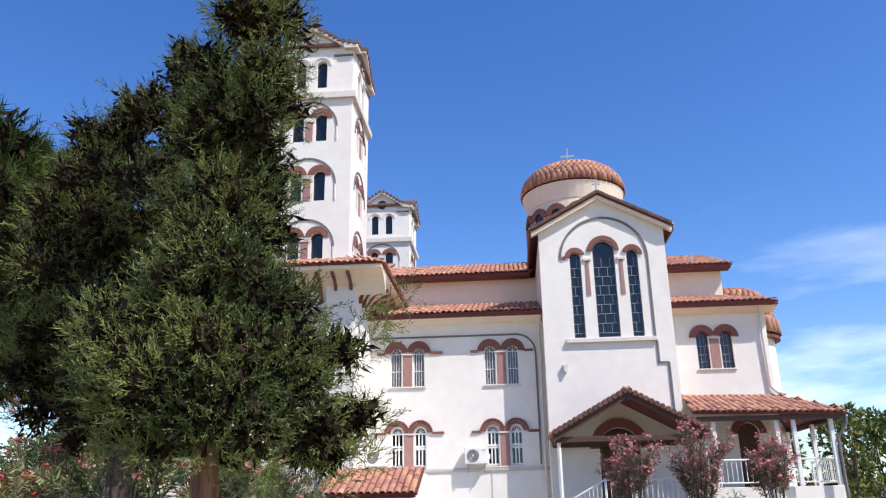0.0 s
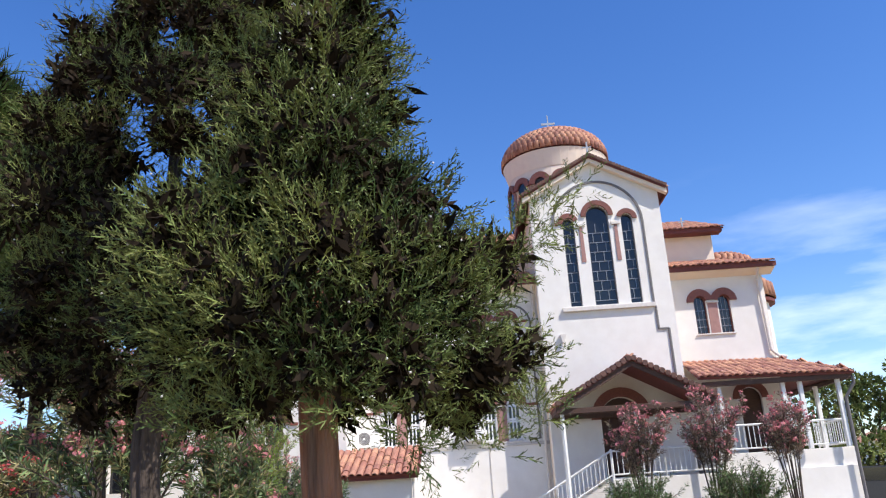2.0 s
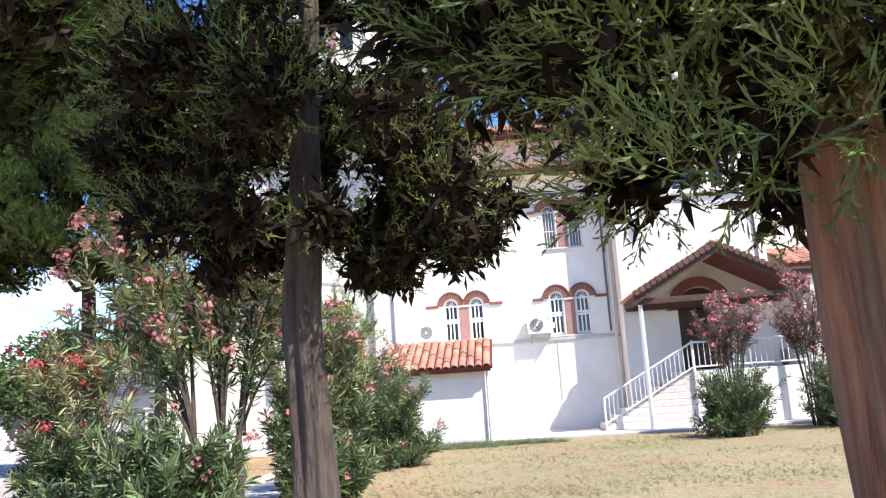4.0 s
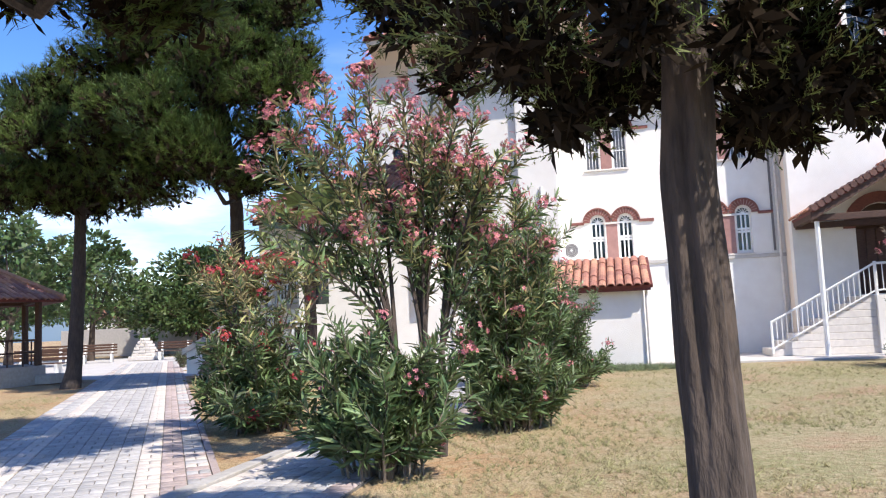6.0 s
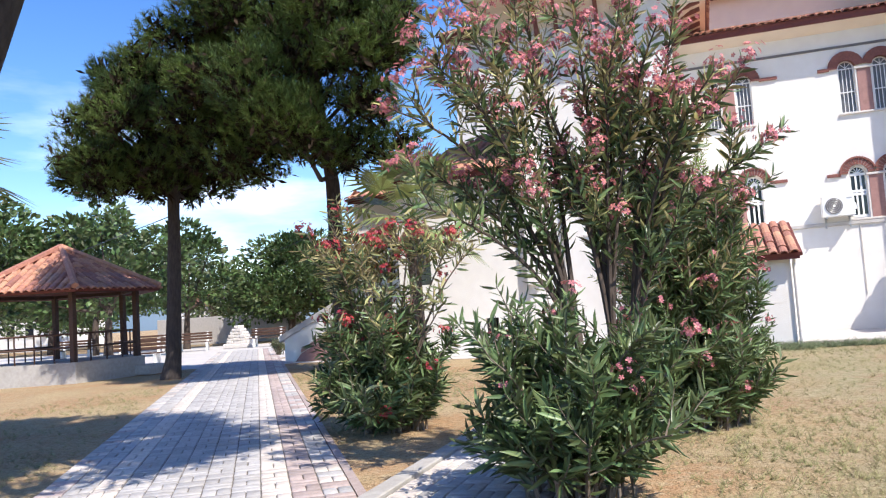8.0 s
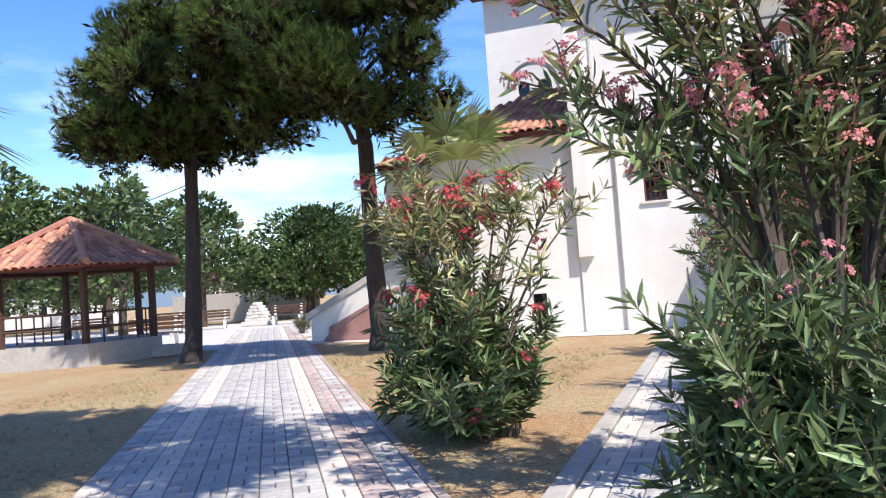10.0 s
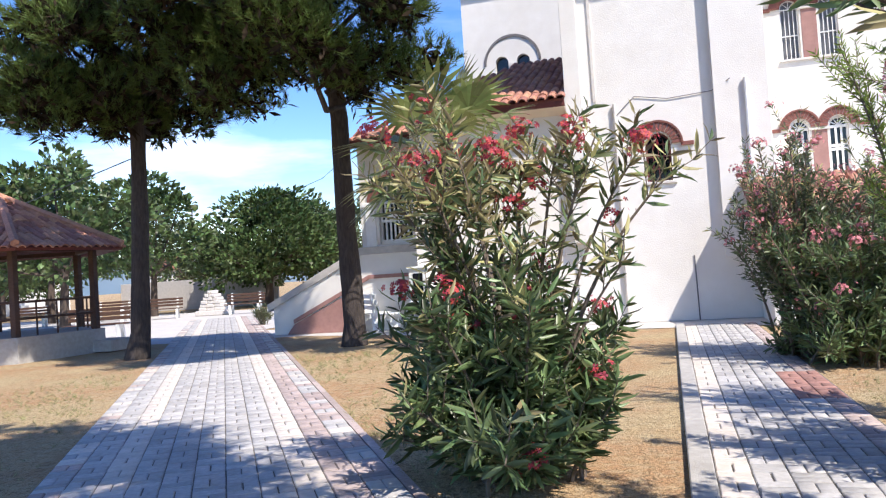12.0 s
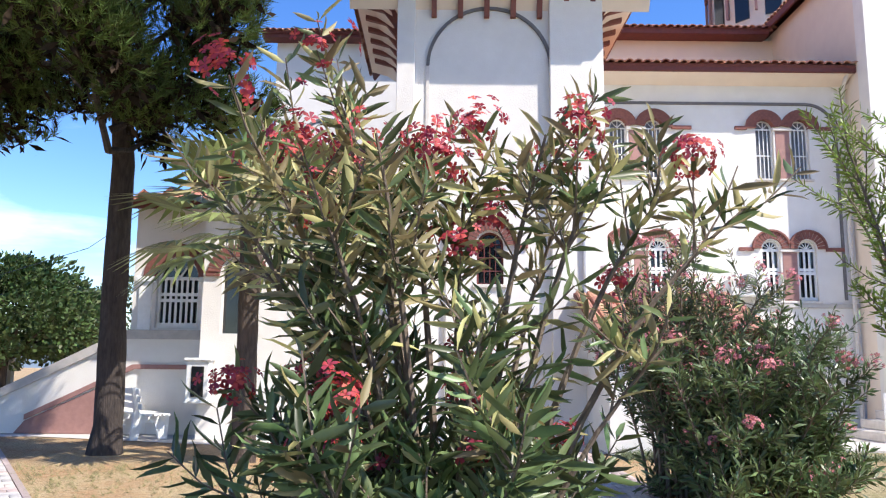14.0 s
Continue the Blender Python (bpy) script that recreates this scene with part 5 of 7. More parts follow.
def juniper(base, profile, lean, extra, seed, label, trunk_top, r0, bark, per=70, n_boughs=95, twigs=11, sub=3):
    """profile: pairs of height and crown radius; lean: shift of the top; extra: more boughs by hand (dx, dy, z, size)."""
    rng = np.random.default_rng(seed)
    tree = thing("juniper_tree", (base[0], base[1], 0), label, "tree", "junipers on the lawn")
    zs, rs = [p[0] for p in profile], [p[1] for p in profile]
    B = []
    while len(B) < n_boughs:
        z = rng.uniform(zs[0], zs[-1])
        r = float(np.interp(z, zs, rs))
        if rng.uniform() > r / max(rs) + 0.15:
            continue
        a = rng.uniform(0, 2 * math.pi)
        f = rng.uniform(0.25, 0.95) ** 0.6
        t = (z - zs[0]) / (zs[-1] - zs[0])
        B.append((lean[0] * t + math.cos(a) * r * f, lean[1] * t + math.sin(a) * r * f, z + rng.uniform(-0.1, 0.1), rng.uniform(0.22, 0.4) * (0.55 + 0.45 * r / max(rs))))
    B += list(extra)
    part("trunk", wobbly_trunk([(0, 0, -0.05), (0.02, 0.01, 0.35), (0.0, 0.03, 1.0), (-0.03, 0.0, 1.7), (lean[0] * 0.5, lean[1] * 0.5, 3.2), (lean[0], lean[1], trunk_top)],
                               [r0 * 1.12, r0 * 1.02, r0 * 0.97, r0 * 0.85, r0 * 0.5, 0.02], random.Random(seed), 44, 0.2), bark, tree, "fibrous bark trunk", True)
    for path in limb_paths(B, lambda z: (lean[0] * 0.4, lean[1] * 0.4, max(1.7, z - 0.1)), rng, 16):
        part("limb", tube(path, [0.014, 0.010, 0.004], 5), BARK_GREY, tree)
    P, D, S = plumes(B, per, rng)
    VV, FF, k0 = [], [], 0
    for k in range(5):
        tv, tf = juniper_spray(rng, twigs, sub)
        V, F = scatter(tv, tf, P[k::5], frames_along(D[k::5], rng), S[k::5])
        VV.append(V)
        FF.append(F + k0)
        k0 += len(V)
    tagged(np_object("crown", np.concatenate(VV), np.concatenate(FF), LEAF_JUNIPER, tree), "dense dark green scaly foliage", kind="stuff")
    # dark slivers stand for the shade deep in the juniper crown
    V, F = shade_twigs(B, 260, rng)
    tagged(np_object("inner_growth", V, F, DEAD_TWIG_SHADE, tree), "dead brown twigs coloured dark for the shade inside the crown", kind="stuff")
    m = len(P) // 8
    berry = np.array([(1, 0, 0), (-1, 0, 0), (0, 1, 0), (0, -1, 0), (0, 0, 1), (0, 0, -1)], dtype=float)
    bf = np.array([(0, 2, 4), (2, 1, 4), (1, 3, 4), (3, 0, 4), (2, 0, 5), (1, 2, 5), (3, 1, 5), (0, 3, 5)])
    pick = rng.choice(len(P), m // 4, replace=False)
    V, F = scatter(berry, bf, P[pick] + D[pick] * 0.08, frames_along(D[pick], rng), np.full(len(pick), 0.006))
    tagged(np_object("berry", V, F, SILL, tree), "pale unripe berries", kind="stuff")
    return tree


def pine_tuft(rng, n=16):
    """A brush of long needles round an upright shoot."""
    V, F = [], []
    for k in range(n):
        a = 2.4 * k
        y = 0.7 * k / n
        o = rng.uniform(0.25, 0.5)
        tip = np.array([math.cos(a) * o, y + rng.uniform(0.35, 0.6), math.sin(a) * o])
        side = np.cross(tip - np.array([0, y, 0]), rng.normal(size=3))
        side = side / np.linalg.norm(side) * 0.030
        i = len(V)
        V += [np.array([0, y, 0]) + side, np.array([0, y, 0]) - side, tip]
        F += [(i, i + 1, i + 2)]
    return np.array(V), np.array(F)


def pine(base, clumps, seed, label, trunk, radii, per=62, limbs=26, size=(0.17, 0.30)):
    """clumps: rows of dx, dy, z, size of needle masses."""
    rng = np.random.default_rng(seed)
    tree = thing("pine_tree", (base[0], base[1], 0), label, "tree", "pines beside the path")
    part("trunk", wobbly_trunk(trunk, radii, random.Random(seed), 16, 0.10), PINE_BARK, tree, "dark fissured pine trunk", True)
    for path in limb_paths(clumps, lambda z: (trunk[-2][0], trunk[-2][1], max(trunk[-3][2], z - 0.9)), rng, limbs):
        part("limb", tube(path, [0.06, 0.04, 0.015], 6), PINE_BARK, tree)
    tv, tf = pine_tuft(rng)
    P, D, S = boughs_to_sprays(clumps, per, rng, (0, 0), 0.9, size)
    V, F = scatter(tv, tf, P, frames_along(D, rng), S)
    tagged(np_object("crown", V, F, LEAF_PINE, tree), "green needle brushes", kind="stuff")
    # near-black slivers put the pine crown's inner shade into colour
    V, F = shade_twigs(clumps, 150, rng, 0.62, (0.16, 0.30))
    tagged(np_object("inner_growth", V, F, DEAD_TWIG_SHADE, tree), "dead twigs and needles coloured dark for the shade inside the crown", kind="stuff")
    return tree


def dome_clumps(rng, n, rx, z0, z1, size, flat=0.5, off=(0, 0)):
    """Clumps through an umbrella-shaped crown, more of them near its surface."""
    out = []
    while len(out) < n:
        a, f = rng.uniform(0, 2 * math.pi), rng.uniform(0, 1) ** 0.5
        h = rng.uniform(0, 1)
        lim = math.sqrt(max(0.0, 1 - abs(h - flat) ** 2 / max(flat, 1 - flat) ** 2)) * rx
        r = f * lim
        if r < lim * 0.45 and rng.uniform() < 0.5:
            continue
        out.append((off[0] + r * math.cos(a), off[1] + r * math.sin(a), z0 + h * (z1 - z0), rng.uniform(*size)))
    return out


LEAF_V = np.array([(0, 0, 0), (0.09, 0.35, 0.03), (0.0, 0.4, -0.02), (-0.09, 0.35, 0.03), (0.06, 0.75, 0.0), (0, 0.75, -0.04), (-0.06, 0.75, 0.0), (0, 1.0, -0.1)], dtype=float)
LEAF_F = np.array([(0, 1, 2), (0, 2, 3), (1, 4, 2), (4, 5, 2), (2, 5, 3), (5, 6, 3), (4, 7, 5), (5, 7, 6)])
FAR_LEAF_V = np.array([(0, 0, 0), (0.09, 0.5, 0.05), (-0.09, 0.5, 0.05), (0, 1.0, -0.06)], dtype=float)
FAR_LEAF_F = np.array([(0, 1, 2), (1, 3, 2)])
PETAL_V, PETAL_F = [], []
for k_ in range(5):
    a_ = 2 * math.pi * k_ / 5
    c_, s_ = math.cos(a_), math.sin(a_)
    i_ = len(PETAL_V)
    for x_, y_, z_ in ((0, 0, 0), (0.28, 0.5, 0.25), (-0.28, 0.5, 0.25), (0.22, 0.95, 0.12), (-0.3, 0.9, 0.2)):
        PETAL_V.append((x_ * c_ - y_ * s_, z_ + 0.25, x_ * s_ + y_ * c_))
    PETAL_F += [(i_, i_ + 1, i_ + 2), (i_ + 1, i_ + 3, i_ + 2), (i_ + 3, i_ + 4, i_ + 2)]
PETAL_V, PETAL_F = np.array(PETAL_V), np.array(PETAL_F)


def leafy_shrub(name, base, stems, seed, label, leaf_mat, petal_mat, leaf_len=(0.11, 0.19), whorl=0.045, bare=0.35, flower=0.5, dry=None, dry_share=0.0,
                category="shrub", group="", blossoms=22, petal=0.022, bark=TWIG, widen=1.0, far=False, twigs=0, twig_len=1.0, fork=0.0):
    """stems: rows of (foot dx, dy, tip dx, dy, tip z, bend, leafiness 0..1). Lance-shaped leaves stand in whorls round each stem, blossoms at the tips."""
    rng = np.random.default_rng(seed)
    lv, lf = (FAR_LEAF_V * np.array([1.15, 1, 1]), FAR_LEAF_F) if far else (LEAF_V, LEAF_F)
    shrub = thing(name, (base[0], base[1], 0), label, category, group)
    P, D, S, Q, QD, QS = [], [], [], [], [], []
    twig_bm = bmesh.new()
    top_z = max(s[4] for s in stems)
    if fork:
        for fx, fy in sorted({(s[0], s[1]) for s in stems}):
            part("trunk", wobbly_trunk([(fx - 0.03, fy, -0.03), (fx + 0.02, fy, fork * 0.5), (fx, fy, fork + 0.06)], [0.052, 0.04, 0.032], random.Random(seed), 10, 0.12), bark, shrub, "", True)
    for fx, fy, tx, ty, tz, bend, leafy, *own in stems:
        low = own[0] if own else bare
        foot, tip = Vector((fx, fy, fork - 0.03)), Vector((tx, ty, tz))
        ctrl = Vector((fx + (tx - fx) * 0.25, fy + (ty - fy) * 0.25, fork + (tz - fork) * (0.55 + bend)))
        pts = []
        for k in range(9):
            t = k / 8
            pts.append(foot * (1 - t) ** 2 + ctrl * 2 * t * (1 - t) + tip * t * t)
        part("stem", tube(pts, [0.013 * (1 - 0.8 * k / 8) + 0.002 + 0.003 * tz * (1 - k / 9) for k in range(9)], 5), bark, shrub)
        shoots = [(pts, low)]
        for k in range(int(3 + 5 * leafy) + twigs):
            t = rng.uniform(max(low, 0.25), 0.97)
            o = foot * (1 - t) ** 2 + ctrl * 2 * t * (1 - t) + tip * t * t
            d = Vector((rng.normal() * 0.55 + (tx - fx) * 0.25, rng.normal() * 0.55 + (ty - fy) * 0.25, rng.uniform(0.3, 1.0))).normalized()
            l = rng.uniform(0.22, 0.5) * (0.7 + 0.3 * tz / 2) * twig_len
            tw = [o, o + d * l * 0.5, o + d * l + Vector((0, 0, 0.06))]
            add_tube(twig_bm, tw, [0.006, 0.004, 0.003], 4)
            shoots.append((tw, 0.1))
        for tw, b0 in shoots:
            length = sum((b - a).length for a, b in zip(tw, tw[1:]))
            n = max(2, int(length * (1 - b0) / whorl))
            for k in range(n):
                t = (b0 + (1 - b0) * (k + rng.uniform(0, 1)) / n) * (len(tw) - 1)
                i = min(int(t), len(tw) - 2)
                p = tw[i].lerp(tw[i + 1], t - i)
                ax = (tw[i + 1] - tw[i]).normalized()
                if rng.uniform() > 0.45 + 0.55 * leafy:
                    continue
                turn = rng.uniform(0, 6.28)
                e1 = ax.orthogonal().normalized()
                e2 = ax.cross(e1)
                for w in range(3):
                    a = turn + w * 2.094 + rng.normal() * 0.25
                    spread = rng.uniform(0.6, 1.25) * widen
                    d = ax * 0.9 + (e1 * math.cos(a) + e2 * math.sin(a)) * spread + Vector((0, 0, -0.1 + rng.normal() * 0.15))
                    P.append(tuple(p))
                    D.append(tuple(d))
                    S.append(rng.uniform(*leaf_len) * (1.1 - 0.3 * max(0.0, p.z) / top_z))
            end = tw[-1]
            if rng.uniform() < flower * (0.3 + 1.6 * (end.z / top_z) ** 2):
                for k in range(int(blossoms * rng.uniform(0.4, 1.2))):
                    q = rng.normal(size=3) * np.array([0.05, 0.05, 0.035])
                    Q.append((end.x + q[0], end.y + q[1], end.z + 0.03 + q[2]))
                    QD.append(q + np.array([0, 0, 0.04]))
                    QS.append(petal * rng.uniform(0.7, 1.3))
    tagged(part("twig", twig_bm, bark, shrub), kind="stuff")
    P, D, S = np.array(P), np.array(D), np.array(S)
    frames = frames_along(D, rng)
    dried = np.zeros(len(P), bool)
    if dry:
        high = np.clip((P[:, 2] / top_z - 0.4) / 0.35, 0.06, 1.0)
        dried = rng.uniform(size=len(P)) < dry_share * 1.5 * high
    V, F = scatter(lv, lf, P[~dried], frames[~dried], S[~dried])
    tagged(np_object("leaves", V, F, leaf_mat, shrub), kind="stuff")
    if dry and dried.any():
        V, F = scatter(lv, lf, P[dried], frames[dried], S[dried])
        tagged(np_object("dry_leaves", V, F, dry, shrub), "yellowed leaves", kind="stuff")
    if Q:
        V, F = scatter(PETAL_V, PETAL_F, np.array(Q), frames_along(np.array(QD), rng), np.array(QS))
        tagged(np_object("blossoms", V, F, petal_mat, shrub), "clusters of small blossoms", kind="stuff")
    return shrub


def stem_fan(seed, n, foot_r, tip_r, z, leafy=1.0, off=(0, 0), bend=(0.0, 0.25), squash=(1, 1)):
    rng = random.Random(seed)
    out = []
    for k in range(n):
        a = 2 * math.pi * (k + rng.uniform(-0.4, 0.4)) / n
        f, r = foot_r * rng.uniform(0.2, 1), tip_r * rng.uniform(0.25, 1.0)
        out.append((off[0] + f * math.cos(a) * squash[0], off[1] + f * math.sin(a) * squash[1], off[0] + r * math.cos(a) * squash[0], off[1] + r * math.sin(a) * squash[1],
                    z[0] + (z[1] - z[0]) * rng.uniform(0, 1) * (1.1 - 0.35 * r / tip_r), rng.uniform(*bend), leafy))
    return out


# junipers on the lawn
juniper((-3.42, 4.2), [(1.75, 0.42), (2.0, 0.55), (2.3, 0.5), (2.6, 0.34), (3.0, 0.26), (4.0, 0.28), (5.2, 0.22), (6.4, 0.04)], (0.05, 0.1),
        [(0.5, 0.1, 2.05, 0.24), (0.7, 0.1, 2.2, 0.22), (0.85, 0.12, 2.32, 0.18), (0.95, 0.12, 2.4, 0.14), (1.08, 0.12, 2.5, 0.11), (0.42, 0.3, 1.7, 0.2), (0.6, 0.35, 1.75, 0.2), (0.5, 0.55, 1.65, 0.2), (0.75, 0.35, 1.85, 0.22), (0.35, 0.5, 1.8, 0.22), (0.6, 0.6, 1.85, 0.22), (0.6, 0.0, 1.75, 0.22), (0.75, 0.05, 1.6, 0.17), (0.55, 0.35, 1.75, 0.2), (0.35, -0.3, 1.72, 0.2), (0.4, 0.1, 1.58, 0.16), (0.3, 0.3, 1.48, 0.14),
         (-0.45, -0.15, 1.85, 0.24), (-0.2, -0.4, 1.9, 0.26), (0.1, -0.4, 1.8, 0.26), (0.3, -0.3, 2.15, 0.26), (-0.45, -0.1, 1.66, 0.18), (-0.35, 0.3, 1.75, 0.22), (0.0, 0.3, 1.7, 0.2), (0.0, -0.25, 2.4, 0.26), (-0.6, 0.15, 1.95, 0.22), (-0.55, 0.3, 2.2, 0.24),
         (-0.5, -0.3, 2.3, 0.26), (-0.35, -0.35, 1.58, 0.17), (0.35, -0.25, 1.52, 0.17), (0.6, 0.1, 1.48, 0.15), (0.15, -0.42, 1.62, 0.19), (-0.15, -0.42, 1.64, 0.19), (0.4, 0.3, 1.42, 0.13), (0.85, 0.2, 1.6, 0.15),
         (-0.1, -0.42, 1.95, 0.28), (0.1, -0.45, 2.15, 0.28), (-0.3, -0.35, 2.1, 0.28), (0.0, -0.38, 1.78, 0.24), (-0.6, -0.1, 2.15, 0.28), (-0.72, 0.1, 2.3, 0.26), (-0.65, 0.0, 1.95, 0.22), (-0.55, 0.3, 2.5, 0.28), (-0.8, 0.2, 2.1, 0.2), (-0.3, 0.0, 2.6, 0.3),
         (0.05, -0.1, 2.8, 0.28), (0.1, 0.0, 3.2, 0.28), (0.0, 0.05, 3.0, 0.28), (0.05, 0.0, 3.6, 0.27), (0.1, 0.1, 4.0, 0.26), (0.05, 0.05, 4.4, 0.25), (0.1, 0.1, 4.9, 0.22), (-0.1, 0.0, 2.65, 0.28), (0.1, 0.1, 5.4, 0.18)],
        11, "tall dark green juniper with a fibrous red-brown trunk", 6.0, 0.08, BARK_RED, 100, 115, 9, 2)
juniper((-5.01, 6.42), [(1.95, 0.5), (2.2, 0.85), (2.7, 1.05), (3.3, 1.1), (3.9, 1.1), (4.4, 0.95), (4.9, 0.66), (5.3, 0.36), (5.7, 0.1)], (0.1, 0.1),
        [(-1.15, 0.6, 2.6, 0.32), (-1.35, 0.8, 2.85, 0.3), (-1.0, 0.9, 2.45, 0.28), (0.85, 0.0, 1.98, 0.2), (0.95, 0.2, 2.2, 0.22), (0.5, -0.8, 2.4, 0.28), (-0.3, -0.7, 2.75, 0.3), (0.5, 0.5, 2.2, 0.24), (-0.3, 0.6, 2.15, 0.26), (0.35, 0.0, 1.98, 0.22), (0.5, 0.05, 1.98, 0.22), (0.3, 0.3, 1.92, 0.2), (0.65, 0.15, 2.05, 0.23), (0.15, -0.2, 2.1, 0.24), (0.4, 0.35, 1.92, 0.2), (0.25, 0.5, 1.95, 0.22), (0.7, 0.45, 2.0, 0.22)],
        23, "broad dark green juniper with a grey-brown trunk", 5.8, 0.1, BARK_GREY, 42, 215, 8, 2)

# pines by the path
rng0 = np.random.default_rng(5)
pine((-19.0, 21.4), dome_clumps(rng0, 92, 2.35, 4.6, 7.9, (0.36, 0.62), 0.35, (0.1, 0.0)), 31, "umbrella-shaped pine with a bare dark trunk",
     [(0, 0, -0.05), (0.05, 0.1, 0.5), (0.1, 0.2, 2.5), (0.05, 0.35, 4.6), (0.1, 0.4, 6.0), (0.1, 0.4, 7.6)], [0.26, 0.19, 0.16, 0.14, 0.1, 0.03])
pine((-14.78, 22.4), dome_clumps(rng0, 150, 2.9, 4.7, 10.8, (0.4, 0.66), 0.4, (0.25, -2.2)), 37, "tall pine with a dense dark crown and bare trunk",
     [(0, 0, -0.05), (0.02, 0.0, 0.4), (-0.02, 0.0, 2.2), (0.06, -0.2, 4.4), (0.15, -1.0, 6.5), (0.25, -1.8, 9.0)], [0.27, 0.21, 0.185, 0.17, 0.12, 0.03])
pine((-12.0, 8.9), dome_clumps(rng0, 105, 2.2, 4.6, 6.6, (0.36, 0.6), 0.35, (2.3, 0.8)) + dome_clumps(rng0, 80, 2.4, 5.6, 7.2, (0.4, 0.66), 0.4, (0.9, 0.6)), 41, "pine whose crown hangs over the path",
     [(0, 0, -0.05), (0.1, 0.0, 0.4), (0.5, 0.2, 2.2), (1.1, 0.5, 4.2), (1.7, 0.8, 5.6), (2.2, 1.0, 7.0)], [0.26, 0.19, 0.16, 0.14, 0.1, 0.03], per=40)

# oleanders
leafy_shrub("oleander", (-7.3, 10.15), stem_fan(1, 20, 0.22, 0.7, (0.6, 1.25), 0.85) + stem_fan(2, 18, 0.35, 0.9, (0.25, 0.6), 0.9), 51, "low dense oleander with fresh dark green leaves",
            LEAF_OLEANDER, PETAL_PINK, (0.12, 0.21), 0.045, 0.15, 0.03, category="oleander", group="oleanders on the lawn")
tall = [(0.0, 0.0, -1.45, -0.1, 2.75, 0.2, 0.7), (0.05, 0.1, -1.2, 0.1, 3.05, 0.15, 0.8), (0.05, 0.0, -0.85, -0.1, 3.3, 0.1, 0.9), (0.0, 0.1, -0.5, 0.1, 3.45, 0.1, 0.9), (0.1, 0.0, -0.1, -0.1, 3.5, 0.1, 0.9), (0.12, 0.1, 0.3, 0.1, 3.4, 0.1, 0.9),
        (0.2, 0.1, 0.65, 0.0, 3.15, 0.1, 0.9), (0.2, 0.0, 0.95, 0.1, 2.7, 0.1, 1.0), (0.0, 0.1, -1.5, 0.1, 2.35, 0.2, 0.7), (0.25, 0.1, 1.05, 0.2, 2.2, 0.1, 1.0), (0.1, 0.2, 0.1, 0.5, 3.2, 0.1, 0.9), (0.2, 0.2, 0.6, 0.5, 2.6, 0.1, 1.0),
        (-0.05, 0.0, -1.0, -0.35, 2.95, 0.15, 0.8), (0.1, 0.1, 0.2, -0.4, 3.0, 0.1, 0.9), (0.2, 0.2, 0.85, -0.2, 2.75, 0.1, 0.9), (0.15, 0.1, 0.5, -0.3, 3.1, 0.1, 0.9), (0.1, 0.0, -0.55, -0.35, 3.2, 0.1, 0.8), (0.0, 0.0, -1.3, -0.3, 2.0, 0.2, 0.7), (0.1, 0.1, -0.3, 0.4, 2.5, 0.1, 0.9)]
tall = [((-0.25, -0.05) if s[0] < 0.08 else ((-0.02, 0.1) if s[0] < 0.18 else (0.12, 0.2))) + (s[2], s[3] - 0.45 if s[2] < -0.8 else s[3], s[4], s[5] + 0.05, s[6]) for s in tall]
leafy_shrub("oleander", (-7.1, 10.9), tall, 53, "tall pink-flowering oleander on bare grey stems", LEAF_OLEANDER, PETAL_PINK, (0.11, 0.19), 0.048, 0.2, 0.6, LEAF_DRY, 0.3,
            category="oleander", group="oleanders on the lawn", blossoms=30, petal=0.023, bark=BARK_GREY, twigs=2, fork=0.95)
leafy_shrub("oleander", (-6.6, 13.0), stem_fan(4, 30, 0.35, 0.65, (1.5, 2.35), 1.0) + stem_fan(5, 22, 0.4, 0.75, (0.5, 1.3), 1.0) + stem_fan(15, 20, 0.5, 0.72, (0.12, 0.5), 1.0), 57, "dense dark green oleander with faded pink blossoms",
            LEAF_OLEANDER, PETAL_PINK, (0.11, 0.18), 0.045, 0.12, 0.14, LEAF_DRY, 0.12, category="oleander", group="oleanders on the lawn", petal=0.026)
leafy_shrub("laurel_shrub", (-6.75, 14.6), stem_fan(6, 18, 0.2, 0.8, (2.1, 3.1), 1.0), 59, "yellow-green shrub behind the oleanders", LEAF_LIME, PETAL, (0.06, 0.10), 0.03, 0.4, 0.0, widen=1.1)
low2 = stem_fan(7, 28, 0.25, 0.80, (0.6, 1.25), 1.0, bend=(-0.1, 0.15)) + stem_fan(8, 30, 0.4, 1.0, (0.15, 0.65), 1.0, bend=(-0.1, 0.1))
low2 += [s + (0.35,) for s in stem_fan(16, 6, 0.15, 0.5, (1.3, 1.75), 0.8)]
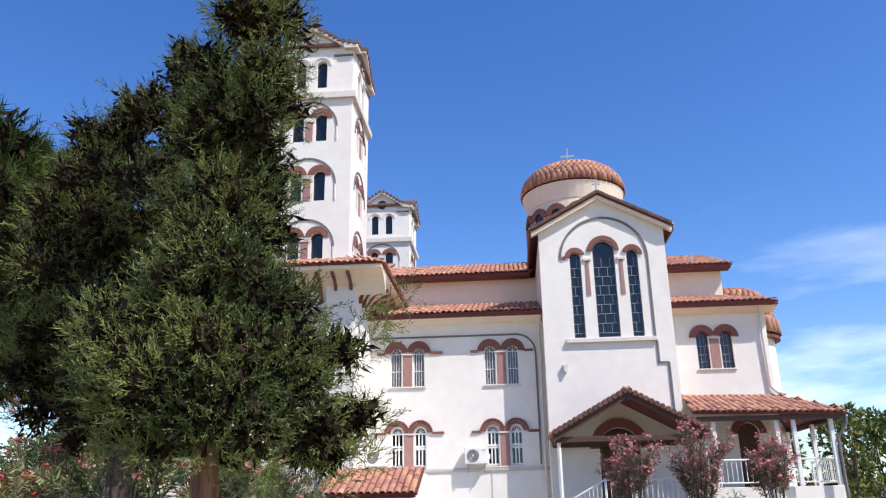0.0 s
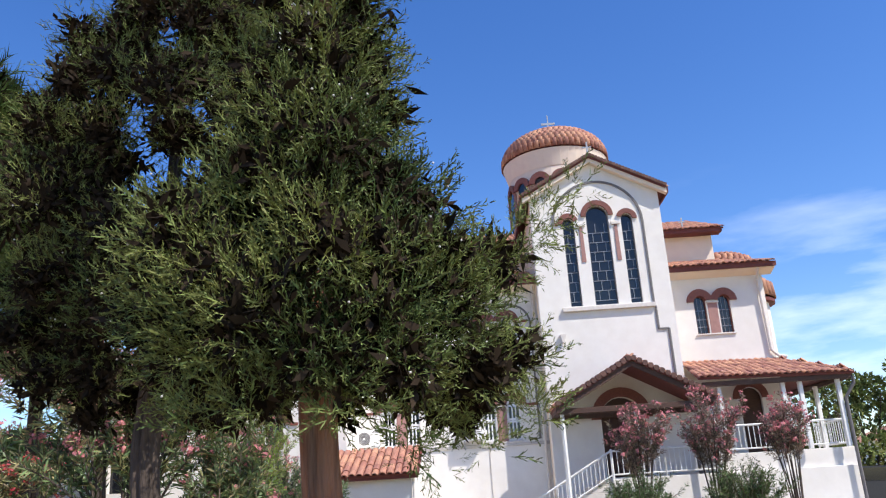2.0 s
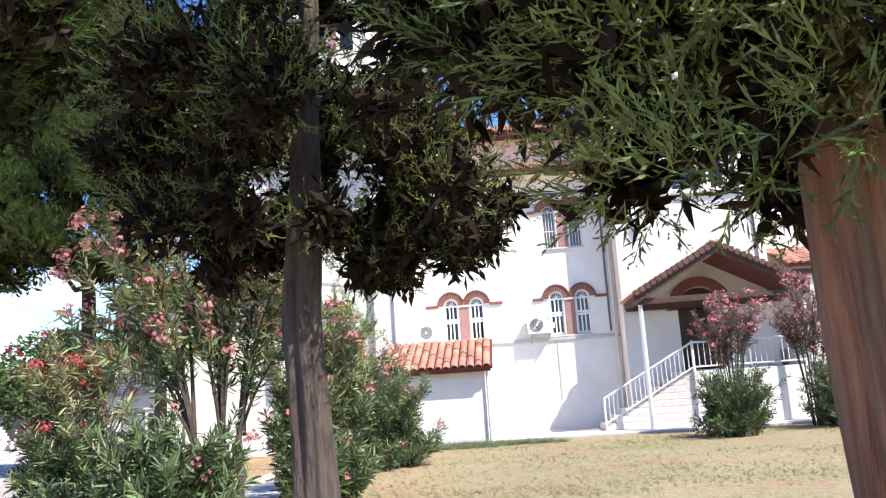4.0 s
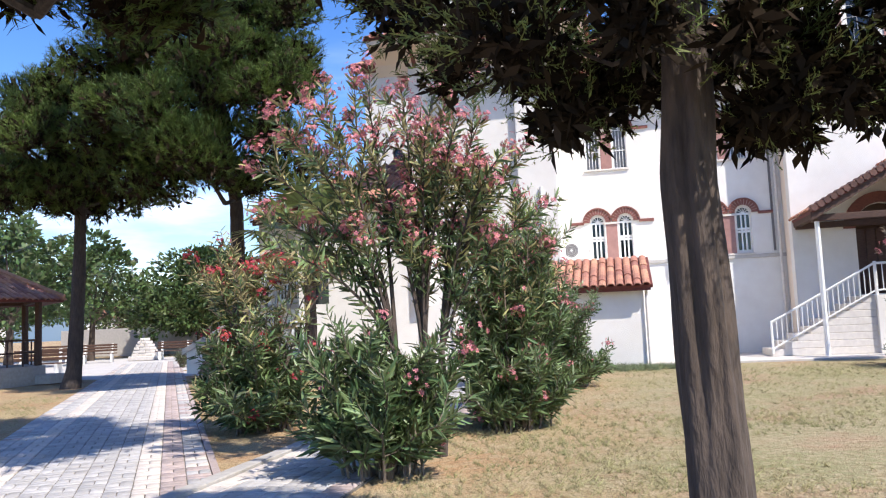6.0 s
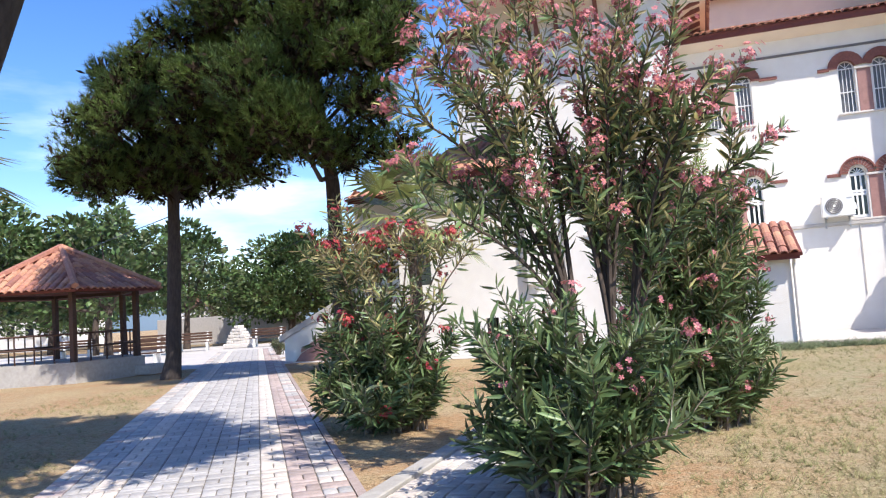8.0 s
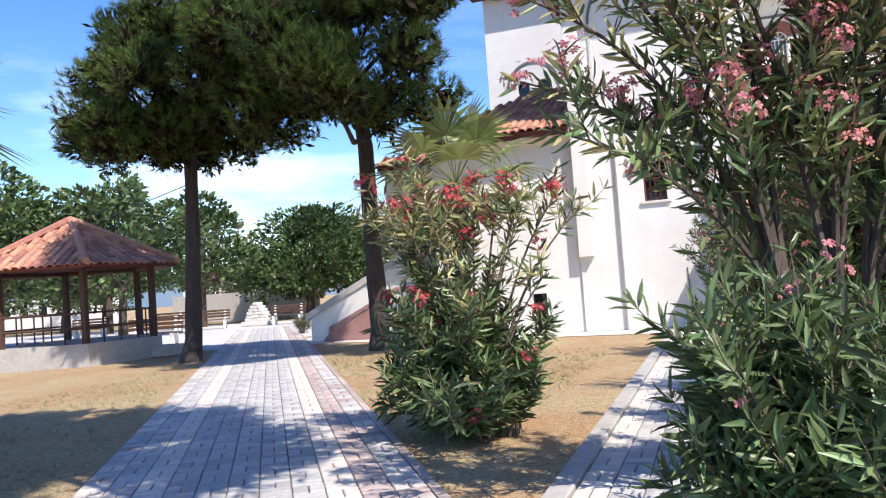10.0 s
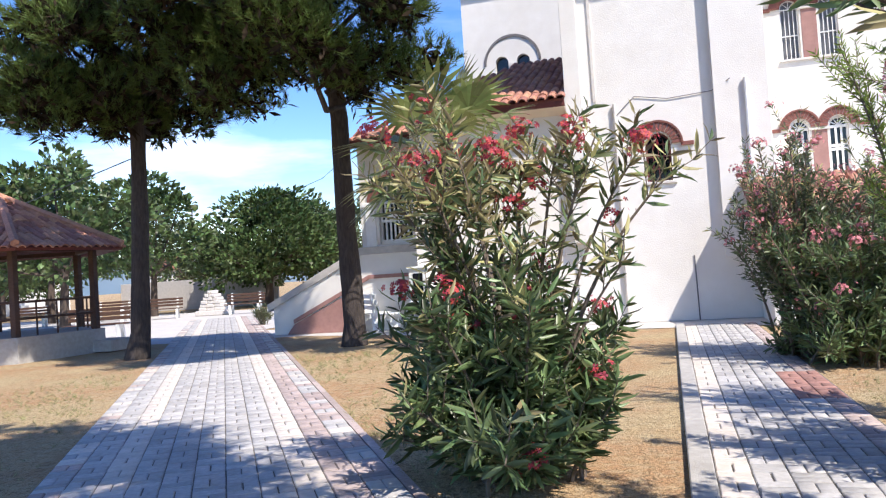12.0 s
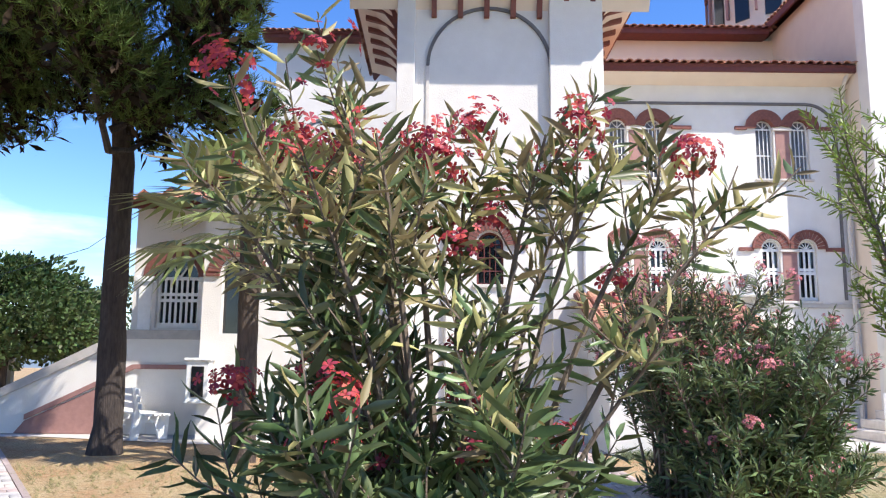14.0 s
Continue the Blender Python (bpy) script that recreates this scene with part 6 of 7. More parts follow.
top2 = [(0.0, 0.0, -0.78, -0.1, 2.1, 0.1, 0.6, 0.66), (0.0, 0.0, -0.58, 0.1, 2.4, 0.1, 0.7, 0.64), (0.05, 0.0, -0.35, 0.0, 2.45, 0.1, 0.7, 0.64), (0.05, 0.0, -0.12, 0.1, 2.4, 0.1, 0.7, 0.64), (0.0, 0.0, -0.6, -0.3, 2.2, 0.1, 0.7, 0.66),
        (0.0, 0.0, -0.4, -0.35, 2.05, 0.1, 0.6, 0.64), (0.0, 0.0, -0.68, 0.15, 1.85, 0.12, 0.8, 0.55), (0.0, 0.0, -0.3, 0.3, 2.2, 0.1, 0.8, 0.6), (0.05, 0.0, 0.1, 0.15, 2.1, 0.1, 0.6, 0.66), (0.0, 0.0, -0.2, -0.3, 2.25, 0.1, 0.6, 0.66), (0.1, 0.05, 0.40, 0.0, 2.35, 0.12, 0.5, 0.74), (0.12, 0.0, 0.62, -0.1, 2.28, 0.1, 0.5, 0.76),
        (0.15, 0.0, 0.85, 0.0, 2.15, 0.12, 0.3, 0.78), (0.15, 0.0, 1.1, -0.1, 2.05, 0.15, 0.2, 0.82), (0.12, 0.0, 0.78, -0.1, 1.5, 0.05, 0.3, 0.8), (0.1, 0.0, 0.5, 0.3, 2.1, 0.1, 0.4, 0.76)]
top2 = [s[:4] + (s[4] * 0.91,) + s[5:] for s in top2]
leafy_shrub("oleander", (-9.78, 13.0), low2 + top2, 61, "oleander with red blossoms and long fresh leaves beside the path", LEAF_OLEANDER, PETAL, (0.11, 0.20), 0.046, 0.18, 0.10, LEAF_DRY, 0.42,
            widen=1.3, category="oleander", group="oleanders on the lawn", blossoms=30, petal=0.024, twig_len=0.75)
leafy_shrub("oleander", (-6.65, 18.2), stem_fan(9, 42, 0.55, 1.15, (1.1, 2.0), 1.0) + stem_fan(10, 24, 0.6, 1.2, (0.35, 1.0), 1.0) + stem_fan(14, 30, 0.9, 1.22, (0.1, 0.5), 1.0), 67, "round dark green oleander with fading pink blossoms",
            LEAF_OLEANDER, PETAL_PINK, (0.10, 0.16), 0.042, 0.06, 0.08, category="oleander", group="oleanders on the lawn", far=True)
leafy_shrub("oleander", (-7.2, 18.7), stem_fan(12, 26, 0.3, 1.0, (1.75, 2.75), 0.9) + stem_fan(13, 14, 0.4, 1.1, (1.1, 1.7), 0.9), 69, "grey-green oleander with faded pink blossoms", LEAF_GREYGREEN, PETAL_PINK, (0.09, 0.14), 0.042, 0.3, 0.3,
            LEAF_DRY, 0.15, category="oleander", group="oleanders on the lawn", far=True)
# shrubs in front of the porch
for i, (x, y, r, h) in enumerate(((1.25, 22.6, 0.85, 3.3), (3.1, 22.6, 0.85, 3.35), (5.1, 22.6, 0.75, 3.0))):
    leafy_shrub("plum_shrub", (x, y), stem_fan(20 + i, 11, 0.12, r, (h * 0.66, h), 1.0, bend=(0.05, 0.2)), 71 + i, "reddish-leaved flowering shrub before the porch", LEAF_PLUM, PETAL_PINK, (0.10, 0.17), 0.05, 0.55, 0.5,
                group="shrubs before the porch", blossoms=9, petal=0.035, bark=BARK_GREY, far=True, twigs=8, twig_len=0.9)
for i, (x, y, r, h) in enumerate(((0.75, 20.9, 1.05, 1.5), (3.6, 21.9, 1.1, 1.6))):
    leafy_shrub("shrub", (x, y), stem_fan(30 + i, 36, 0.5, r, (h * 0.5, h), 1.0) + stem_fan(40 + i, 24, 0.6, r, (0.1, 0.6), 1.0), 81 + i, "dark green rounded shrub before the porch", LEAF_BROAD, PETAL, (0.09, 0.15), 0.045, 0.03, 0.0,
                group="shrubs before the porch", far=True)


# palms
def palm(base, height, crown_r, seed, label, n=22, trunk_r=0.14):
    rng = np.random.default_rng(seed)
    tree = thing("fan_palm", (base[0], base[1], 0), label, "palm", "fan palms")
    part("trunk", wobbly_trunk([(0, 0, -0.05), (0, 0, height * 0.5), (0, 0, height)], [trunk_r * 1.2, trunk_r, trunk_r * 1.1], random.Random(seed), 14, 0.2), BARK_GREY, tree, "", True)
    for k in range(n):
        a = 2.4 * k
        el = math.radians(70 - 105 * k / n)
        d = Vector((math.cos(a) * math.cos(el), math.sin(a) * math.cos(el), math.sin(el)))
        hub = Vector((0, 0, height)) + d * crown_r * 0.55 + Vector((0, 0, -0.12 * (k / n)))
        side = d.cross(Vector((0, 0, 1))).normalized()
        if side.length < 0.1:
            side = Vector((1, 0, 0))
        up = side.cross(d)
        bm = tube([Vector((0, 0, height)), hub], [0.018, 0.01], 4)
        for s in range(17):
            b = math.radians(-105 + 210 * s / 16)
            t = d * math.cos(b) + side * math.sin(b)
            l = crown_r * 0.55 * (0.75 + 0.25 * math.cos(b))
            tip = hub + t * l + Vector((0, 0, -0.18 * l))
            w = t.cross(up).normalized() * l * 0.055
            mid = hub + t * l * 0.5 + up * 0.03
            vs = [bm.verts.new(p) for p in (hub, mid + w, mid - w, tip)]
            bm.faces.new((vs[0], vs[1], vs[2]))
            bm.faces.new((vs[1], vs[3], vs[2]))
        part("frond", bm, LEAF_PALM, tree)
    return tree


palm((-12.5, 21.5), 3.3, 1.9, 91, "fan palm with fraying yellow-green fronds by the narthex")
palm((-15.6, 11.9), 3.3, 1.5, 93, "fan palm at the edge of the forecourt lawn")


# broad-leaved trees beyond the forecourt
def broad_tree(base, height, radius, seed, label, mat=LEAF_BROAD, trunk_h=1.8, r=0.16, n_clumps=36, per=50, leaf=(0.22, 0.38), forks=3):
    rng = np.random.default_rng(seed)
    tree = thing("broadleaf_tree", (base[0], base[1], 0), label, "tree", "trees round the forecourt")
    part("trunk", wobbly_trunk([(0, 0, -0.05), (0.05, 0, trunk_h * 0.5), (0.1, 0.05, trunk_h)], [r * 1.3, r, r * 0.85], random.Random(seed), 12, 0.12), BARK_GREY, tree, "", True)
    B = dome_clumps(rng, n_clumps, radius, trunk_h, height, (radius * 0.22, radius * 0.36), 0.4)
    for path in limb_paths(B, lambda z: (0.1, 0.05, trunk_h * 0.95), rng, 14):
        part("limb", tube(path, [r * 0.5, r * 0.3, 0.02], 6), BARK_GREY, tree)
    P, D, S = boughs_to_sprays(B, per * (radius * 0.3 / 0.4) ** -0.7, rng, (0, 0), 0.2, leaf)
    V, F = scatter(FAR_LEAF_V * np.array([3.2, 1, 2]), FAR_LEAF_F, P, frames_along(D, rng), S)
    tagged(np_object("crown", V, F, mat, tree), kind="stuff")
    return tree


broad_tree((-30.2, 47.5), 5.6, 4.1, 101, "spreading tree with a forked dark trunk", r=0.22, trunk_h=1.7, n_clumps=70)
broad_tree((-33.0, 61.0), 6.4, 3.2, 102, "grey-green tree beyond the forecourt", LEAF_GREYGREEN)
broad_tree((-28.5, 58.0), 6.3, 2.8, 103, "grey-green tree behind the outer porch", LEAF_GREYGREEN)
broad_tree((-33.6, 42.0), 6.6, 2.7, 104, "slender leafy tree by the benches", trunk_h=2.2)
broad_tree((-31.0, 33.0), 6.4, 2.9, 105, "leafy tree behind the pavilion", trunk_h=2.2)
broad_tree((-38.0, 40.0), 7.2, 3.2, 106, "tall leafy tree behind the pavilion", trunk_h=2.4)
broad_tree((-35.5, 30.5), 7.0, 3.0, 107, "leafy tree beyond the pavilion", trunk_h=2.2)
broad_tree((-44.0, 60.0), 6.0, 3.2, 108, "distant leafy tree beyond the forecourt", LEAF_GREYGREEN)
broad_tree((-52.0, 55.0), 6.5, 3.6, 109, "distant leafy tree beyond the forecourt", LEAF_BROAD)
for i, (x, y, h, r) in enumerate(((15.5, 44, 6.2, 2.2), (18.5, 47, 6.0, 2.6), (22.0, 46, 7.5, 2.6), (13.0, 50, 6.5, 2.4), (27, 49, 6, 3.0))):
    broad_tree((x, y), h, r, 120 + i, "dark conifer-like tree beyond the church", LEAF_JUNIPER, trunk_h=0.8)
for i, (x, y, h, r) in enumerate(((-24.5, 62, 6.0, 3.0), (-20.0, 66, 6.5, 3.4), (-47, 46, 6.5, 3.2), (-56, 48, 7, 3.6), (-60, 38, 7, 3.4))):
    broad_tree((x, y), h, r, 130 + i, "distant leafy tree beyond the forecourt", LEAF_GREYGREEN if i % 2 else LEAF_BROAD)
for i, (x, y) in enumerate(((-21.16, 30.41), (-21.67, 32.93), (-17.33, 29.70))):
    leafy_shrub("small_shrub", (x, y), stem_fan(140 + i, 12, 0.12, 0.3, (0.25, 0.5), 1.0), 150 + i, "small clipped shrub by the steps", LEAF_GREYGREEN, PETAL, (0.05, 0.09), 0.03, 0.05, 0.0, group="small shrubs by the steps", far=True)


# ---- pavilion ----
def pavilion(cx, cy, r, turn):
    hut = thing("pavilion", (cx, cy, 0), "six-sided timber pavilion with a terracotta roof on a stone base", "pavilion")
    def ring(rr, z):
        return [(rr * math.cos(turn + math.pi / 3 * k), rr * math.sin(turn + math.pi / 3 * k), z) for k in range(6)]
    bm = bmesh.new()
    lo, hi = [bm.verts.new(p) for p in ring(r, -0.02)], [bm.verts.new(p) for p in ring(r, 0.52)]
    bm.faces.new(hi)
    for k in range(6):
        bm.faces.new((lo[k], lo[(k + 1) % 6], hi[(k + 1) % 6], hi[k]))
    part("base", bm, CONCRETE, hut, "grey stone-faced base")
    posts = ring(r - 0.2, 0.5)
    for k, p in enumerate(posts):
        part("post", box(p[0] - 0.07, p[0] + 0.07, p[1] - 0.07, p[1] + 0.07, 0.5, 2.4, 0.01), TIMBER, hut)
        q = posts[(k + 1) % 6]
        part("beam", tube([(p[0], p[1], 2.36), (q[0], q[1], 2.36)], 0.07, 4), TIMBER, hut)
        if k != 1:
            for z in (1.25, 0.9):
                part("rail", tube([(p[0], p[1], z), (q[0], q[1], z)], 0.028, 5), TIMBER, hut)
            for s in (0.25, 0.5, 0.75):
                part("baluster", tube([(p[0] + (q[0] - p[0]) * s, p[1] + (q[1] - p[1]) * s, 0.5), (p[0] + (q[0] - p[0]) * s, p[1] + (q[1] - p[1]) * s, 1.25)], 0.02, 4), TIMBER, hut)
    eave = [(cx + x, cy + y, z) for x, y, z in ring(r + 0.5, 2.36)]
    top = (cx, cy, 3.58)
    for k in range(6):
        roof_face(hut, eave[k], eave[(k + 1) % 6], top, top, 3, name="roof", step=0.2, row=0.34)
        part("hip_tile", tube([(eave[k][0] - cx, eave[k][1] - cy, 2.44), (0, 0, 3.7)], 0.09, 6), TILE, hut)
    part("step", box(1.6, 2.5, 0.4, 1.3, 0, 0.26, 0.01), CONCRETE, hut)
    return hut


pavilion(-23.45, 22.7, 2.2, 0.35)


# ---- forecourt furniture and distance ----
def bench(x, y, turn, label, slat=TIMBER, legs=WHITE):
    b = thing("bench", (x, y, 0), label, "bench", "benches round the forecourt")
    b.rotation_euler = (0, 0, turn)
    for k in range(3):
        part("seat_slat", box(-0.85, 0.85, -0.22 + 0.16 * k, -0.09 + 0.16 * k, 0.42, 0.46, 0.006), slat, b)
    for k in range(3):
        part("back_slat", box(-0.85, 0.85, 0.27 + 0.03 * k, 0.30 + 0.03 * k, 0.54 + 0.13 * k, 0.64 + 0.13 * k, 0.006), slat, b)
    for s in (-0.62, 0.62):
        part("leg", prism([(-0.24, 0), (-0.10, 0), (0.0, 0.3), (0.2, 0.3), (0.28, 0), (0.4, 0), (0.36, 0.5), (0.42, 0.92), (0.35, 0.92), (0.26, 0.46), (-0.26, 0.42)], [], 0.09, lambda u, v, d, s=s: (s - 0.045 + d, u, v)), legs, b, "white cast leg")
    return b


bench(-15.25, 25.2, 2.2, "white-framed bench by the church wall", WHITE)
for x, y, a in ((-33.4, 38.8, 0.5), (-30.4, 38.2, 0.5), (-26.9, 39.2, 0.3), (-36.0, 36.5, 0.5), (-24.4, 26.8, 0.4)):
    bench(x, y, a, "dark slatted bench on white legs")

cabinet = thing("notice_cabinet", (-14.08, 24.6, 0.7), "white wall cabinet with a dark glass front", "notice board")
part("casing", box(-0.2, 0.2, -0.14, 0.14, 0, 0.7, 0.01), WHITE, cabinet)
part("pane", box(-0.1, 0.12, -0.155, -0.142, 0.06, 0.6), GLASS, cabinet)
part("top", box(-0.24, 0.24, -0.18, 0.14, 0.7, 0.75, 0.01), WHITE, cabinet)
part("bottom", box(-0.23, 0.23, -0.17, 0.14, -0.05, 0.0, 0.01), WHITE, cabinet)

shrine = thing("stone_fountain", (-28.6, 39.4, 0), "small grey stone fountain with a pointed top", "fountain")
part("base", box(-0.72, 0.72, -0.4, 0.4, 0, 0.22, 0.03), SILL, shrine)
for k in range(6):
    for j in range(3):
        w_ = 0.60 - 0.085 * k * (0.5 + 0.12 * k)
        x_ = -w_ + 2 * w_ * j / 3
        part("stone", box(x_ + 0.008, x_ + 2 * w_ / 3 - 0.008, -0.28 + 0.02 * ((j + k) % 2), 0.28, 0.22 + 0.15 * k, 0.36 + 0.15 * k, 0.02), SILL, shrine)
bin_ = thing("plastic_bin", (-62.3, 80.6, 0), "pale blue plastic bin beyond the trees", "bin")
part("body", prism([(-0.45, 0), (0.45, 0), (0.55, 1.7), (-0.55, 1.7)], [], 1.0, lambda u, v, d: (u, d - 0.5, v)), material("blue_plastic", (0.10, 0.36, 0.55), None, 0.5, 6), bin_)
part("lid", box(-0.62, 0.62, -0.57, 0.57, 1.7, 1.85, 0.03), material("blue_lid", (0.08, 0.30, 0.48), None, 0.5, 6), bin_)

far_wall = tagged(mesh_object("wall_boundary", box(-41, -30.5, 49.0, 49.3, 0, 1.75, 0.01), GREY_BAND), "grey boundary wall", "wall", kind="structure")


def far_house(x, y, w, d, h, label, roof=TILE, wall=WHITE):
    hs = thing("house", (x, y, 0), label, "house", "houses beyond the forecourt")
    part("wall", box(-w / 2, w / 2, -d / 2, d / 2, 0, h), wall, hs)
    part("roof", prism([(-w / 2 - 0.3, h), (w / 2 + 0.3, h), (0, h + w * 0.16)], [], d + 0.5, lambda u, v, dd: (u, dd - d / 2 - 0.25, v)), roof, hs)
    for k in range(int(w / 2)):
        win = part("window", box(-w / 2 + 0.6 + 2 * k, -w / 2 + 1.5 + 2 * k, -d / 2 - 0.03, -d / 2 + 0.05, h * 0.4, h * 0.75), GLASS, hs)
        part("frame", prism(rect(-w / 2 + 0.52 + 2 * k, -w / 2 + 1.58 + 2 * k, h * 0.38, h * 0.77), [rect(-w / 2 + 0.6 + 2 * k, -w / 2 + 1.5 + 2 * k, h * 0.4, h * 0.75)], 0.06, lambda u, v, dd: (u, -d / 2 - 0.05 + dd, v)), WHITE, win)


far_house(-25.5, 68.0, 8, 6, 2.8, "white house behind the trees")
far_house(-50.0, 72.0, 10, 7, 3.0, "white house behind the trees")
far_house(-62.0, 60.0, 9, 7, 3.0, "pale house behind the trees")
far_house(-75.0, 52.0, 9, 7, 3.2, "pale house behind the trees")
far_house(30.0, 62.0, 10, 8, 3.2, "white house beyond the church")

lamp = thing("street_lamp", (-36.2, 49.7, 0), "tall twin-headed floodlight mast", "street lamp")
part("pole", tube([(0, 0, 0), (0, 0, 6.1)], [0.08, 0.05], 8), GREY_METAL, lamp)
for s in (-0.25, 0.25):
    part("head", box(s - 0.14, s + 0.14, -0.1, 0.1, 5.95, 6.25, 0.02), IRON, lamp)
part("arm", tube([(-0.3, 0, 6.0), (0.3, 0, 6.0)], 0.03, 6), GREY_METAL, lamp)
cable = thing("power_cable", (-19.0, 21.9, 4.1), "thin black cable strung between the pines and the street", "cable")
part("wire", tube([(0, 0, 0), (-6, 3, -0.35), (-14, 8, -0.1), (-28, 16, 1.2)], 0.012, 4), IRON, cable)
cable = thing("power_cable", (-36.2, 49.8, 5.6), "thin black cable strung from the mast to the church", "cable")
part("wire", tube([(0, 0, 0), (7, -5, -0.4), (14, -12, -0.2), (20, -19, 0.8)], 0.012, 4), IRON, cable)

car = thing("car", (9.9, 29.5, 0), "dark parked car under the porch", "car")
part("body", prism([(-2.0, 0.3), (2.0, 0.3), (2.05, 0.7), (1.2, 0.85), (0.7, 1.38), (-0.9, 1.42), (-1.6, 0.95), (-2.05, 0.85)], [], 1.7, lambda u, v, d: (u, d - 0.85, v)), IRON, car)
part("windscreen", prism([(0.62, 1.33), (1.12, 0.9), (-1.4, 0.98), (-0.85, 1.36)], [], 1.72, lambda u, v, d: (u, d - 0.86, v)), GLASS, car)
for x in (-1.25, 1.3):
    for y in (-0.85, 0.7):
        w = part("wheel", tube([(x, y, 0.31), (x, y + 0.16, 0.31)], 0.31, 18), JOINT, car)
        part("rim", tube([(x, y - 0.01, 0.31), (x, y + 0.17, 0.31)], 0.19, 14), GREY_METAL, w)

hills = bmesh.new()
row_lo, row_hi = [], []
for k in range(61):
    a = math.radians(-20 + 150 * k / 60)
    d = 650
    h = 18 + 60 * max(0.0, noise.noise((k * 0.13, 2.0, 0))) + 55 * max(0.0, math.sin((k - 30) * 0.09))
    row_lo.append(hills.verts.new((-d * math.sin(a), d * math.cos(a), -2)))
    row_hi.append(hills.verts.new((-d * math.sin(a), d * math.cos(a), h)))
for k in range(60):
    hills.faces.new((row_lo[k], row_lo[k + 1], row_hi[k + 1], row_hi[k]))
# the haze of distance is painted in as the hills' blue
tagged(mesh_object("backdrop", hills, material("haze_blue_hills", (0.18, 0.25, 0.33), (0.15, 0.22, 0.28), 1.0, 0.02)), "hills on the horizon with blue haze in their colour", "hills", kind="structure")


# ---- grass tufts and litter ----
def tufts(name, label, boxes, n, height, seed, mat):
    rng = np.random.default_rng(seed)
    V0, F0 = [], []
    for k in range(6):
        finger(V0, F0, (rng.normal() * 0.25, 0, rng.normal() * 0.25), (rng.normal() * 0.6, 1, rng.normal() * 0.6), 0.035, rng)
    P = []
    for x0, x1, y0, y1, share in boxes:
        m = int(n * share)
        P.append(np.stack([rng.uniform(x0, x1, m), rng.uniform(y0, y1, m), np.full(m, -0.02)], 1))
    P = np.concatenate(P)
    rel = (P[:, :2] - np.array([PATH_ORIGIN.x, PATH_ORIGIN.y])) @ np.array([PATH_LEFT.x, PATH_LEFT.y])
    keep = (rel < -0.1) | (rel > PATH_W + 0.1)
    keep &= ~((P[:, 0] > -8.9) & (P[:, 0] < -7.2) & (P[:, 1] > 8) & (P[:, 1] < 23))
    patch = np.array([noise.noise((p[0] * 0.45, p[1] * 0.45, 1.7)) for p in P])
    keep &= patch > rng.uniform(-0.5, 0.35, len(P))
    P = P[keep]
    D = np.stack([rng.normal(size=len(P)) * 0.2, rng.normal(size=len(P)) * 0.2, np.ones(len(P))], 1)
    V, F = scatter(np.array(V0), np.array(F0), P, frames_along(D, rng), rng.uniform(height[0], height[1], len(P)))
    return tagged(np_object(name, V, F, mat), label, "grass", kind="stuff")


tufts("grass", "short sun-dried grass on the lawn", [(-7.2, 3.0, 7, 14, 0.5), (-7.2, 6, 14, 22.5, 0.3), (-18, -9.5, 9, 21, 0.35), (-8.9, -8.7, 9, 21, 0.02)], 21000, (0.03, 0.08), 201, GRASS)
tufts("grass", "longer green grass along the foot of the wall", [(-7.0, -2.8, 22.2, 22.75, 1.0), (-6.5, -4.5, 21.8, 22.6, 0.6)], 900, (0.05, 0.17), 203, LEAF_GREYGREEN)


# ---- pavers ----
def paver_mesh(l, w, mat):
    """One concrete block with worn, chamfered upper edges."""
    me = bpy.data.meshes.new("paver")
    b = 0.006
    V = [(x, y, z) for z, k in ((-0.03, 0.0), (0.0, 0.0), (b, b)) for x, y in ((k, k), (l - k, k), (l - k, w - k), (k, w - k))]
    F = [(8, 9, 10, 11)] + [(r + i, r + (i + 1) % 4, r + 4 + (i + 1) % 4, r + 4 + i) for r in (0, 4) for i in range(4)]
    me.from_pydata(V, [], F)
    me.materials.append(mat)
    return me, np.array(V), np.array(F)


KINDS = {"grey": PAVER_GREY, "rose": PAVER_PINK, "cream": PAVER_CREAM, "red": PAVER_RED}
GAP = 0.009


def lay(origin, u, v, cols, cell, rows, kind_of, near, parent, limit=300):
    """Basket weave: each square cell holds two blocks, along and across by turns. Those in the near stretch are single pieces."""
    rng = random.Random(77)
    up = Vector((0, 0, 1))
    half = cell / 2
    shapes = {(k, way): paver_mesh(*((cell - GAP, half - GAP) if way else (half - GAP, cell - GAP)), m) for k, m in KINDS.items() for way in (0, 1)}
    rest = {key: [] for key in shapes}
    made = 0
    for r in range(rows):
        for c in range(cols):
            way = (r + c) % 2
            for j in range(2):
                along, across = (r * cell, c * cell + j * half) if way else (r * cell + j * half, c * cell)
                key = (kind_of(c, r), way)
                p = origin + u * (along + rng.uniform(-0.002, 0.002)) + v * (across + rng.uniform(-0.002, 0.002)) + up * rng.uniform(-0.001, 0.005)
                if made < limit and near[0] <= along <= near[1]:
                    PIECES.append(("paver", shapes[key][0], parent, p, (u, v, up)))
                    made += 1
                else:
                    rest[key].append(tuple(p))
    R = np.array([[u.x, v.x, 0], [u.y, v.y, 0], [0, 0, 1]])
    for key, ps in rest.items():
        if ps:
            V, F = scatter(shapes[key][1], shapes[key][2], np.array(ps), np.repeat(R[None], len(ps), 0), np.ones(len(ps)))
            tagged(np_object("paver_field", V, F, KINDS[key[0]], parent), kind="stuff")


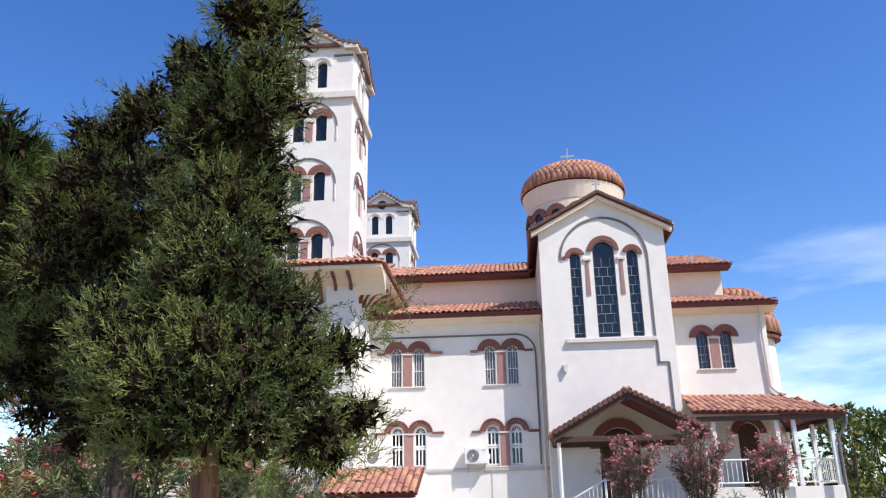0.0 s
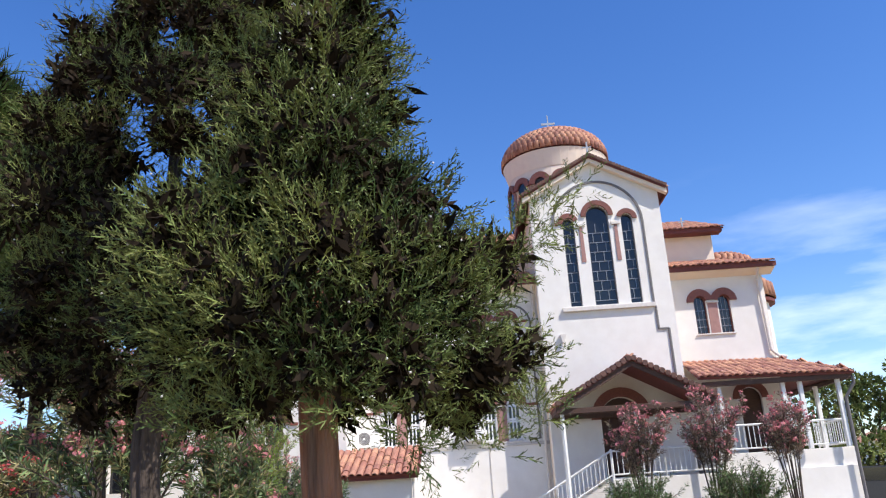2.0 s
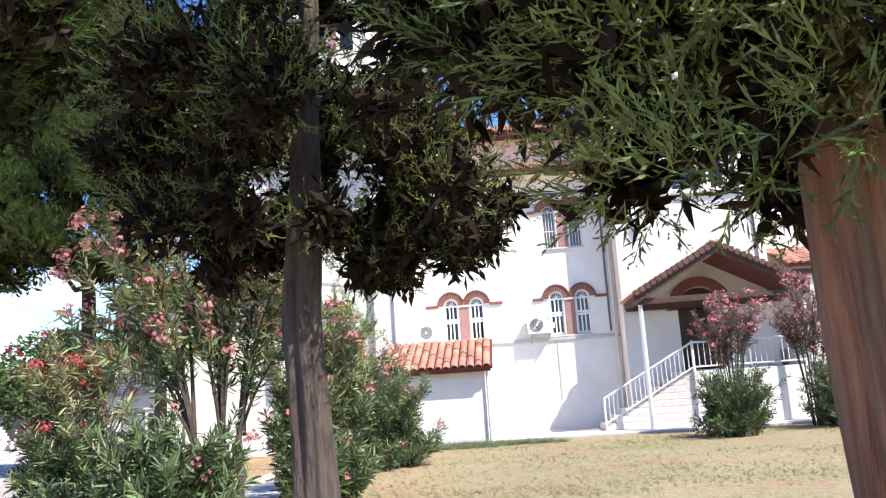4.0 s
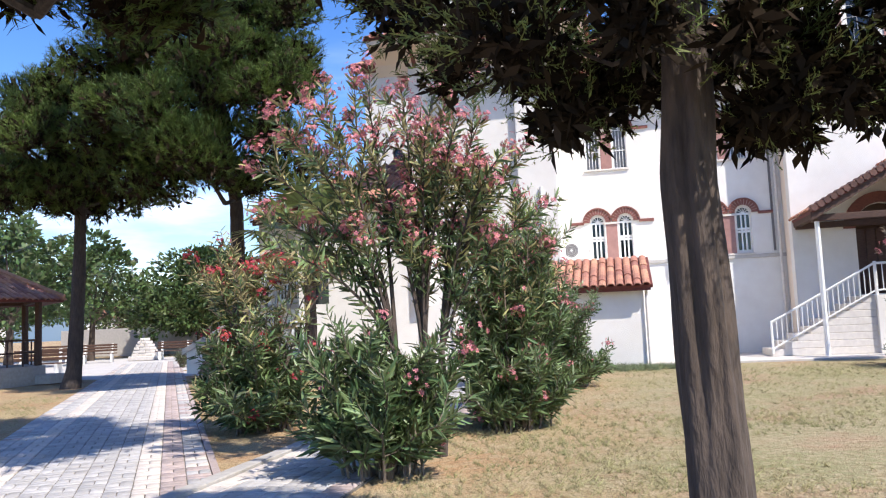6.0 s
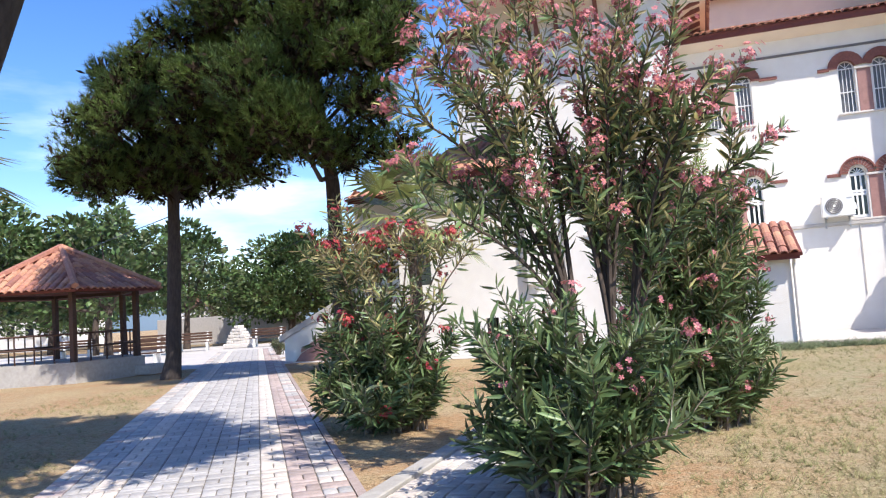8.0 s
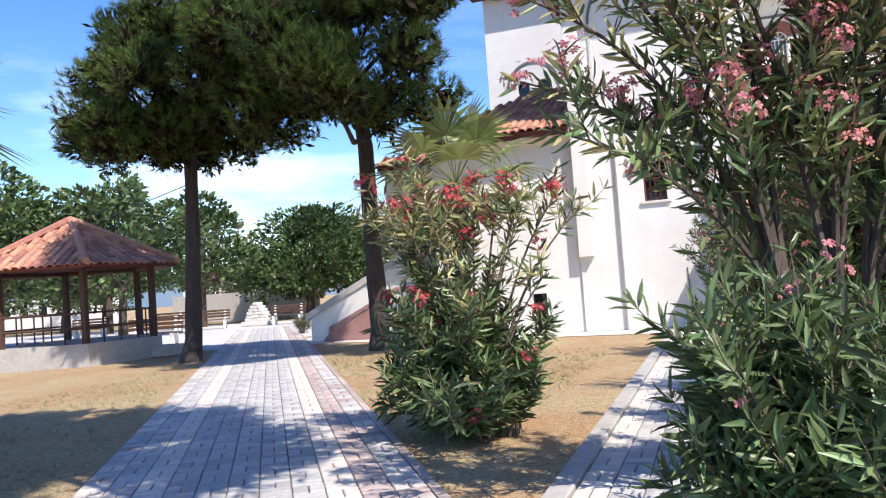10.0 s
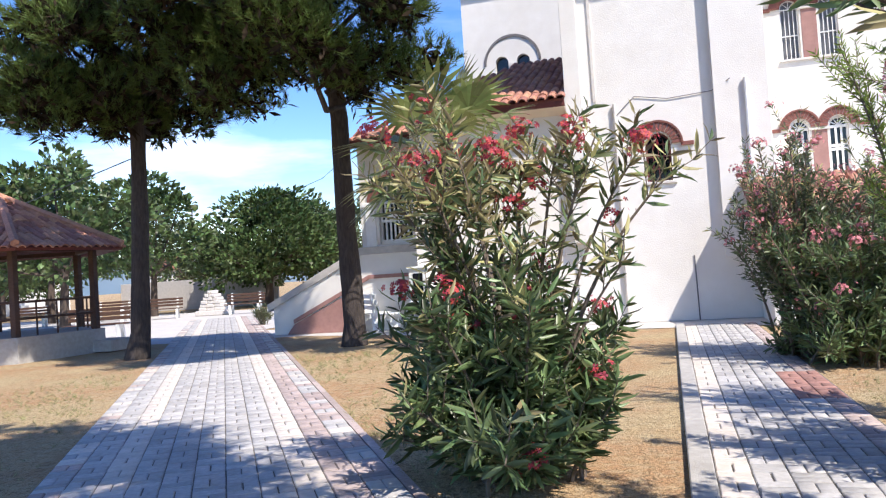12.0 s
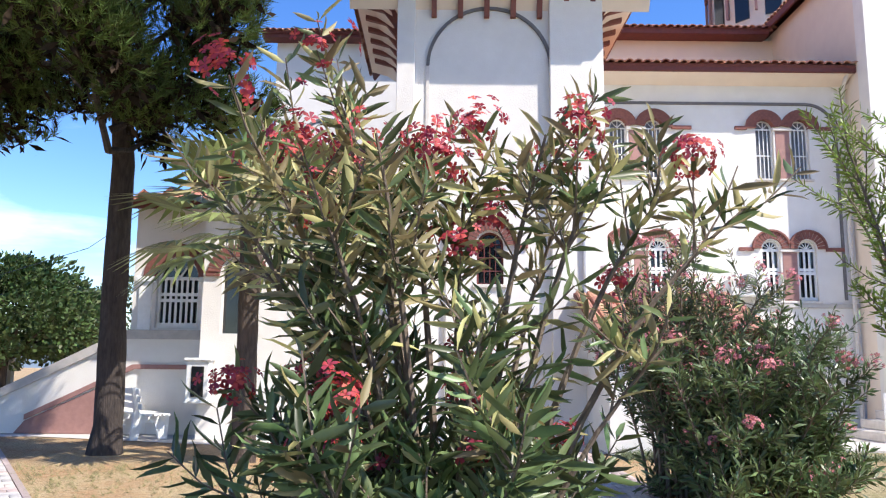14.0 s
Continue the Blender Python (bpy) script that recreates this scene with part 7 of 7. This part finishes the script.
CELL = PATH_W / 11
COLUMN_KIND = ["cream", "rose", "cream", "grey", "grey", "grey", "grey", "grey", "cream", "grey", "cream"]
patch = random.Random(5)
EDGE = {(c, r): patch.choice(("grey", "grey", "rose", "cream")) for c in (0, 10) for r in range(260)}
lay(PATH_ORIGIN - PATH_DIR * 14 - PATH_LEFT * 0.05, PATH_DIR, PATH_LEFT, 11, CELL, int(45 / CELL), lambda c, r: EDGE.get((c, r), COLUMN_KIND[c]), (14.6, 18.0), path_bed)

# side path to the church wall, with a raised kerb
side_path = tagged(mesh_object("path", box(-8.62, -7.36, 8.6, 23.6, -0.05, -0.004), JOINT), "side path of grey pavers with a cream band", "path", kind="structure")
SIDE_KIND = ["cream", "grey", "grey", "grey", "grey", "rose"]
lay(Vector((-8.60, 8.6, 0)), Vector((1, 0, 0)), Vector((0, 1, 0)), int(15 / 0.205), 0.205, 6, lambda c, r: SIDE_KIND[r] if not (r >= 4 and 33 < c < 42) else "red", (-1.0, 2.0), side_path)
for k in range(15):
    kb = tagged(mesh_object("kerb", box(-8.76, -8.61, 8.6 + k, 9.588 + k, -0.05, 0.035, 0.008), CONCRETE), "narrow concrete kerb stone", "kerb", kind="structure")
for k in range(42):
    bm = bmesh.new()
    lo = [bm.verts.new(path_point(-12 + k + a, c, -0.05)) for a, c in ((0, -0.13), (0.99, -0.13), (0.99, -0.06), (0, -0.06))]
    hi = [bm.verts.new((v.co.x, v.co.y, 0.004)) for v in lo]
    bm.faces.new(hi)
    for i in range(4):
        bm.faces.new((lo[i], lo[(i + 1) % 4], hi[(i + 1) % 4], hi[i]))
    tagged(mesh_object("kerb", bm, PAVER_PINK), "flush concrete kerb stone", "kerb", kind="structure")


# ---- pieces of roofs and floors ----
def place_pieces():
    for name, data, parent, p, (u, v, n) in PIECES:
        ob = new(name, data)
        ob.parent = parent
        ob.matrix_basis = Matrix(((u.x, v.x, n.x, p.x), (u.y, v.y, n.y, p.y), (u.z, v.z, n.z, p.z), (0, 0, 0, 1)))


place_pieces()
